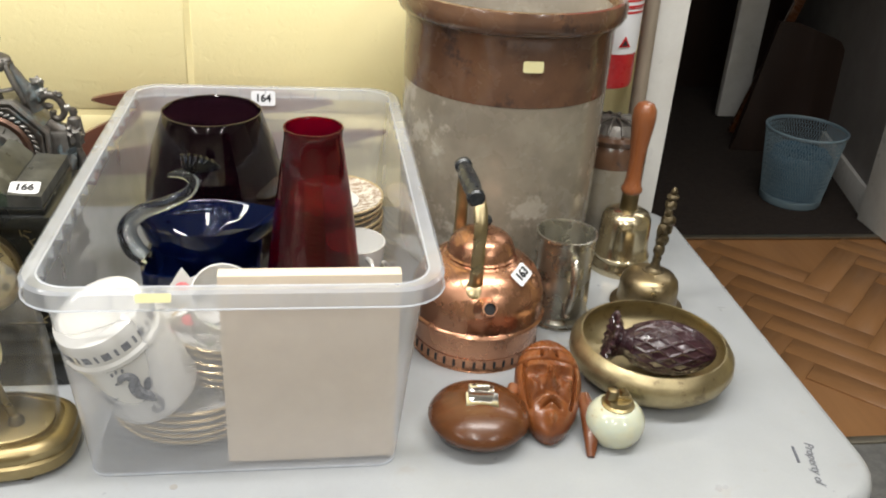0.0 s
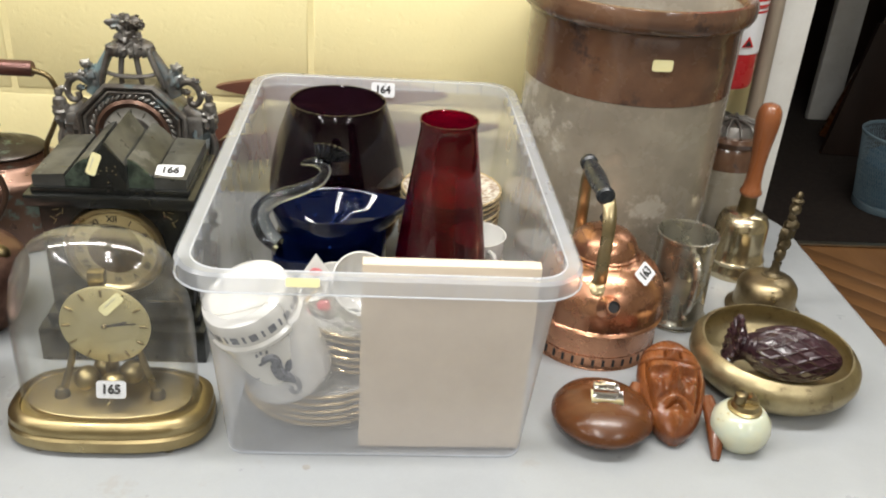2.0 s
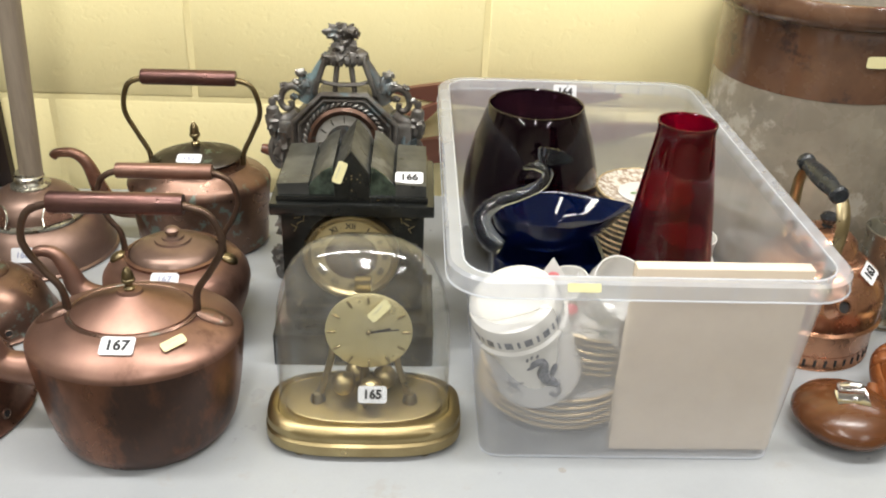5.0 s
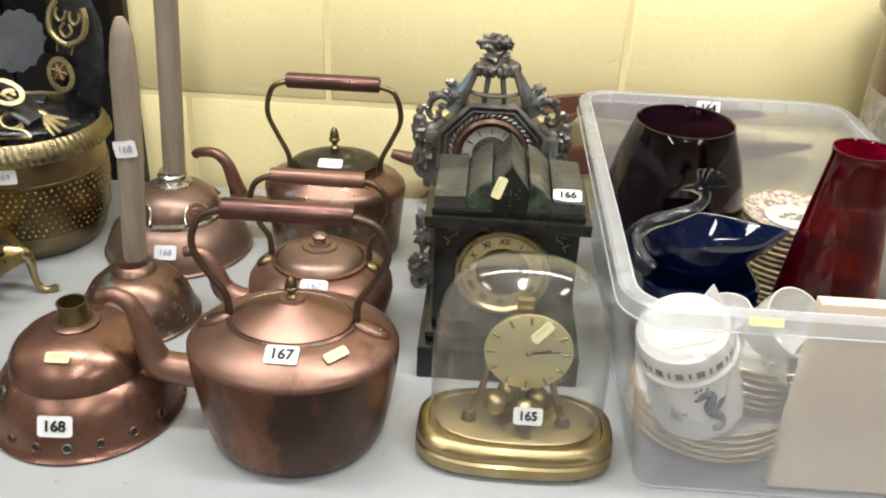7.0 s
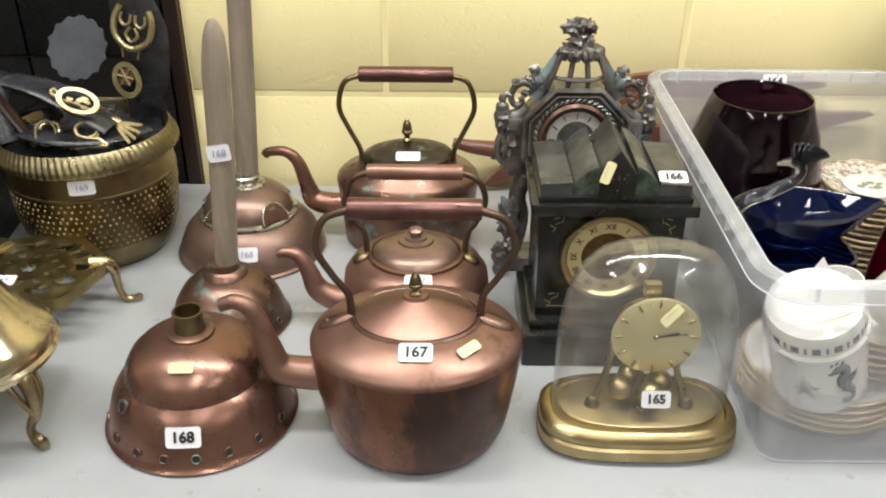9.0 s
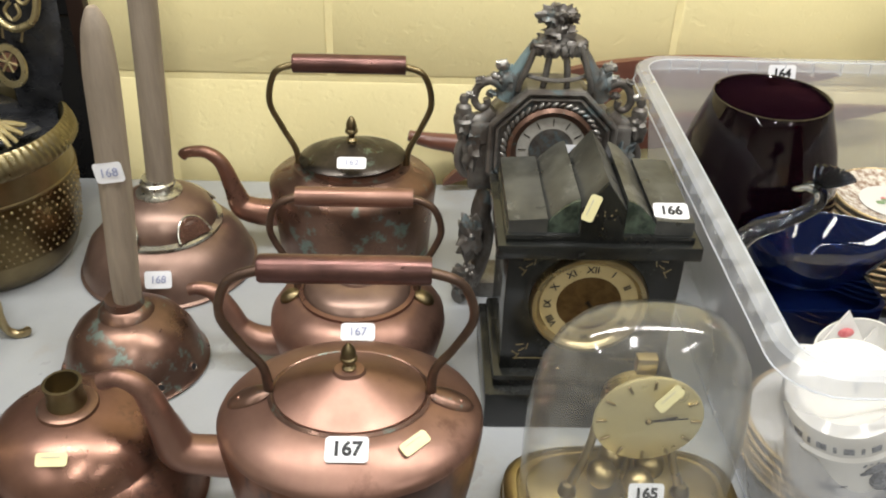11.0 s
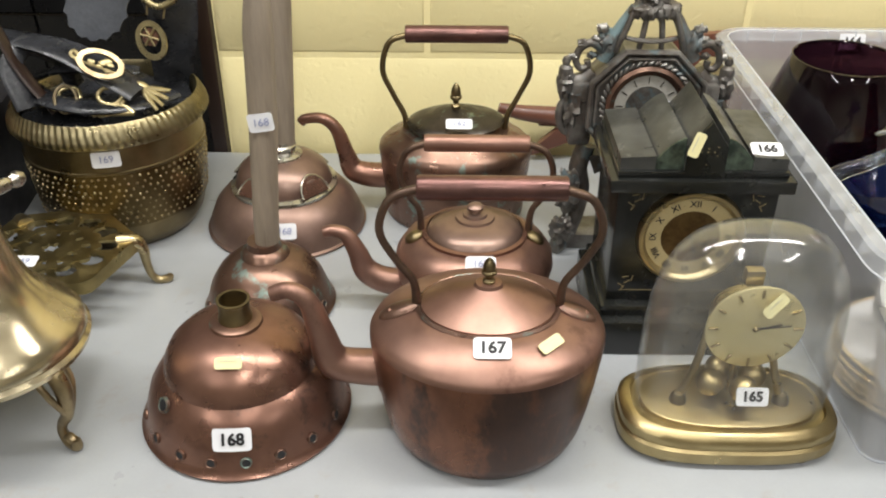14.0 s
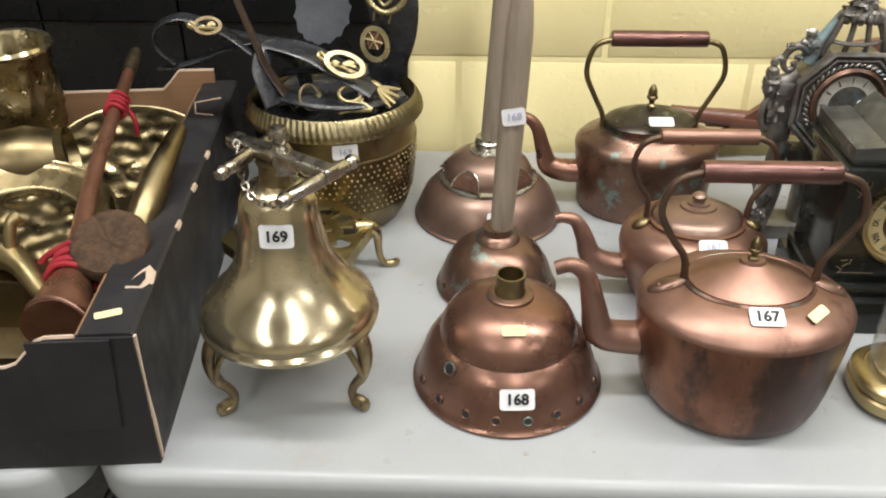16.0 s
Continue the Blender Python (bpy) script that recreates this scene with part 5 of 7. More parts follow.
crest_base = part("crest", ball(0.004, (-0.012, 0.003, 0.099), n=10), CREST_GLASS, g, "dark smoky fluted crest")
for i in range(8):
    a = radians(20 + 11 * i)
    part("feather", tube([(-0.012, 0.003, 0.099), (-0.012 + 0.02 * math.cos(a) * 1.1, 0.004, 0.099 + 0.012 * math.sin(a)), (-0.012 + 0.034 * math.cos(a) * 1.1, 0.004, 0.1 + 0.022 * math.sin(a))], [0.002, 0.0032, 0.0022], 8, 3), CREST_GLASS, crest_base)


def plate(parent, z, r, mat, gold=True):
    pl = part("plate", moved(lathe([(0.0, 0.0), (r * 0.55, 0.0), (r * 0.6, 0.0025), (r * 0.96, 0.0105), (r, 0.0125), (r * 0.985, 0.0138), (r * 0.93, 0.012), (r * 0.6, 0.0055), (r * 0.5, 0.0035), (0.0, 0.0035)], 48), pose(0, 0, z)), mat, parent)
    if gold:
        part("gilt_edge", moved(lathe([(r * 0.97, 0.0115), (r * 1.004, 0.0120), (r * 1.003, 0.0138), (r * 0.98, 0.0146), (r * 0.955, 0.0135)], 48, caps=False), pose(0, 0, z)), GOLD_EDGE, pl)
    return pl


def plate_stack(label, x, y, z, count, r, mat, gold, step=0.0075):
    st = thing("plate_stack", label, "plates", x, y, z)
    for i in range(count):
        pl = plate(st, i * step, r * (1 - 0.004 * (i % 3)), mat, gold)
        pl.location = (0.001 * math.sin(i * 2.1), 0.001 * math.cos(i * 1.7), 0)
    return st


plate_stack("stack of white china plates with gilt wavy edges in the box", -0.262, 0.815, BZ, 5, 0.084, CHINA, True, 0.0085)
plate_stack("smaller stack of white gilt-edged plates on the larger ones", -0.221, 0.815, BZ + 0.049, 6, 0.060, CHINA, True, 0.0085)
st = plate_stack("stack of brown transfer-printed plates with floral centres", -0.110, 1.102, BZ, 14, 0.068, PRINT_BROWN, True, 0.0082)
part("centre", lathe([(0, 0.1119), (0.036, 0.1119), (0.036, 0.1126), (0, 0.1126)], 32), CHINA, st, "white well of the top plate")
for i in range(9):
    a = i * 0.7
    part("flower", ball(0.0025 + 0.001 * (i % 3), (0.008 * math.cos(a) * (1 + i % 2), 0.008 * math.sin(a), 0.1130), (1.3, 1, 0.08), 8), PRINT_RED if i % 3 == 0 else PRINT_GREEN, st)


def cup(parent, m, r, h, mat, name="cup"):
    c = part(name, moved(lathe([(0.0, 0.0), (r * 0.6, 0.0), (r * 0.62, 0.004), (r * 0.8, h * 0.3), (r * 0.95, h * 0.7), (r, h), (r * 0.96, h), (r * 0.9, h * 0.7), (r * 0.74, h * 0.3), (0.0, h * 0.1)], 36), m), mat, parent)
    part("handle", moved(tube([(r * 0.88, 0, h * 0.85), (r * 1.35, 0, h * 0.88), (r * 1.5, 0, h * 0.6), (r * 1.2, 0, h * 0.3), (r * 0.8, 0, h * 0.28)], 0.003, 8, 5), m), mat, c)
    return c


def sprig(parent, m, n, seed, spread=0.012, mats=None):
    rnd = random.Random(seed)
    for i in range(n):
        x, y = rnd.uniform(-spread, spread), rnd.uniform(-spread, spread)
        part("printed_leaf", moved(ball(0.003, (0, 0, 0), (rnd.uniform(0.7, 1.8), 0.6, 0.06), 8), m @ pose(x, y, 0, 0, 0, rnd.uniform(0, 180))), rnd.choice(mats or (PRINT_GREY, PRINT_GREY, PRINT_GREEN)), parent)


cs = thing("china_cups", "jumbled white china cups printed with small flowers", "cups", -0.240, 0.800, BZ + 0.098)
c1 = cup(cs, pose(0.005, -0.018, 0.036, 40, 20, 10), 0.034, 0.05, CHINA)
sprig(c1, facing((0.010, -0.0535, 0.036), (0, -1, 0.1)), 9, 3)
c2 = cup(cs, pose(-0.012, 0.03, -0.004, -15, 20, 150), 0.034, 0.036, CHINA)
part("flower", moved(ball(0.007, (0, 0, 0), (1.2, 0.8, 0.1), 10), facing((-0.018, -0.008, 0.022), (-0.1, -0.9, 0.4))), PRINT_RED, c2, "small red printed rose")
sh = part("napkin_shard", moved(plate_of([(-0.022, 0), (0.02, 0), (0.0, 0.032)], 0.002), pose(-0.03, 0.044, 0.020, -8, 0, 8)), CHINA, cs, "white china corner with a red rose")
part("flower", ball(0.006, (-0.0305, 0.0425, 0.032), (1.2, 0.15, 0.9), 10), PRINT_RED, sh)
sh = part("napkin_shard", moved(plate_of([(-0.02, 0), (0.024, 0), (-0.006, 0.026)], 0.002), pose(0.006, 0.044, 0.014, -8, 0, -6)), CHINA, cs, "white china corner")
c3 = cup(cs, pose(0.028, 0.0, 0.010, 80, 0, 30), 0.033, 0.046, CHINA)
sprig(c3, facing((0.036, -0.036, 0.030), (0, -1, 0.1)), 8, 5)

# seahorse jar, bottom up and tipped over the plates
mg = thing("seahorse_jar", "white china jar printed with a grey seahorse and starfish, tipped over", "china jar", -0.290, 0.757, T + 0.069)
MJ = pose(0.0, 0, 0, 15, -19.5, 0)
part("jar", moved(lathe([(0.040, 0.0), (0.044, 0.0), (0.0455, 0.004), (0.0445, 0.01), (0.0450, 0.083), (0.0475, 0.086), (0.0475, 0.090), (0.0450, 0.093), (0.0445, 0.110), (0.042, 0.117), (0.034, 0.121), (0.031, 0.119), (0.0, 0.117)], 56), MJ), CHINA, mg)
for i in range(30):
    a = radians(i * 12)
    w = 0.0036 if i % 2 else 0.0012
    part("key_border", moved(block(-w, w, -0.0003, 0.0003, -0.0042, 0.0042), MJ @ pose(0.0447 * math.cos(a), 0.0447 * math.sin(a), 0.1015, 0, 0, math.degrees(a) + 90)), PRINT_GREY, mg)


def on_jar(a, z, r=0.0448):
    c, s = math.cos(radians(a)), math.sin(radians(a))
    return MJ @ Vector((r * c, r * s, z))


sea = [(-97, 0.065, 0.0012), (-92, 0.066, 0.0019), (-86, 0.071, 0.0040), (-79, 0.071, 0.0042), (-76, 0.064, 0.0046), (-80, 0.055, 0.0060), (-79, 0.045, 0.0062), (-73, 0.036, 0.0048), (-68, 0.028, 0.0033), (-67, 0.020, 0.0024), (-71, 0.014, 0.0020), (-78, 0.014, 0.0018), (-80, 0.019, 0.0016), (-76, 0.021, 0.0012)]
part("seahorse", tube([on_jar(a, z) for a, z, r in sea], [r for a, z, r in sea], 8, 4, 1.0), PRINT_GREY, mg, "grey printed seahorse")
part("dorsal_fin", moved(ball(0.0058, (0, 0, 0), (0.75, 1.3, 0.08), 12), facing(on_jar(-66, 0.050), MJ.to_3x3() @ Vector((math.cos(radians(-66)), math.sin(radians(-66)), 0)))), PRINT_GREY, mg)
for fa, fz in ((-93, 0.078), (-87, 0.080), (-80, 0.079)):
    part("crest", moved(ball(0.0026, (0, 0, 0), (0.6, 1.3, 0.1), 8), facing(on_jar(fa, fz), MJ.to_3x3() @ Vector((math.cos(radians(fa)), math.sin(radians(fa)), 0)))), PRINT_GREY, mg)
star = bmesh.new()
for i in range(5):
    a = radians(90 + 72 * i)
    star = tube([on_jar(-124, 0.040), on_jar(-124 + 18 * math.cos(a), 0.040 + 0.016 * math.sin(a))], [0.0024, 0.0005], 6, 1, bm=star)
part("starfish", star, PRINT_GREY, mg, "grey printed starfish")

bd = solid("cream_board", block(-0.082, 0.082, -0.007, 0.007, 0, 0.216, 0.0015), CARDBOARD, "cream-coloured boxed board standing in the box", "board", at=pose(-0.137, 0.7225, BZ + 0.001, 1.6, 0, 0.4))

# added cups imitate the plate stack's reflection in the box's side wall
mirror_cups = thing("china_cups", "two added white cups in place of the plates' reflection in the box side", "cups", -0.083, 0.985, BZ)
cup(mirror_cups, pose(0, 0, 0, 0, 0, 40), 0.038, 0.07, CHINA)
cup(mirror_cups, pose(0, 0, 0.05, 0, 0, -70), 0.036, 0.06, CHINA)


# ---- clocks ----
# torsion clock under its dome
a = thing("anniversary_clock", "gilt brass torsion clock under an oval glass dome", "clock", -0.4690, 0.752, T)
base = part("base", loft([ring(0.092, 0.049, 0.004, 64, power=3.0), ring(0.0985, 0.054, 0.005, 64, power=3.0), ring(0.1, 0.0555, 0.007, 64, power=3.0), ring(0.1, 0.0555, 0.018, 64, power=3.0), ring(0.097, 0.053, 0.0205, 64, power=3.0), ring(0.099, 0.054, 0.023, 64, power=3.0), ring(0.0985, 0.0535, 0.030, 64, power=3.0), ring(0.093, 0.0495, 0.035, 64, power=3.0), ring(0.088, 0.0455, 0.036, 64, power=3.0), ring(0.0865, 0.0445, 0.033, 64, power=3.0)]), BRASS_SATIN, a, "stepped oval brass base")
part("deck", loft([ring(0.08, 0.040, 0.032, 56, power=2.5), ring(0.08, 0.040, 0.0375, 56, power=2.5), ring(0.078, 0.038, 0.0385, 56, power=2.5)]), BRASS_SATIN, a)
for sx, sy in ((-0.062, -0.04), (0.062, -0.04), (-0.062, 0.04), (0.062, 0.04)):
    part("foot", moved(lathe([(0, 0), (0.006, 0), (0.0075, 0.003), (0.006, 0.006), (0, 0.006)], 14), pose(sx, sy, 0)), BRASS_DARK, a)
dome_rows = []
for inner in (0, 1):
    prof = [(1.0, 0.0345), (1.0, 0.10), (0.995, 0.125), (0.965, 0.15), (0.90, 0.175), (0.79, 0.196), (0.63, 0.211), (0.42, 0.220), (0.2, 0.2235), (0.012, 0.2242)]
    rr = [ring(0.0865 * s - 0.0016 * inner * min(1, s * 2), 0.0445 * s - 0.0016 * inner * min(1, s * 2), z - 0.0016 * inner * (1 - s), 60, power=2.35) for s, z in prof]
    dome_rows += rr if not inner else rr[::-1]
dome = part("dome", loft(dome_rows, False, False), CLEAR_GLASS, a, "clear oval glass dome")
dome.visible_shadow = False
dial = part("dial", moved(lathe([(0, -0.003), (0.041, -0.003), (0.0425, -0.001), (0.0425, 0.001), (0.041, 0.002), (0.0, 0.002)], 56), pose(0.006, -0.011, 0.127, 90, 0, 0)), GILT_DIAL, a, "round satin gilt dial")
for i in range(12):
    q = radians(30 * i)
    part("hour_mark", moved(block(-0.0011, 0.0011, -0.001, 0.001, -0.004, 0.004, 0.0004, seg=1), pose(0.006 + 0.0365 * math.sin(q), -0.0138, 0.127 + 0.0365 * math.cos(q), 0, math.degrees(q), 0)), BRASS, dial)
for ln, q, w in ((0.030, 82, 0.0007), (0.022, 76, 0.0011)):
    part("hand", moved(block(-w, w, -0.0003, 0.0003, -0.003, ln, 0.0002, seg=1), pose(0.006, -0.0146, 0.127, 0, q, 0)), DARK_METAL, dial)
part("boss", ball(0.0025, (0.006, -0.0146, 0.127), n=10), BRASS_DARK, dial)
part("movement", moved(lathe([(0, 0), (0.027, 0), (0.027, 0.024), (0, 0.024)], 36), pose(0.0, 0.015, 0.127, 90, 0, 0)), BRASS, a)
part("top_block", block(-0.008, 0.008, -0.004, 0.006, 0.165, 0.180, 0.002), BRASS, a)
for s in (-1, 1):
    part("pillar", tube([(s * 0.047, -0.004, 0.038), (s * 0.043, -0.004, 0.052), (s * 0.037, -0.002, 0.07), (s * 0.032, 0.0, 0.092), (s * 0.03, 0.0, 0.115)], [0.0045, 0.0038, 0.0035, 0.0035, 0.0035], 10, 5), BRASS, a, "bowed brass pillar")
    part("pillar_foot", lathe([(0, 0), (0.008, 0), (0.007, 0.006), (0.0045, 0.010), (0, 0.011)], 16), BRASS_DARK, a).location = (s * 0.047, -0.006, 0.038)
pend = part("pendulum", lathe([(0, 0.048), (0.004, 0.048), (0.003, 0.07), (0.0012, 0.085), (0.0012, 0.12), (0, 0.12)], 12), BRASS, a, "four-ball rotating pendulum")
for i in range(4):
    q = radians(20 + 90 * i)
    part("ball", ball(0.0125, (0.022 * math.cos(q), 0.016 * math.sin(q), 0.060), n=18), BRASS_SATIN, pend)
sticker(a, (-0.459, 0.7215, 0.8050), (0, -0.9, 0.35), "165", 0.0285, 0.0175, size=0.0125)
price_tag(a, (-0.4525, 0.7335, 0.895), (0.1, -0.95, 0.3), 42)

# black slate clock
s = thing("slate_mantel_clock", "black slate mantel clock with marble inlay and dusty pediment", "clock", -0.4875, 0.930, T)
part("plinth", block(-0.091, 0.091, -0.072, 0.07, 0.0, 0.042, 0.002), SLATE, s)
part("plinth_step", block(-0.084, 0.084, -0.060, 0.064, 0.042, 0.055, 0.004), SLATE, s)
part("case", block(-0.0775, 0.0775, -0.049, 0.06, 0.055, 0.186, 0.0015), SLATE, s)
part("cornice", block(-0.088, 0.088, -0.060, 0.068, 0.186, 0.200, 0.002), SLATE, s)
part("cornice_top", block(-0.081, 0.081, -0.054, 0.066, 0.200, 0.207, 0.001), SLATE, s)


def ridge(outline, y0, y1, name, mat, label=""):
    bm = loft([[Vector((x, y0, z)) for x, z in outline], [Vector((x, y1, z)) for x, z in outline]])
    return part(name, bm, mat, s, label, 25)


PZ = 0.207
ridge([(-0.079, PZ), (-0.046, PZ), (-0.046, PZ + 0.014), (-0.079, PZ + 0.012)], -0.050, 0.064, "pediment_wing", SLATE_DUSTY, "dusty flat pediment slab")
ridge([(0.046, PZ), (0.079, PZ), (0.079, PZ + 0.012), (0.046, PZ + 0.014)], -0.050, 0.064, "pediment_wing", SLATE_DUSTY, "dusty flat pediment slab")
for q in (-1, 1):
    out = [(q * 0.047, PZ), (q * 0.047, PZ + 0.008)]
    for i in range(7):
        t = i / 6
        out.append((q * (0.046 - 0.026 * t), PZ + 0.010 + 0.022 * math.sin(t * 1.45)))
    out.append((q * 0.019, PZ))
    ridge(out if q > 0 else out[::-1], -0.046, 0.062, "pediment_scroll", SLATE_DUSTY, "dusty rounded pediment shoulder")
    part("scroll_face", moved(plate_of([(x, z) for x, z in (out if q > 0 else out[::-1])], 0.002), pose(0, -0.0478, 0)), MARBLE, s, "green-black marble end")
ridge([(-0.019, PZ), (0.019, PZ), (0.019, PZ + 0.026), (0.0, PZ + 0.052), (-0.019, PZ + 0.026)], -0.052, 0.045, "pediment_gable", SLATE_DUSTY, "dusty pointed centre block")
gf = part("gable_face", moved(plate_of([(-0.0185, PZ), (0.0185, PZ), (0.0185, PZ + 0.0255), (0.0, PZ + 0.051), (-0.0185, PZ + 0.0255)], 0.002), pose(0, -0.0535, 0)), SLATE, s, "polished gable face with gilt incised dots")
for i, (x, z) in enumerate(((-0.009, 0.026), (-0.006, 0.021), (-0.009, 0.017), (0.009, 0.026), (0.006, 0.021), (0.009, 0.017), (0.0, 0.021), (0.0, 0.008), (0.0, 0.0245))):
    part("gilt_dot", ball(0.0007, (x, -0.0547, PZ + z), (1, 0.3, 1), 8), FADED_GILT, gf)
bez = part("bezel", moved(lathe([(0.044, -0.002), (0.053, -0.002), (0.0535, 0.003), (0.051, 0.008), (0.0475, 0.0085), (0.045, 0.006), (0.044, 0.003)], 60, caps=False), pose(-0.002, -0.049, 0.134, 90, 0, 0)), BRASS, s, "moulded brass bezel")
part("chapter_ring", moved(lathe([(0.029, 0), (0.0445, 0), (0.0445, 0.0025), (0.029, 0.0025)], 56, caps=False), pose(-0.002, -0.0495, 0.134, 90, 0, 0)), CREAM_ENAMEL, s, "cream ring with black roman numerals")
part("dial_centre", moved(lathe([(0, 0), (0.030, 0), (0.030, 0.0022), (0, 0.001)], 48), pose(-0.002, -0.0495, 0.134, 90, 0, 0)), surface("dark_gilt_centre", (0.20, 0.13, 0.06), 0.4, 0.9, (0.1, 0.06, 0.03), 60, 0.7, 200, 0.2, 0.1), s, "dark engraved brass centre")
for i, num in enumerate(("XII", "I", "II", "III", "IIII", "V", "VI", "VII", "VIII", "IX", "X", "XI")):
    q = radians(30 * i)
    nm = new("numeral", writing(num, 0.0095, INK, 0.0001))
    nm.parent = s
    nm.matrix_basis = pose(-0.002 + 0.0368 * math.sin(q), -0.0526, 0.134 + 0.0368 * math.cos(q), 90, 0, 0) @ pose(0, 0, 0, 0, 0, -30 * i)
for ln, q, w in ((0.03, 118, 0.0008), (0.02, 160, 0.0012)):
    part("hand", moved(block(-w, w, -0.0003, 0.0003, -0.004, ln), pose(-0.002, -0.0535, 0.134, 0, q, 0)), DARK_METAL, s)
for q in (-1, 1):
    for zz in (0.173, 0.078):
        for dx, dz, ang in ((0, 0, 35), (0.006, -0.004, -35), (-0.005, 0.004, 80), (0.002, 0.006, 10), (0.004, -0.008, 60)):
            part("gilt_line", moved(block(-0.0035, 0.0035, -0.0003, 0.0003, -0.0004, 0.0004), pose(q * 0.058 + dx * q, -0.0493, zz + dz, 0, ang * q, 0)), FADED_GILT, s)
    part("gilt_line", block(q * 0.045 - 0.02, q * 0.045 + 0.02, -0.0496, -0.0488, 0.0675, 0.0681), FADED_GILT, s)
sticker(s, (-0.427, 0.8930, 0.9630), (0, -0.35, 0.94), "166", 0.030, 0.0175, size=0.0128, up=(0, 1, 0))
price_tag(s, (-0.4995, 0.8735, 0.976), (0.0, -0.97, 0.2), 70)

# cast spelter clock
o = thing("spelter_mantel_clock", "ornate pierced spelter mantel clock with blue-green patina", "clock", -0.509, 1.085, T)
o.matrix_basis = o.matrix_basis @ Matrix.Diagonal((0.95, 1.0, 0.982, 1.0))


def octagon(hw, z0, z1, cut):
    return [(-hw, z0 + cut), (-hw + cut, z0), (hw - cut, z0), (hw, z0 + cut), (hw, z1 - cut), (hw - cut, z1), (-hw + cut, z1), (-hw, z1 - cut)]


part("case", plate_of(octagon(0.066, 0.135, 0.262, 0.037), 0.05), SPELTER, o)
for hw, z0, z1, r in ((0.066, 0.135, 0.262, 0.004), (0.059, 0.142, 0.255, 0.0025)):
    pts = octagon(hw, z0, z1, 0.037 if hw > 0.06 else 0.033)
    part("moulding", tube([(x, -0.027, z) for x, z in pts + pts[:1]], r, 8, 1), SPELTER, o)
for i in range(44):
    q = 2 * math.pi * i / 44
    part("bead", moved(ball(0.0032, (0, 0, 0), (1.7, 1, 0.8), 8), pose(0.0515 * math.cos(q), -0.027, 0.199 + 0.0515 * math.sin(q), 0, -math.degrees(q) + 55, 0)), SPELTER_EDGE if i % 2 else SPELTER, o)
part("bezel", moved(lathe([(0.038, 0), (0.048, 0), (0.048, 0.004), (0.044, 0.0065), (0.038, 0.004)], 48, caps=False), pose(0, -0.025, 0.199, 90, 0, 0)), COPPER_OLD, o, "brown copper bezel")
part("dial", moved(lathe([(0.0, 0), (0.039, 0), (0.039, 0.002), (0.0, 0.002)], 44), pose(0, -0.0255, 0.199, 90, 0, 0)), PALE_ENAMEL, o, "worn pale dial")
part("dial_centre", moved(lathe([(0.0, 0), (0.0245, 0), (0.0245, 0.001), (0.0, 0.001)], 36), pose(0, -0.0276, 0.199, 90, 0, 0)), SPELTER, o)
for i in range(12):
    q = radians(30 * i)
    part("numeral", moved(block(-0.0005, 0.0005, -0.0003, 0.0003, -0.004, 0.004), pose(0.0315 * math.sin(q), -0.0278, 0.199 + 0.0315 * math.cos(q), 0, 30 * i, 0)), DARK_METAL, o)
sticker(o, (-0.4855, 1.0545, 0.934), (0, -1, 0.1), "16", 0.028, 0.018, ink=BLUE_INK, size=0.012, weight=0.0)
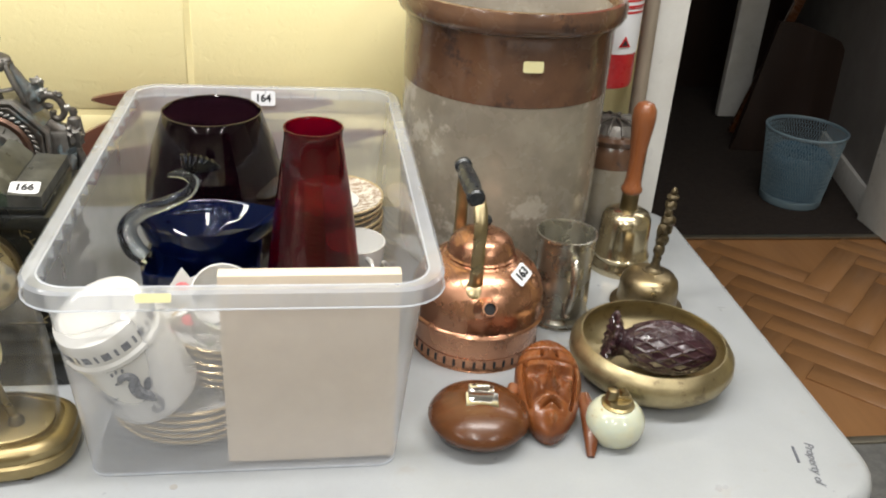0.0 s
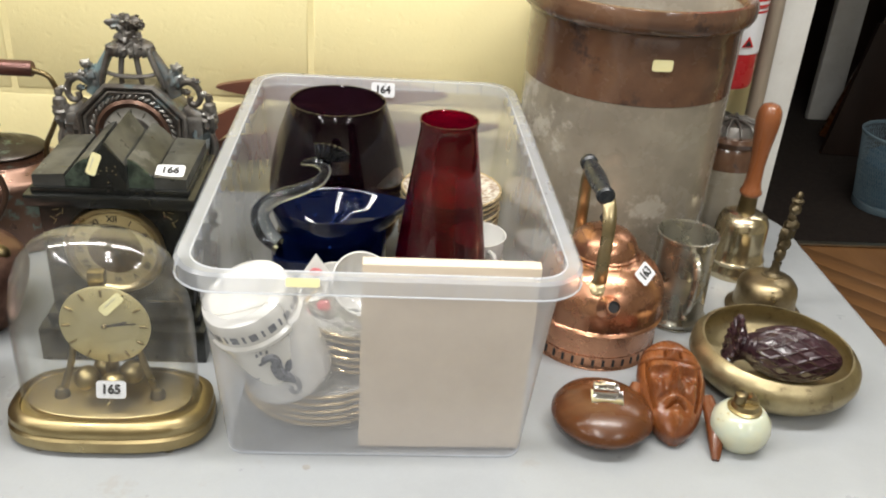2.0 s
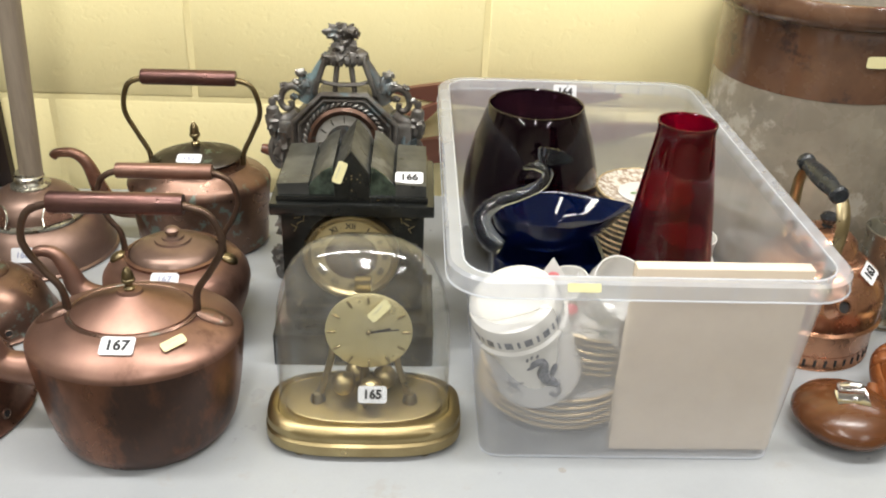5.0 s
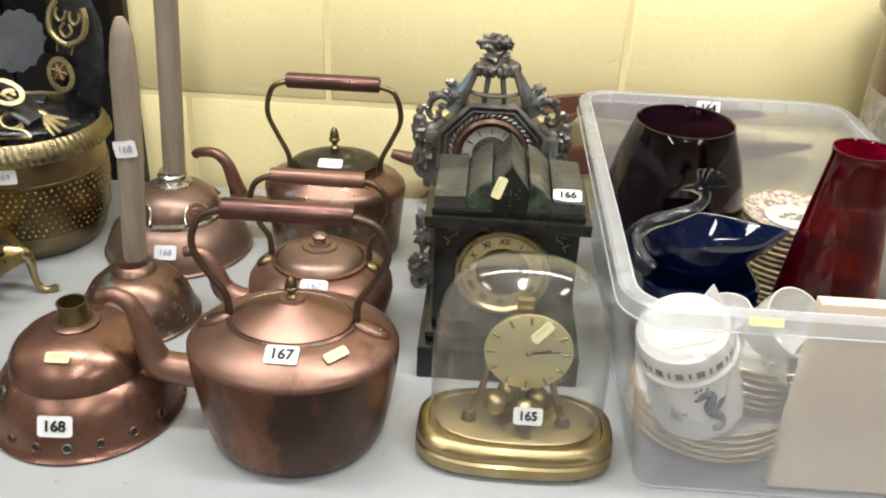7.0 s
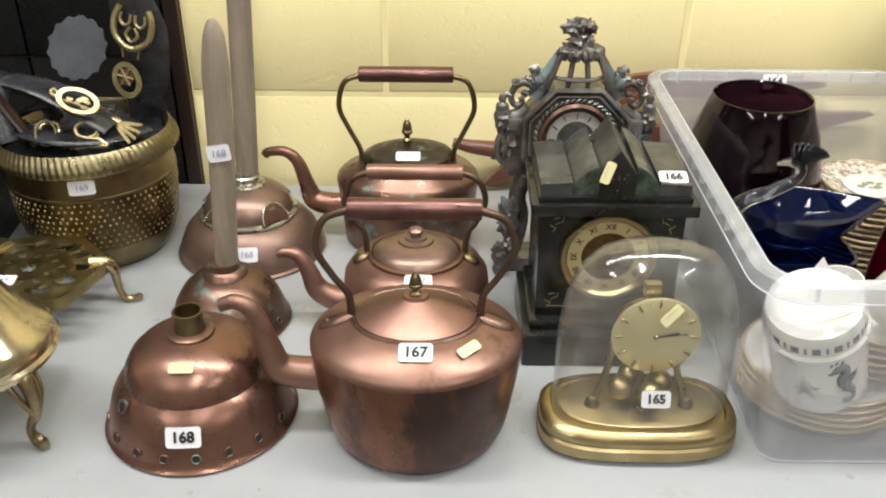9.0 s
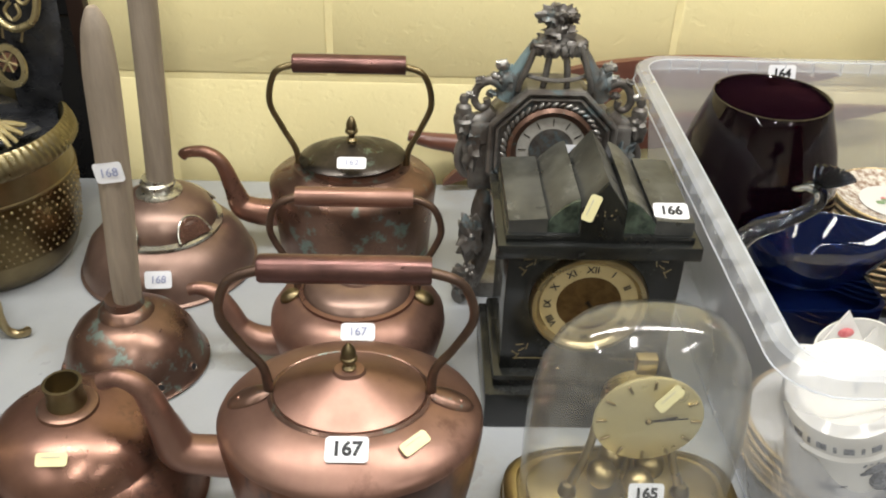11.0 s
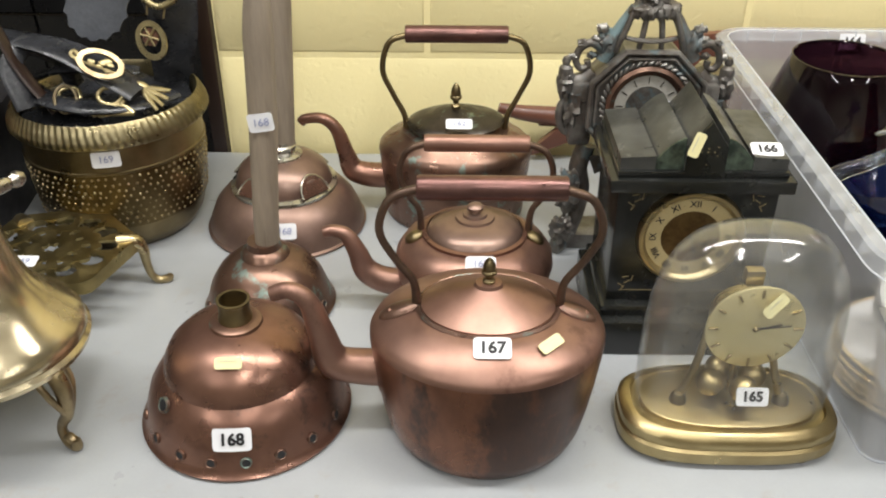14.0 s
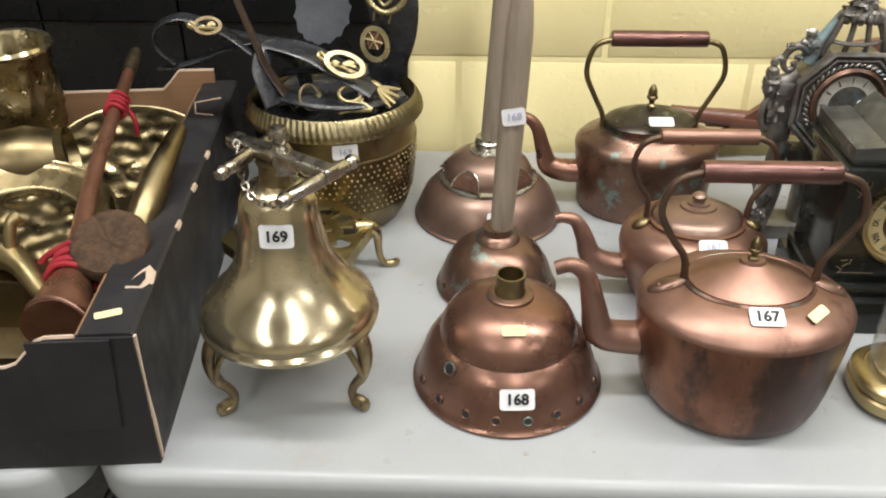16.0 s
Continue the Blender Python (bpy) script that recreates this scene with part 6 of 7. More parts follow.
# pierced crown
for i, x in enumerate((-0.027, -0.009, 0.009, 0.027)):
    part("crown_bar", tube([(x * 1.45, -0.008, 0.257), (x * 1.35, -0.012, 0.268), (x * 1.2, -0.014, 0.280), (x * 0.92, -0.012, 0.300), (x * 0.75, -0.008, 0.308)], [0.0036, 0.0032, 0.0036, 0.0036, 0.0036], 12, 5), SPELTER, o)
part("crown_rail", tube([(-0.046, 0, 0.276), (-0.022, -0.014, 0.273), (0, -0.018, 0.272), (0.022, -0.014, 0.273), (0.046, 0, 0.276)], 0.0026, 8, 4), SPELTER, o)
for q in (-1, 1):
    part("crown_shoulder", tube([(q * 0.052, 0, 0.246), (q * 0.046, -0.002, 0.262), (q * 0.037, -0.003, 0.280), (q * 0.029, -0.003, 0.294), (q * 0.020, -0.003, 0.304)], [0.011, 0.010, 0.007, 0.006, 0.008], 20, 6), SPELTER_BLUE, o, "blue-green leafy shoulder")
    part("crown_knop", ball(0.0105, (q * 0.052, -0.004, 0.268), (1, 1, 1.2), 24, rough=0.55, seed=q), SPELTER_BLUE, o)
    part("scroll", tube([(q * 0.048, -0.004, 0.252), (q * 0.058, -0.006, 0.262), (q * 0.069, -0.006, 0.266), (q * 0.080, -0.006, 0.259), (q * 0.084, -0.006, 0.245), (q * 0.078, -0.006, 0.236), (q * 0.070, -0.006, 0.239), (q * 0.071, -0.006, 0.246)], [0.0060, 0.0055, 0.0050, 0.0045, 0.0042, 0.0040, 0.0038, 0.0042], 16, 6), SPELTER, o, "open leaf scroll")
    part("scroll", tube([(q * 0.062, -0.004, 0.232), (q * 0.072, -0.004, 0.222), (q * 0.084, -0.004, 0.218), (q * 0.090, -0.004, 0.205)], [0.009, 0.010, 0.009, 0.007], 16, 5), SPELTER, o)
    for bx, bz, br, sd in ((0.062, 0.270, 0.0055, 1), (0.078, 0.266, 0.0050, 2), (0.088, 0.250, 0.0046, 3), (0.066, 0.252, 0.0045, 4), (0.056, 0.283, 0.0060, 5)):
        part("leaf_tip", ball(br, (q * bx, -0.007, bz), (1.25, 0.8, 0.85), 16, rough=0.7, seed=sd + q), SPELTER_EDGE if sd % 2 else SPELTER, o)
    part("side_panel", moved(block(-0.014, 0.014, -0.014, 0.012, -0.04, 0.038, 0.006), pose(q * 0.074, -0.006, 0.184)), SPELTER, o)
    side = part("side_figure", ball(0.012, (q * 0.094, -0.008, 0.218), (0.9, 0.9, 1.5), 28, rough=0.45, seed=3 + q), SPELTER, o, "cast ornamental side pillar")
    part("side_urn", moved(lathe([(0, 0), (0.007, 0), (0.009, 0.006), (0.008, 0.012), (0.004, 0.015), (0.0055, 0.019), (0.004, 0.024), (0, 0.026)], 12), pose(q * 0.095, -0.008, 0.226)), SPELTER, o)
    part("side_wing", ball(0.02, (q * 0.080, -0.006, 0.188), (0.75, 0.8, 1.55), 32, rough=0.6, seed=7 + q), SPELTER_BLUE if q > 0 else SPELTER, o)
    part("side_scroll", tube([(q * 0.088, -0.008, 0.205), (q * 0.098, -0.008, 0.19), (q * 0.098, -0.008, 0.17), (q * 0.090, -0.008, 0.158), (q * 0.080, -0.008, 0.160), (q * 0.082, -0.008, 0.17)], [0.004, 0.005, 0.005, 0.0045, 0.004, 0.003], 10, 4), SPELTER, o)
    part("leg", tube([(q * 0.062, -0.005, 0.14), (q * 0.070, -0.008, 0.11), (q * 0.062, -0.008, 0.08), (q * 0.07, -0.012, 0.04), (q * 0.085, -0.02, 0.012), (q * 0.095, -0.03, 0.009)], [0.012, 0.012, 0.009, 0.010, 0.010, 0.009], 12, 5), SPELTER, o, "cast scrolling leg")
    part("leg_leaf", ball(0.018, (q * 0.082, -0.022, 0.085), (0.8, 0.7, 1.5), 30, rough=0.6, seed=11 + q), SPELTER, o, "cast foliage on the leg")
    part("leg_leaf", ball(0.014, (q * 0.088, -0.03, 0.035), (1.0, 0.8, 1.3), 30, rough=0.6, seed=15 + q), SPELTER, o)
part("crown_cap", ball(0.021, (0, -0.004, 0.306), (1.2, 0.9, 0.42), 40, rough=0.5, seed=5.0), SPELTER, o, "cast leafy crown boss")
part("crown_stem", ball(0.013, (0, -0.004, 0.318), (1.15, 0.9, 0.8), 32, rough=0.6, seed=8.0), SPELTER, o)
for i in range(9):
    q = radians(200 + 20 * i)
    part("crown_leaf", ball(0.0055, (0.026 * math.cos(q), -0.004 + 0.016 * math.sin(q), 0.303), (0.9, 0.8, 1.3), 14, rough=0.4, seed=i), SPELTER, o)
part("finial", ball(0.0135, (-0.004, -0.003, 0.334), (1.25, 0.8, 0.75), 36, rough=0.8, seed=2.0), SPELTER, o, "knobbly cast finial")
part("finial_lobe", ball(0.0085, (0.009, -0.003, 0.333), (1.2, 0.9, 0.8), 28, rough=0.7, seed=4.0), SPELTER, o)
part("apron", plate_of([(-0.06, 0.13), (-0.05, 0.105), (-0.03, 0.115), (0, 0.095), (0.03, 0.115), (0.05, 0.105), (0.06, 0.13)], 0.03), SPELTER, o)
part("base", block(-0.085, 0.085, -0.02, 0.03, 0.0, 0.022, 0.006), SPELTER, o)
part("column", block(-0.03, 0.03, -0.012, 0.02, 0.02, 0.13, 0.006), SPELTER, o)

# carved wooden paddles leaning behind
for x0, z0, x1, z1, w, y in ((-0.455, 0.916, -0.105, 0.918, 0.020, 1.322), (-0.60, 0.79, -0.02, 0.868, 0.021, 1.332), (-0.612, 0.752, -0.38, 0.905, 0.018, 1.312)):
    ln = math.hypot(x1 - x0, z1 - z0)
    pts = []
    for i in range(25):
        t = i / 24
        pts.append((t * ln, w * (math.sin(math.pi * t) ** 0.75) + 0.001))
    out = [(x, zz) for x, zz in pts] + [(x, -zz) for x, zz in pts[::-1]]
    bm = plate_of(out, 0.012)
    solid("wooden_paddle", bm, WOOD_PADDLE, "long pointed dark red-brown wooden blade leaning on the wall", "wooden blade", "wooden blades", at=pose(x0, y, z0) @ pose(0, 0, 0, 0, -math.degrees(math.atan2(z1 - z0, x1 - x0)), 0))
solid("wooden_blade_stem", tube([(-0.66, 1.315, 0.822), (-0.63, 1.315, 0.815), (-0.58, 1.318, 0.808), (-0.52, 1.32, 0.80), (-0.46, 1.322, 0.79)], [0.007, 0.011, 0.014, 0.016, 0.012], 14, 5), WOOD_PADDLE, "turned red-brown wooden stem behind the clocks", "wooden stem")


# ---- bell, pot, trivet ----
b = thing("brass_bell", "large brass bell on three cast legs with a cross-bar crown", "bell", -1.1405, 0.749, T)
part("bell", lathe([(0.076, 0.098), (0.0840, 0.098), (0.0860, 0.101), (0.0860, 0.106), (0.0836, 0.112), (0.0768, 0.120), (0.0680, 0.129), (0.0585, 0.140), (0.0500, 0.153), (0.0440, 0.169), (0.0403, 0.188), (0.0378, 0.206), (0.0358, 0.220), (0.0325, 0.230), (0.026, 0.2365), (0.017, 0.2395), (0.0, 0.240)], 72), BRASS_PALE, b)
part("rim_ring", lathe([(0.076, 0.0895), (0.083, 0.0885), (0.0878, 0.092), (0.0886, 0.0965), (0.0855, 0.1005), (0.076, 0.099)], 72, caps=False), BRASS_PALE, b, "rounded rim ring, slightly coppery")
part("neck", lathe([(0.0, 0.238), (0.016, 0.238), (0.0145, 0.243), (0.014, 0.256), (0.016, 0.261), (0.0, 0.263)], 20), BRASS_DARK, b, "dark threaded neck")
for deg in (-27, 95, 217):
    m = pose(0, 0, 0, 0, 0, deg)
    part("leg", moved(tube([(0.070, 0, 0.096), (0.082, 0, 0.090), (0.0880, 0, 0.072), (0.084, 0, 0.046), (0.0735, 0, 0.030), (0.0695, 0, 0.017), (0.075, 0, 0.007), (0.084, 0, 0.0062), (0.085, 0, 0.014)], [0.0075, 0.0085, 0.0078, 0.0058, 0.0048, 0.0046, 0.0052, 0.0055, 0.004], 12, 5), m), BRASS_CAST, b, "cabriole cast brass leg")
    part("knee_scroll", moved(tube([(0.072, -0.015, 0.094), (0.084, -0.013, 0.074), (0.087, -0.003, 0.050), (0.089, 0.0, 0.060), (0.087, 0.003, 0.050), (0.084, 0.013, 0.074), (0.072, 0.015, 0.094)], 0.0032, 8, 4), m), BRASS_CAST, b)
    part("toe", moved(tube([(0.077 + 0.0065 * math.cos(t * 0.8), 0, 0.0085 + 0.0055 * math.sin(t * 0.8)) for t in range(8)], [0.0035, 0.0045, 0.0045, 0.004, 0.004, 0.0035, 0.003, 0.003], 8, 2), m), BRASS_CAST, b)
cz = 0.268
part("crown_hub", moved(lathe([(0, 0.252), (0.011, 0.252), (0.0115, 0.262), (0.0105, 0.273), (0.008, 0.277), (0.0068, 0.280), (0.0095, 0.284), (0.0100, 0.289), (0.0075, 0.295), (0.0, 0.297)], 24), pose(0.009, -0.004, 0)), NICKEL, b, "worn nickel hub with a ball top")
part("crown_beam", moved(block(-0.064, 0.064, -0.0085, 0.0085, -0.0062, 0.0062, 0.004, seg=3), pose(0.009, -0.006, cz, 0, 0, -34)), NICKEL, b, "worn nickel cross beam")
for cx, cy, aa in ((-0.021, 0.006, 68), (0.0495, -0.0455, 58)):
    part("crown_arm", moved(lathe([(0, -0.050), (0.0045, -0.0495), (0.0068, -0.045), (0.0066, -0.041), (0.0045, -0.0375), (0.0062, -0.034), (0.0066, -0.012), (0.0070, 0.0), (0.0066, 0.012), (0.0062, 0.034), (0.0045, 0.0375), (0.0066, 0.041), (0.0068, 0.045), (0.0045, 0.0495), (0, 0.050)], 18), pose(cx, cy, cz - 0.003, 0, 90, aa)), NICKEL, b, "turned nickel arm with ball ends")
ch = [(-0.034, 0.010, 0.275), (-0.031, 0.000, 0.258), (-0.024, -0.018, 0.247), (-0.013, -0.032, 0.239), (0.004, -0.041, 0.237), (0.020, -0.054, 0.254)]
links = smooth_line(ch, 3)
for i, (p0, p1) in enumerate(zip(links, links[1:])):
    mid, d = (p0 + p1) / 2, (p1 - p0)
    up = Vector((0.3, -0.8, 0.5))
    zaxis = d.normalized()
    xaxis = up.cross(zaxis).normalized()
    m = Matrix((xaxis, zaxis.cross(xaxis), zaxis)).transposed().to_4x4()
    m.translation = mid
    ln = d.length * 0.72
    loop_pts = [(0.0030 * math.cos(t * math.pi / 4), 0, ln * math.sin(t * math.pi / 4)) for t in range(9)]
    part("chain_link", moved(tube(loop_pts, 0.00095, 6, 1, loop=True), m @ pose(0, 0, 0, 0, 0, 80 * (i % 2))), NICKEL, b)
part("clapper_tail", moved(plate_of([(-0.004, 0), (0.005, 0.0), (0.004, 0.035), (-0.002, 0.04)], 0.002), pose(-0.082, -0.020, 0.030, 0, 0, 30)), STEEL, b, "grey metal strip hanging below")
sticker(b, (-1.1355, 0.7095, 0.9440), (0.06, -0.97, 0.17), "169", 0.031, 0.0225, size=0.0142, bend=0.0018)

HAMMERED = surface("hammered_brass", (0.17, 0.125, 0.058), 0.32, 1.0, (0.10, 0.072, 0.034), 10, 0.7, 160, 0.2, 0.12)
p = thing("brass_jardiniere", "hammered brass pot with a gadrooned rim, holding horse brasses", "brass pot", -1.147, 1.135, T)
part("foot", lathe([(0.0, 0.0), (0.076, 0.0), (0.084, 0.004), (0.094, 0.02), (0.1005, 0.04)], 64), BRASS_DARK, p)
belly = part("belly", lathe([(0.1005, 0.04), (0.1015, 0.043), (0.1055, 0.07), (0.1075, 0.1), (0.1075, 0.115)], 64, caps=False), HAMMERED, p, "hammered and punched belly")
rnd = random.Random(31)
dots_bm = bmesh.new()
for row in range(9):
    z = 0.046 + 0.0080 * row
    r = 0.1015 + 0.0060 * min(1.0, (z - 0.043) / 0.055)
    for i in range(74):
        q = 2 * math.pi * (i + 0.5 * (row % 2) + rnd.uniform(-0.16, 0.16)) / 74
        dots_bm = ball(0.00175 * rnd.uniform(0.8, 1.15), (r * math.cos(q), r * math.sin(q), z + rnd.uniform(-0.0012, 0.0012)), (1, 1, 1), 6, bm=dots_bm)
tagged(part("punched_dots", dots_bm, BRASS, belly, "rows of small bright punched dots"), kind="stuff")
part("band", lathe([(0.1075, 0.115), (0.109, 0.116), (0.109, 0.118), (0.1072, 0.119), (0.1065, 0.14), (0.1065, 0.148)], 64, caps=False), BRASS_DARK, p)
rows = []
for r, z, f in ((0.1065, 0.150, 0.0), (0.1105, 0.149, 0.0003), (0.1155, 0.1505, 0.0006), (0.1178, 0.1535, 0.0009), (0.1165, 0.161, 0.0010), (0.1125, 0.169, 0.0010), (0.109, 0.1755, 0.0003), (0.107, 0.1775, 0.0), (0.104, 0.172, 0.0), (0.1025, 0.12, 0.0), (0.1, 0.05, 0.0)):
    rows.append([Vector(((r + f * math.cos(84 * a + 200 * z)) * math.cos(a), (r + f * math.cos(84 * a + 200 * z)) * math.sin(a), z + f * math.cos(84 * a + 200 * z))) for a in [2 * math.pi * j / 576 for j in range(576)]])
part("rim", loft(rows, False, False), surface("dull_gold_rim_brass", (0.31, 0.265, 0.155), 0.34, 1.0, (0.19, 0.155, 0.082), 14, 0.6, 160, 0.15, 0.1), p, "gadrooned rolled rim", 70)
heap = []
for r, z in ((0.0005, 0.168), (0.02, 0.169), (0.04, 0.166), (0.06, 0.167), (0.08, 0.165), (0.0995, 0.164), (0.1005, 0.12), (0.0005, 0.10)):
    heap.append([Vector((r * math.cos(q), r * math.sin(q), z + (0.012 * noise.noise(Vector((38 * r * math.cos(q), 38 * r * math.sin(q), 2.0))) if z > 0.145 else 0.0))) for q in [2 * math.pi * j / 56 for j in range(56)]])
part("filling", loft(heap), LEATHER, p, "heap of black leather straps", 60)
sticker(p, (-1.1195, 1.0275, 0.8775), (0.24, -0.97, 0.05), "169", 0.032, 0.0195, ink=BLUE_INK, size=0.0115, weight=0.0, bend=0.0012)


def strap(label, pts, widths, flat=0.12, mat=None):
    return solid("leather_strap", tube(pts, widths, 14, 6, flat), mat or LEATHER, label, "leather strap", "harness straps")


def flat_ring(rx, rz, ix, iz, thick, n=40):
    """A flat oval ring standing in the x-z plane."""
    rows = []
    for ax, az, y in ((rx, rz, 0), (rx * 0.98, rz * 0.97, -thick), (ix * 1.04, iz * 1.05, -thick), (ix, iz, 0), (rx, rz, 0)):
        rows.append([Vector((ax * math.cos(2 * math.pi * i / n), y, az * math.sin(2 * math.pi * i / n))) for i in range(n)])
    return loft(rows, False, False)


def brass_ring_plate(r, w, tilt, at, name, label, kind):
    """A pierced horse brass: an open rim with a device inside."""
    ob = thing(name, label, "horse brass", 0, 0, 0, group="horse brasses")
    ob.matrix_basis = tilt
    if kind == "shoe":
        part("shoe", tube([(-r * 0.75, 0, r * 1.1), (-r, 0, r * 0.4), (-r * 0.85, 0, -r * 0.5), (0, 0, -r), (r * 0.85, 0, -r * 0.5), (r, 0, r * 0.4), (r * 0.75, 0, r * 1.1)], w * 1.5, 12, 6, 1.0), BRASS_GOLD, ob)
        for sgn in (-1, 1):
            part("inner_shoe", tube([(sgn * r * 0.12, -0.001, r * 0.75), (sgn * r * 0.16, -0.001, r * 0.35), (sgn * r * 0.42, -0.001, r * 0.15), (sgn * r * 0.66, -0.001, r * 0.4), (sgn * r * 0.62, -0.001, r * 0.8)], w * 0.8, 8, 4), BRASS_GOLD, ob)
        part("inner_shoe", tube([(-r * 0.12, -0.001, r * 0.1), (-r * 0.32, -0.001, -r * 0.3), (0, -0.001, -r * 0.62), (r * 0.32, -0.001, -r * 0.3), (r * 0.12, -0.001, r * 0.1)], w * 0.8, 8, 4), BRASS_GOLD, ob)
        for sgn in (-1, 1):
            part("hanger", tube([(sgn * r * 0.45, 0, -r * 0.9), (sgn * r * 0.4, 0, -r * 1.5)], w * 0.5, 8, 1), BRASS, ob)
    elif kind == "oval":
        pts = [(r * 1.35 * math.cos(t * math.pi / 8), 0, r * 0.85 * math.sin(t * math.pi / 8)) for t in range(17)]
        part("rim", flat_ring(r * 1.45, r * 0.95, r * 1.02, r * 0.60, 0.0025), BRASS_CAST, ob)
        rnd = random.Random(5)
        for i in range(9):
            part("device", ball(r * 0.17, (rnd.uniform(-0.6, 0.6) * r, 0, rnd.uniform(-0.35, 0.4) * r), (1.5, 0.35, 0.9), 10), BRASS_GOLD, ob)
        part("bar", tube([(-r * 1.2, 0, -r * 0.2), (r * 1.2, 0, -r * 0.25)], w * 0.5, 8, 1), BRASS_GOLD, ob)
        part("hanger", tube([(-r * 1.25, 0, 0), (-r * 1.7, 0, r * 0.3), (-r * 1.8, 0, 0), (-r * 1.3, 0, -r * 0.2)], w * 0.8, 8, 3), BRASS_GOLD, ob)
    elif kind == "medal":
        pts = [((r * (1 + 0.10 * math.cos(5 * t * math.pi / 10))) * math.cos(t * math.pi / 10), 0, r * 1.15 * math.sin(t * math.pi / 10)) for t in range(21)]
        part("rim", flat_ring(r * 1.15, r * 1.4, r * 0.75, r * 0.95, 0.0025), BRASS_GOLD, ob)
        part("disc", moved(lathe([(0, -0.001), (r * 0.62, -0.001), (r * 0.62, 0.001), (0, 0.001)], 24), pose(0, 0, r * 0.25, 90, 0, 0)), COPPER_BROWN, ob)
        for aa in (30, -40, 80):
            part("bar", moved(tube([(-r * 0.7, 0, 0), (r * 0.7, 0, 0)], w * 0.5, 8, 1), pose(0, -0.002, r * 0.25, 0, aa, 0)), BRASS_GOLD, ob)
    elif kind == "loop":
        pts = [(r * 0.75 * math.cos(t * math.pi / 6), 0, r * 0.55 * math.sin(t * math.pi / 6) + r * 0.9) for t in range(13)]
        part("loop", tube(pts, w, 10, 2, loop=True), BRASS_GOLD, ob)
        for x0, z0, x1, z1 in ((0, 0.35, -0.9, -0.1), (0, 0.35, 0.2, -0.2), (0.1, 0.3, 1.0, 0.3), (1.0, 0.3, 1.6, -0.1), (-0.9, -0.1, -0.8, -0.5), (0.2, -0.2, 1.6, -0.1), (-0.6, -0.4, 0.2, -0.2), (0.6, 0.1, 0.9, 0.7)):
            part("arm", tube([(x0 * r, 0, z0 * r), (x1 * r, 0, z1 * r)], w * 1.1, 8, 1), BRASS_GOLD, ob)
    else:
        for i in range(4):
            aa = radians(-60 + 30 * i)
            part("finger", tube([(0, 0, 0), (r * 0.8 * math.cos(aa) * 0.6, 0, r * 0.4 * math.sin(aa)), (r * 1.5 * math.cos(aa * 0.6), 0, r * 1.1 * math.sin(aa))], [w, w * 1.2, w * 0.8], 8, 3), BRASS_GOLD, ob)
        part("root", ball(r * 0.4, (-r * 0.2, 0, r * 0.1), (1.3, 0.4, 0.8), 12), BRASS_GOLD, ob)
    return ob


# straps and brasses heaped in the pot
strap("black leather strap with horse brasses, upright in the pot", [(-1.085, 1.205, 0.885), (-1.078, 1.19, 0.94), (-1.068, 1.185, 0.985), (-1.072, 1.19, 1.03), (-1.082, 1.195, 1.075)], [0.026, 0.027, 0.030, 0.036, 0.026], 0.1)
brass_ring_plate(0.025, 0.0028, pose(-1.077, 1.176, 1.034, -10, 10, -6), 0, "horse_brass", "horseshoe-shaped brass on the upright strap", "shoe")
brass_ring_plate(0.0175, 0.0028, pose(-1.093, 1.170, 0.968, -14, -18, -6), 0, "horse_brass", "round pierced copper-centred brass medal", "medal")
pad = []
for i in range(40):
    q = 2 * math.pi * i / 40
    pad.append(((0.036 + 0.0022 * math.cos(14 * q)) * math.cos(q), (0.043 + 0.0022 * math.cos(14 * q)) * math.sin(q)))
solid("padded_leather_piece", plate_of(pad, 0.006), FELT_PAD, "grey padded leather piece with a scalloped edge", "leather pad", at=pose(-1.166, 1.205, 1.0, -20, 24, 6))
strap("broad black leather strap lying over the pot's rim", [(-1.085, 1.078, 0.938), (-1.128, 1.088, 0.962), (-1.175, 1.10, 0.982), (-1.235, 1.11, 0.992), (-1.285, 1.115, 1.0)], [0.022, 0.026, 0.024, 0.018, 0.014], 0.25)
brass_ring_plate(0.0185, 0.0028, pose(-1.120, 1.070, 0.975, -48, 20, 0), 0, "horse_brass", "oval pierced brass on the broad strap", "oval")
strap("black leather loop with a brass oval on its end", [(-1.235, 1.085, 0.985), (-1.27, 1.085, 1.012), (-1.315, 1.08, 1.03), (-1.345, 1.075, 1.02), (-1.352, 1.075, 0.995), (-1.33, 1.075, 0.972)], [0.012, 0.013, 0.012, 0.010, 0.010, 0.010], 0.25)
brass_ring_plate(0.0125, 0.0045, pose(-1.282, 1.07, 1.022, -35, 0, 0), 0, "horse_brass", "oval brass boss on a leather strap", "oval")
strap("grey-edged leather strap sloping into the pot", [(-1.355, 1.08, 0.965), (-1.315, 1.08, 0.972), (-1.27, 1.085, 0.988), (-1.23, 1.09, 0.998)], [0.007, 0.010, 0.010, 0.008], 0.3)
strap("narrow brown leather strap standing in the pot", [(-1.185, 1.075, 0.915), (-1.215, 1.08, 0.96), (-1.235, 1.085, 1.01), (-1.255, 1.09, 1.07), (-1.27, 1.095, 1.12)], [0.009, 0.010, 0.009, 0.008, 0.008], 0.3, WOOD_DARK)
strap("black leather strap coiled low in the pot", [(-1.23, 1.12, 0.925), (-1.19, 1.075, 0.93), (-1.14, 1.06, 0.928), (-1.09, 1.075, 0.925), (-1.06, 1.12, 0.92)], [0.014, 0.016, 0.018, 0.016, 0.012], 0.35)
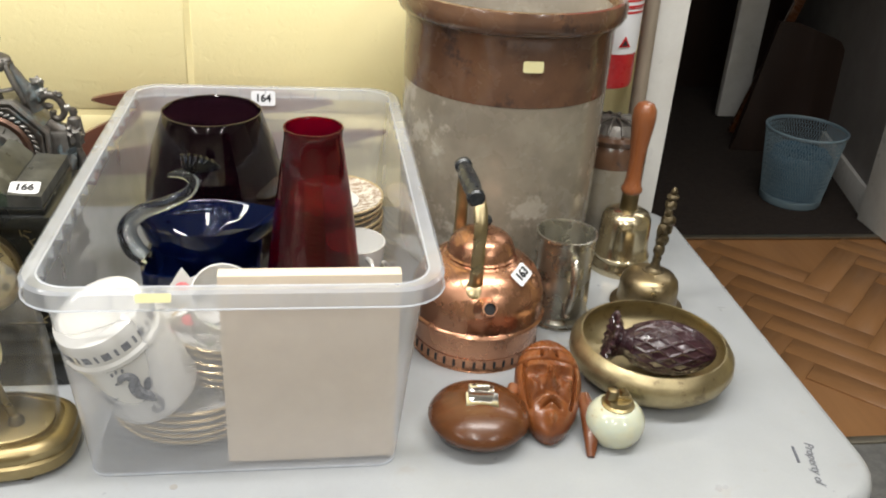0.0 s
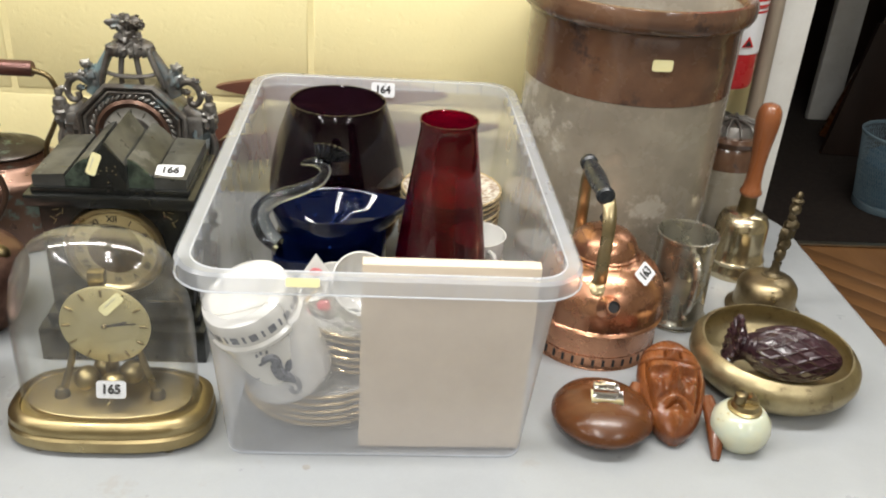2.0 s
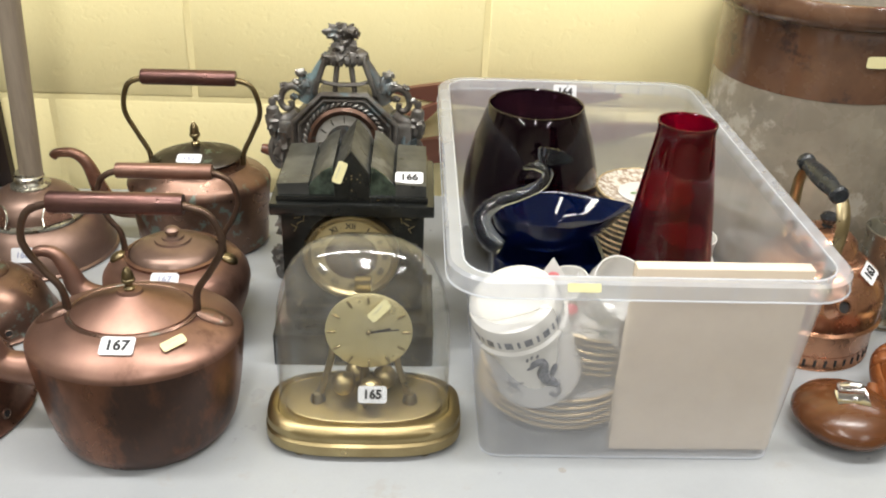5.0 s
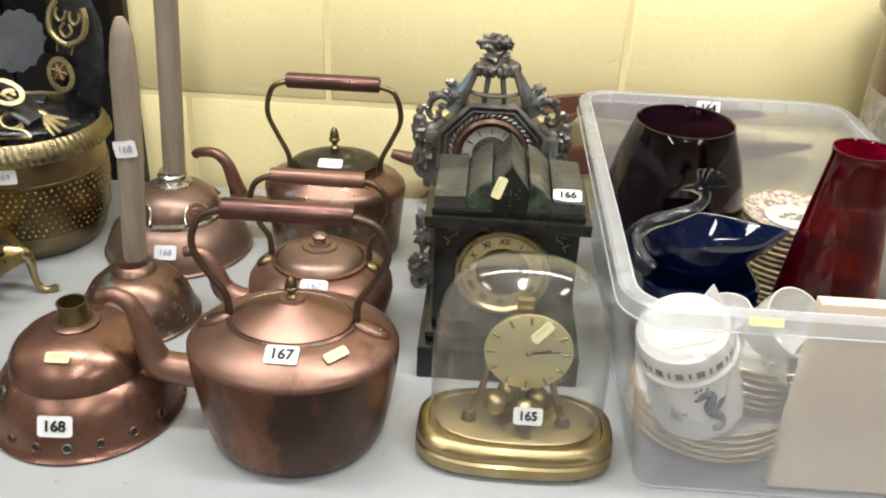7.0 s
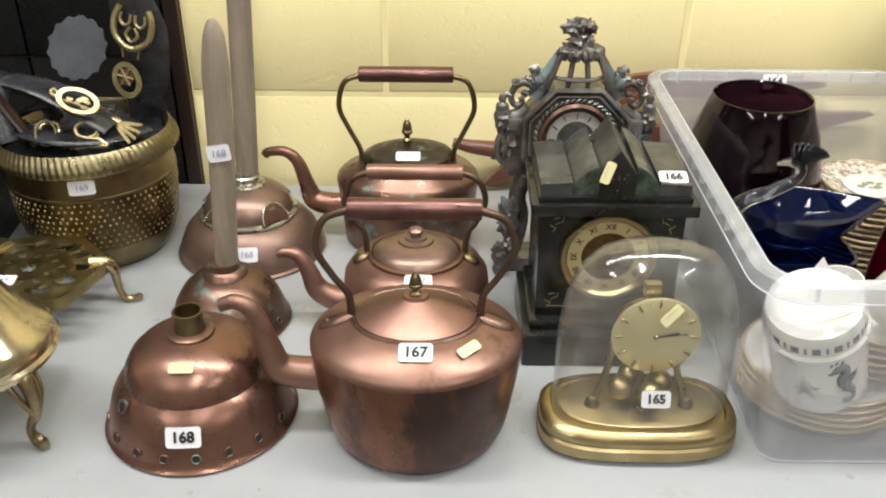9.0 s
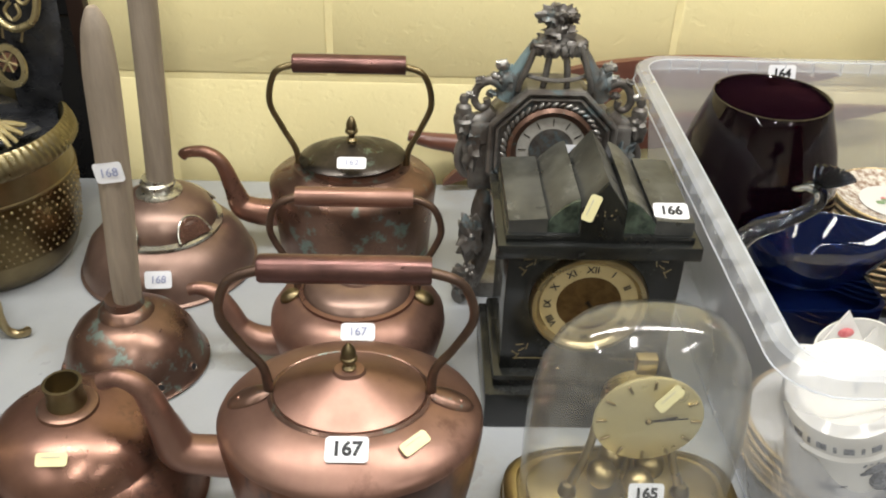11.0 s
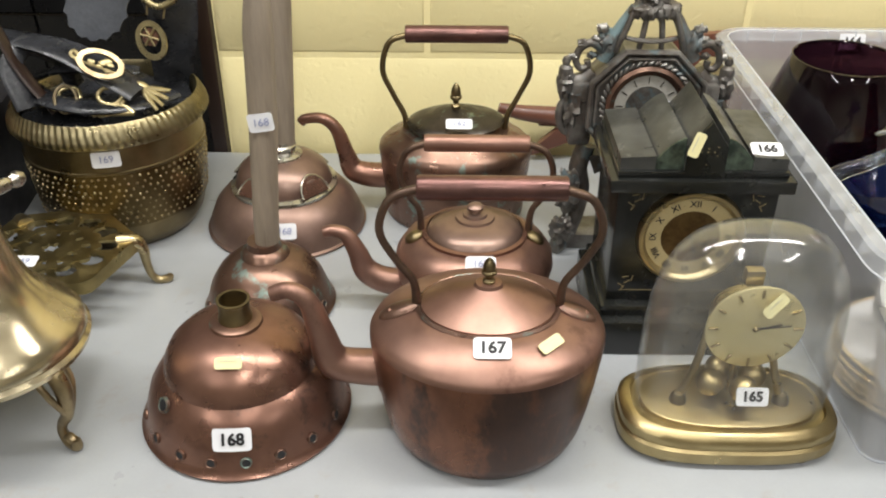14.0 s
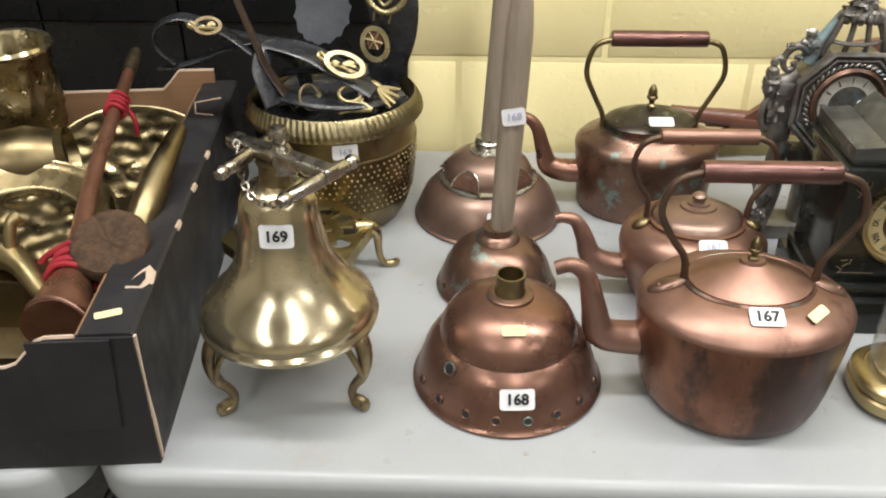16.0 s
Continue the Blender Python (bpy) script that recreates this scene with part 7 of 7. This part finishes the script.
brass_ring_plate(0.018, 0.0028, pose(-1.116, 1.056, 0.926, -34, 4, 0), 0, "horse_brass", "looped openwork brass resting at the rim", "loop")
brass_ring_plate(0.019, 0.0030, pose(-1.082, 1.085, 0.940, -50, 25, 0), 0, "horse_brass", "fan-shaped openwork brass at the rim", "fan")
brass_ring_plate(0.016, 0.0024, pose(-1.168, 1.068, 0.928, -60, 0, 0), 0, "horse_brass", "dark openwork brass low in the pot", "loop")

strap("stiff black leather strap with worn grey edges", [(-1.24, 1.15, 0.925), (-1.20, 1.13, 0.945), (-1.15, 1.12, 0.952), (-1.10, 1.13, 0.945)], [0.016, 0.018, 0.017, 0.014], 0.3)
strap("folded black leather strap pushed down in the pot", [(-1.21, 1.06, 0.925), (-1.225, 1.075, 0.965), (-1.215, 1.10, 0.985), (-1.19, 1.12, 0.965), (-1.18, 1.13, 0.925)], [0.013, 0.013, 0.012, 0.013, 0.013], 0.3)
solid("leather_buckle", tube([(0.012 * math.cos(t * math.pi / 8), 0, 0.016 * math.sin(t * math.pi / 8)) for t in range(17)], 0.0022, 8, 1, loop=True), BRASS_WORN, "small dark brass buckle among the straps", "buckle", at=pose(-1.165, 1.062, 0.936, -40, 10, 20))

# brass trivet
tv = thing("brass_trivet", "pierced brass footman trivet on curled legs", "trivet", -1.172, 0.957, T, 6)
tvz = 0.062
TRIVET_BRASS = surface("green_brown_brass", (0.42, 0.34, 0.16), 0.36, 1.0, (0.21, 0.165, 0.07), 14, 0.65, 150, 0.2, 0.08)


def lobed(r, lobes, amp, turn, n=72):
    return [(r * (1 + amp * math.cos(lobes * 2 * math.pi * i / n + turn)) * math.cos(2 * math.pi * i / n), r * 0.92 * (1 + amp * math.cos(lobes * 2 * math.pi * i / n + turn)) * math.sin(2 * math.pi * i / n)) for i in range(n)]


def pierced(outer, inner, thick):
    rows = [[Vector((x, y, z)) for x, y in ring_] for ring_, z in ((outer, 0), (outer, thick), (inner, thick), (inner, 0), (outer, 0))]
    return loft(rows, False, False)



def hexagon(r, n=72):
    # a six-sided outline with eased corners
    out = []
    for i in range(n):
        q = 2 * math.pi * i / n
        m6 = (q - radians(8) + math.pi / 6) % (math.pi / 3) - math.pi / 6
        k6 = min(r * math.cos(math.pi / 6) / math.cos(math.pi / 6 - abs(m6)), r * 0.975)
        out.append((k6 * math.cos(q), k6 * math.sin(q)))
    return out


part("top_border", moved(pierced(hexagon(0.094), lobed(0.070, 12, 0.06, 0.5), 0.0045), pose(0, 0, tvz - 0.002)), TRIVET_BRASS, tv, "six-sided cast border plate")
part("skirt", moved(pierced(hexagon(0.0935), hexagon(0.0905), 0.012), pose(0, 0, tvz - 0.0135)), TRIVET_BRASS, tv, "plain turned-down edge")
part("top_ring", moved(pierced(lobed(0.052, 12, 0.06, 0.5), lobed(0.040, 6, 0.10, 0.5), 0.004), pose(0, 0, tvz - 0.002)), TRIVET_BRASS, tv, "pierced scalloped ring")
part("top_centre", moved(pierced(lobed(0.030, 6, 0.12, 0.5), lobed(0.009, 6, 0.2, 0.5), 0.004), pose(0, 0, tvz - 0.002)), TRIVET_BRASS, tv, "pierced centre rosette")
for i in range(12):
    q = 30 * i + 15
    part("fret_bar", moved(plate_of([(0.026, -0.004), (0.036, -0.0065), (0.044, -0.006), (0.056, -0.0035), (0.066, -0.0075), (0.076, -0.0075), (0.076, 0.0075), (0.066, 0.0075), (0.056, 0.0035), (0.044, 0.006), (0.036, 0.0065), (0.026, 0.004)], 0.0034), pose(0, 0, tvz, 0, 0, q) @ pose(0, 0, 0, -90, 0, 0)), TRIVET_BRASS, tv)
for deg in (8, 128, 248):
    part("leg", moved(tube([(0.07, 0, tvz), (0.088, 0, tvz - 0.002), (0.096, 0, tvz - 0.014), (0.097, 0, 0.03), (0.100, 0, 0.012), (0.108, 0, 0.004), (0.118, 0, 0.005), (0.120, 0, 0.010)], [0.010, 0.009, 0.0065, 0.005, 0.0042, 0.0048, 0.0052, 0.003], 10, 5), pose(0, 0, 0, 0, 0, deg)), BRASS, tv, "curled brass leg")
sticker(tv, (-1.19, 0.925, T + tvz + 0.004), (0, -0.15, 1), "169", 0.032, 0.018, ink=BLUE_INK, size=0.0105, weight=0.0, up=(0, 1, 0))

# ---- black carton ----
CM = pose(-1.250, 0.634, T, 0, 0, 5.0)
ct = thing("fruit_carton", "black printed cardboard fruit carton with torn edges", "carton", 0, 0, 0)
ct.matrix_basis = CM
H = 0.148
part("floor_panel", block(-0.50, -0.004, 0.004, 0.60, 0.001, 0.007), BROWN_CARD, ct)
part("side_wall", loft([[Vector((x, y, z)) for x, z in ((0.0, 0.0), (0.0, H), (-0.003, H + 0.003), (-0.046, H + 0.003), (-0.049, H), (-0.012, 0.004))] for y in (0.0, 0.604)]), BLACK_CARD, ct, "folded double side wall, black outside")
part("side_wall_lining", loft([[Vector((x, y, z)) for x, z in ((-0.0505, H - 0.004), (-0.0535, H - 0.004), (-0.017, 0.008), (-0.014, 0.008))] for y in (0.008, 0.596)]), BROWN_CARD, ct, "brown card lining")
fr = [(-0.50, 0), (-0.0, 0), (-0.0, H), (-0.075, H), (-0.082, H - 0.002), (-0.105, H - 0.026), (-0.115, H - 0.03), (-0.50, H - 0.034)]
part("front_wall", plate_of(fr, 0.007), BLACK_CARD, ct, "black front wall with a dipped hand cut").location = (0, 0.0005, 0)
part("front_edge", tube([(-0.05, 0.0, H + 0.001), (-0.075, 0.0, H + 0.0005), (-0.083, 0, H - 0.003), (-0.105, 0, H - 0.0265), (-0.116, 0, H - 0.0305), (-0.30, 0, H - 0.033)], 0.0022, 6, 1), TORN_CARD, ct, "raw brown card edge")
part("corner_flap", moved(plate_of([(-0.030, -0.055), (0.028, -0.055), (0.036, 0.045), (-0.036, 0.045)], 0.003), pose(-0.055, -0.0055, H - 0.045)), BLACK_CARD, ct, "tucked corner flap")
bk = [(-0.50, 0), (-0.03, 0), (-0.03, H + 0.02), (-0.078, H + 0.02), (-0.092, H + 0.004), (-0.105, H - 0.008), (-0.50, H - 0.012)]
part("back_wall", plate_of(bk, 0.006), BROWN_CARD, ct, "brown inside of the back wall").location = (0, 0.598, 0)
part("back_edge", tube([(-0.03, 0.598, H + 0.021), (-0.078, 0.598, H + 0.021), (-0.092, 0.598, H + 0.005), (-0.105, 0.598, H - 0.007), (-0.49, 0.598, H - 0.011)], 0.0024, 6, 1), TORN_CARD, ct, "pale torn card edge")
part("left_wall", block(-0.503, -0.497, 0, 0.604, 0, H, 0.001), BLACK_CARD, ct)
for y in (0.19, 0.275, 0.36):
    part("nick", moved(block(-0.0025, 0.0012, -0.008, 0.008, -0.004, 0.0014, 0.0006, seg=1), pose(0.0, y, H + 0.0015, 0, -25, 0)), TORN_CARD, ct, "pale torn nick in the edge")
part("edge_tear", tube([(0.001, 0.002, 0.004), (0.0015, 0.0005, 0.05), (0.0005, 0.0015, 0.09), (0.001, 0.0005, H)], [0.0016, 0.0022, 0.0014, 0.002], 6, 3), TORN_CARD, ct, "scuffed corner edge")
tear = part("tear", loft([[Vector((x, y, 0)) for x, y in ((-0.014, -0.016), (0.004, -0.017), (0.012, -0.006), (0.010, 0.014), (0.002, 0.026), (-0.006, 0.012))], [Vector((x * 0.9, y * 0.9, 0.0022)) for x, y in ((-0.013, -0.016), (0.004, -0.016), (0.010, -0.006), (0.009, 0.013), (0.002, 0.024), (-0.006, 0.010))]]), TORN_CARD, ct, "torn hole showing pale card")
tear.location = (-0.012, 0.085, H + 0.002)
hole = part("tear_hole", loft([[Vector((x, y, z)) for x, y in ((-0.012, -0.013), (0.001, -0.014), (0.004, -0.002), (0.001, 0.012), (-0.005, 0.004))] for z in (0.002, 0.0026)]), INK, tear)
part("printed_mark", tube([(-0.012, 0.475, H + 0.0035), (-0.036, 0.482, H + 0.0035), (-0.044, 0.52, H + 0.0035), (-0.012, 0.535, H + 0.0035)], 0.0011, 6, 1), TORN_CARD, ct, "pale printed outline")
price_tag(ct, tuple(CM @ Vector((-0.028, 0.028, H + 0.0042))), (0.0, 0, 1), 24, up=(0, 1, 0))

# things in the carton
BRASS_CHARGER = surface("brown_toned_brass", (0.30, 0.24, 0.13), 0.30, 1.0, (0.17, 0.128, 0.066), 14, 0.75, 150, 0.2, 0.08)
EMBOSSED = surface("embossed_brass", (0.34, 0.285, 0.165), 0.3, 1.0, (0.22, 0.175, 0.09), 22, 0.6, 160, 0.15, 0.6, pits=1.4, pit_scale=70)
CF = T + 0.0075


def embossed(profile, n, amp, f1, f2, seed):
    rows = []
    for r, z in profile:
        row = []
        for j in range(n):
            q = 2 * math.pi * j / n
            d = noise.noise(Vector((math.cos(q) * f1, math.sin(q) * f1, z * f2 + seed)))
            rr = max(r + amp * d, 0.0005)
            row.append(Vector((rr * math.cos(q), rr * math.sin(q), z)))
        rows.append(row)
    return loft(rows)


pf = [(0.0, 0.0), (0.055, 0.0)] + [(0.056 + 0.002 * math.sin(i * 0.5), 0.008 + i * 0.0095) for i in range(22)] + [(0.058, 0.222), (0.059, 0.228), (0.056, 0.232), (0.052, 0.226), (0.05, 0.1), (0.0, 0.09)]
eb = thing("embossed_brass_jug", "tall embossed brass jug standing in the carton", "brass jug", -1.572, 1.125, CF)
part("body", embossed(pf, 96, 0.005, 5.0, 60, 1.0), EMBOSSED, eb, sharp=70)
part("rim", lathe([(0.055, 0.226), (0.0605, 0.225), (0.0625, 0.229), (0.0600, 0.2335), (0.055, 0.232)], 48, caps=False), BRASS_PALE, eb, "plain rolled rim")
ew = thing("brass_ewer", "polished brass jug lying on its side in the carton", "brass jug", -1.525, 1.01, CF + 0.115)
part("body", moved(lathe([(0.0, -0.05), (0.034, -0.05), (0.042, -0.042), (0.046, -0.018), (0.046, 0.018), (0.038, 0.042), (0.033, 0.052), (0.037, 0.064), (0.034, 0.064), (0.03, 0.05), (0.0, 0.04)], 40), pose(0, 0, 0, 0, 82, 14)), BRASS_DARK, ew)
part("handle", tube([(-0.03, -0.05, 0.0), (-0.03, -0.075, 0.0), (0.0, -0.085, -0.01), (0.03, -0.07, -0.02), (0.035, -0.045, -0.02)], 0.005, 10, 5), BRASS, ew)
part("rest", block(-0.04, 0.04, -0.03, 0.03, -0.115, -0.03, 0.006), BRASS_DARK, ew, "brass box under the jug")


def relief_disc(profile, n, amp, freq, seed, r0, r1):
    """A shallow dish whose upper face is beaten into bosses between two radii."""
    rows = []
    for k2, (r, z) in enumerate(profile):
        row = []
        for j in range(n):
            q = 2 * math.pi * j / n
            x, y = r * math.cos(q), r * math.sin(q)
            d = amp * (noise.noise(Vector((x * freq, y * freq, seed))) + 0.4) if r0 < r < r1 and k2 > 2 else 0.0
            row.append(Vector((x, y, z + d)))
        rows.append(row)
    return loft(rows)


pf = [(0.0005, 0.0), (0.06, 0.0), (0.095, 0.016), (0.104, 0.019), (0.1035, 0.0215), (0.097, 0.0205)] + [(0.092 - 0.0035 * i, 0.018 - 0.0022 * min(i, 6)) for i in range(26)] + [(0.0005, 0.0048)]
dish = thing("brass_dish", "round brass charger with beaten fruit in its centre", "brass dish", 0, 0, 0)
dish.matrix_basis = pose(-1.475, 0.895, CF + 0.085, 14, 8, 0)
part("charger", relief_disc(pf, 96, 0.0045, 60.0, 5.0, 0.0, 0.060), BRASS_CHARGER, dish, sharp=70)
part("rolled_edge", tube([(0.1035 * math.cos(t * math.pi / 24), 0.1035 * math.sin(t * math.pi / 24), 0.0205) for t in range(49)], 0.002, 8, 1, loop=True), BRASS, dish)
pf = [(0.0005, 0.0), (0.10, 0.0), (0.119, 0.006), (0.1195, 0.009)] + [(0.117 - 0.0032 * i, 0.009) for i in range(36)] + [(0.0005, 0.008)]
tray = thing("embossed_brass_tray", "large embossed brass wall plaque leaning in the carton", "brass plaque", 0, 0, 0)
tray.matrix_basis = pose(-1.412, 1.085, CF + 0.062, 24, 14, 0)
part("plaque", relief_disc(pf, 160, 0.0035, 55.0, 9.0, 0.012, 0.108), BRASS_CHARGER, tray, "beaten floral bosses", 70)
part("rolled_edge", tube([(0.119 * math.cos(t * math.pi / 24), 0.119 * math.sin(t * math.pi / 24), 0.008) for t in range(49)], 0.0022, 8, 1, loop=True), BRASS, tray)
solid("folded_brass_sheet", block(-0.19, 0.17, -0.24, 0.26, 0.0, 0.055, 0.012), BRASS_DARK, "heap of dull brass pieces at the bottom of the carton", "brassware", at=pose(-1.50, 0.94, CF, 0, 0, 4))
hn = thing("coaching_horn", "copper coaching horn bound with red cord, lying across the carton", "horn", -1.39, 0.90, CF)
hp = [(-0.034, 0.262, 0.188), (-0.028, 0.19, 0.170), (-0.018, 0.11, 0.156), (-0.003, 0.02, 0.143), (0.018, -0.075, 0.130), (0.034, -0.145, 0.120), (0.042, -0.19, 0.114), (0.047, -0.215, 0.110)]
part("tube", tube(hp, [0.0075, 0.008, 0.009, 0.0095, 0.011, 0.019, 0.028, 0.034], 24, 6), surface("horn_copper", (0.44, 0.22, 0.14), 0.34, 0.8, (0.25, 0.115, 0.07), 14, 0.7, 150, 0.15, 0.04), hn)
part("bell_lip", tube([Vector((0.048, -0.218, 0.109)) + Matrix.Rotation(radians(-8), 3, "Z") @ Vector((0.0345 * math.cos(t * math.pi / 10), 0.002, 0.0345 * math.sin(t * math.pi / 10))) for t in range(21)], 0.0025, 8, 1, loop=True), COPPER, hn, "rolled copper lip")
part("mouthpiece", tube([(-0.033, 0.25, 0.185), (-0.036, 0.282, 0.193), (-0.037, 0.298, 0.197)], [0.0092, 0.009, 0.0075], 16, 3), BRASS_WORN, hn, "dull brown mouthpiece")
for c0, nn in ((1, 4), (4.6, 6)):
    for i in range(nn):
        t = c0 + 0.11 * i
        i0 = int(t)
        q = Vector(hp[i0]).lerp(Vector(hp[i0 + 1]), t - i0)
        d = (Vector(hp[i0 + 1]) - Vector(hp[i0])).normalized()
        rr = 0.0115 if c0 < 3 else 0.019 + 0.001 * i
        m = d.to_track_quat("Z", "Y").to_matrix().to_4x4()
        m.translation = q
        part("cord_turn", moved(tube([(rr * math.cos(k2 * math.pi / 8), rr * math.sin(k2 * math.pi / 8), 0.002 * math.sin(k2)) for k2 in range(17)], 0.0028, 8, 1, loop=True), m @ pose(0, 0, 0, 8 * (i % 2), 6, 0)), RED_CORD, hn, "red cord binding")
part("cord_tail", tube([(-0.024, 0.19, 0.165), (-0.012, 0.185, 0.15), (-0.009, 0.183, 0.138), (-0.011, 0.184, 0.124)], 0.0032, 8, 4), RED_CORD, hn)
part("cord_tail", tube([(0.005, -0.10, 0.125), (-0.012, -0.105, 0.115), (-0.022, -0.115, 0.10)], 0.004, 8, 4), RED_CORD, hn)
br = thing("powder_brush", "worn brass-handled brush with a brown bristle face", "brush", -1.318, 0.800, CF + 0.103)
rows = []
for r, z in ((0.028, 0.0), (0.037, 0.004), (0.039, 0.022), (0.036, 0.027), (0.027, 0.029), (0.012, 0.0255), (0.0005, 0.024)):
    rows.append([Vector((r * math.cos(q) * (1 + 0.03 * noise.noise(Vector((math.cos(q) * 4, math.sin(q) * 4, z * 90)))), r * math.sin(q), z + 0.004 * noise.noise(Vector((r * 200 * math.cos(q), r * 200 * math.sin(q), 3))))) for q in [2 * math.pi * j / 40 for j in range(40)]])
part("bristles", moved(loft(rows), pose(0, -0.02, 0.028, 28, 0, 0)), BRISTLE, br, "dense brown bristles")
part("ferrule", moved(lathe([(0, -0.012), (0.024, -0.012), (0.032, 0.0), (0.0325, 0.012), (0.031, 0.012)], 32), pose(0, -0.02, 0.028, 28, 0, 0)), BRASS_DARK, br)
part("handle", tube([(0.004, 0.01, 0.02), (0.012, 0.055, 0.05), (0.018, 0.10, 0.072), (0.022, 0.155, 0.088)], [0.016, 0.017, 0.014, 0.009], 16, 5), BRASS_DARK, br, "dull tapered brass handle")
part("rest", block(-0.02, 0.02, -0.02, 0.04, -0.03, 0.02, 0.006), BRASS_DARK, br)
tp = thing("brass_tap", "polished brass spout with a ring, lying in the carton", "brass spout", -1.405, 0.755, CF + 0.112)
part("spout", tube([(-0.07, 0.03, 0.01), (-0.03, 0.02, 0.022), (0.0, 0.0, 0.02), (0.03, -0.028, 0.008), (0.06, -0.048, 0.0), (0.076, -0.056, -0.004)], [0.022, 0.018, 0.012, 0.009, 0.008, 0.010], 18, 6), BRASS_SATIN, tp)
part("lever", tube([(-0.012, 0.01, 0.03), (-0.01, 0.018, 0.055), (-0.004, 0.026, 0.06)], [0.007, 0.006, 0.009], 10, 4), BRASS_SATIN, tp)
part("rest", block(-0.06, 0.02, 0.0, 0.04, -0.1, 0.0, 0.005), BRASS_DARK, tp)
solid("brass_finial", moved(lathe([(0, 0), (0.010, 0), (0.012, 0.01), (0.007, 0.02), (0.011, 0.032), (0.013, 0.045), (0.008, 0.058), (0, 0.062)], 18), pose(0, 0, 0, 60, 0, 30)), BRASS_SATIN, "small bright brass finial among the brassware", "brass finial", at=pose(-1.302, 0.745, CF + 0.09))
solid("black_ribbed_handle", lathe([(0, 0)] + [(0.024 + 0.003 * (i % 2), 0.003 + 0.006 * i) for i in range(15)] + [(0, 0.095)], 24), BLACK_WOOD, "black ribbed rubber handle in the carton", "handle", at=pose(-1.40, 0.735, CF + 0.068, 0, 80, 10))

# ---- bin in the back room ----
bn = thing("mesh_waste_bin", "pale blue mesh waste bin with a blue liner bag", "waste bin", 1.715, 2.985, 0.005)
ro = lambda z: 0.112 + 0.036 * z / 0.29
part("rim", lathe([(0.146, 0.284), (0.151, 0.285), (0.152, 0.292), (0.148, 0.295), (0.1455, 0.291)], 48, caps=False), BIN_PLASTIC, bn)
part("base", lathe([(0, 0.0), (0.113, 0.0), (0.116, 0.004), (0.117, 0.03), (0.113, 0.03), (0.0, 0.008)], 48), BIN_PLASTIC, bn)
mesh_bm = bmesh.new()
for sgn in (-1, 1):
    for i in range(84):
        a0 = 2 * math.pi * i / 84
        pts = []
        for k2 in range(7):
            z = 0.02 + 0.27 * k2 / 6
            q = a0 + sgn * 0.55 * k2 / 6
            pts.append((ro(z) * math.cos(q), ro(z) * math.sin(q), z))
        mesh_bm = tube(pts, 0.0011, 4, 1, bm=mesh_bm)
tagged(part("mesh_side", mesh_bm, BIN_PLASTIC, bn, "diagonal plastic mesh"), kind="stuff")
part("liner_bag", embossed([(0, 0.01), (0.105, 0.012), (0.112, 0.06), (0.118, 0.12), (0.122, 0.17), (0.11, 0.2), (0.08, 0.19), (0.04, 0.2), (0.0, 0.19)], 48, 0.016, 4, 22, 2.0), BIN_BAG, bn, "crumpled blue liner bag", 80)

# ---- wall blocks and floor planks ----
BW, BH, G = 0.4475, 0.225, 0.006


def chamfer_block(w, h):
    bm = loft([[Vector((x, 0.02, z)) for x, z in ((-w, -h), (w, -h), (w, h), (-w, h))], [Vector((x, 0.003, z)) for x, z in ((-w, -h), (w, -h), (w, h), (-w, h))],
               [Vector((x, 0.0, z)) for x, z in ((-w + 0.004, -h + 0.004), (w - 0.004, -h + 0.004), (w - 0.004, h - 0.004), (-w + 0.004, h - 0.004))]], False, True)
    return mesh_of("block", bm, WALL_YELLOW, 60)


block_meshes = {}
for row in range(12):
    z0 = 0.886 - 3 * BH + (row - 1) * BH + G / 2
    z1 = z0 + BH - G
    z0, z1 = max(z0, 0.002), min(z1, 2.698)
    shift = -0.316 if (row % 2 == 0) else -0.091
    x = shift - 3 * BW
    while x < 0.388:
        x0, x1 = max(x + G / 2, -1.064), min(x + BW - G / 2, 0.387)
        if x1 - x0 > 0.02 and z1 - z0 > 0.02:
            key = (round(x1 - x0, 3), round(z1 - z0, 3))
            if key not in block_meshes:
                block_meshes[key] = chamfer_block((x1 - x0) / 2, (z1 - z0) / 2)
            ob = new("block", block_meshes[key])
            ob.parent = wall_north
            ob.matrix_basis = pose((x0 + x1) / 2, WY + 0.0005 * (row % 2), (z0 + z1) / 2)
        x += BW

hall = bpy.data.objects["hall_floor"]
PL, PWD = 0.36, 0.09
plank_mesh = mesh_of("plank", block(-PWD / 2 + 0.0006, PWD / 2 - 0.0006, -PL / 2 + 0.0006, PL / 2 - 0.0006, -0.004, 0.0, 0.0008, seg=1), PARQUET, 60)
NP = 4


def lay_plank(u, v, turn):
    p = Matrix.Rotation(radians(45), 3, "Z") @ Vector((u * PWD, v * PWD, 0)) + Vector((1.5, 1.0, 0))
    if 0.5 < p.x < 2.7 and 1.70 < p.y < 2.52:
        ob = new("plank", plank_mesh)
        ob.parent = hall
        ob.matrix_basis = pose(p.x, p.y, 0.0, 0, 0, 45 + turn)


for cu in range(-30, 40):
    for kk in range(-8, 9):
        lay_plank(cu + 2 * NP * kk + NP / 2, cu + 0.5, 90)
        lay_plank(cu + 0.5, cu - 2 * NP + 1 + 2 * NP * kk + NP / 2, 0)
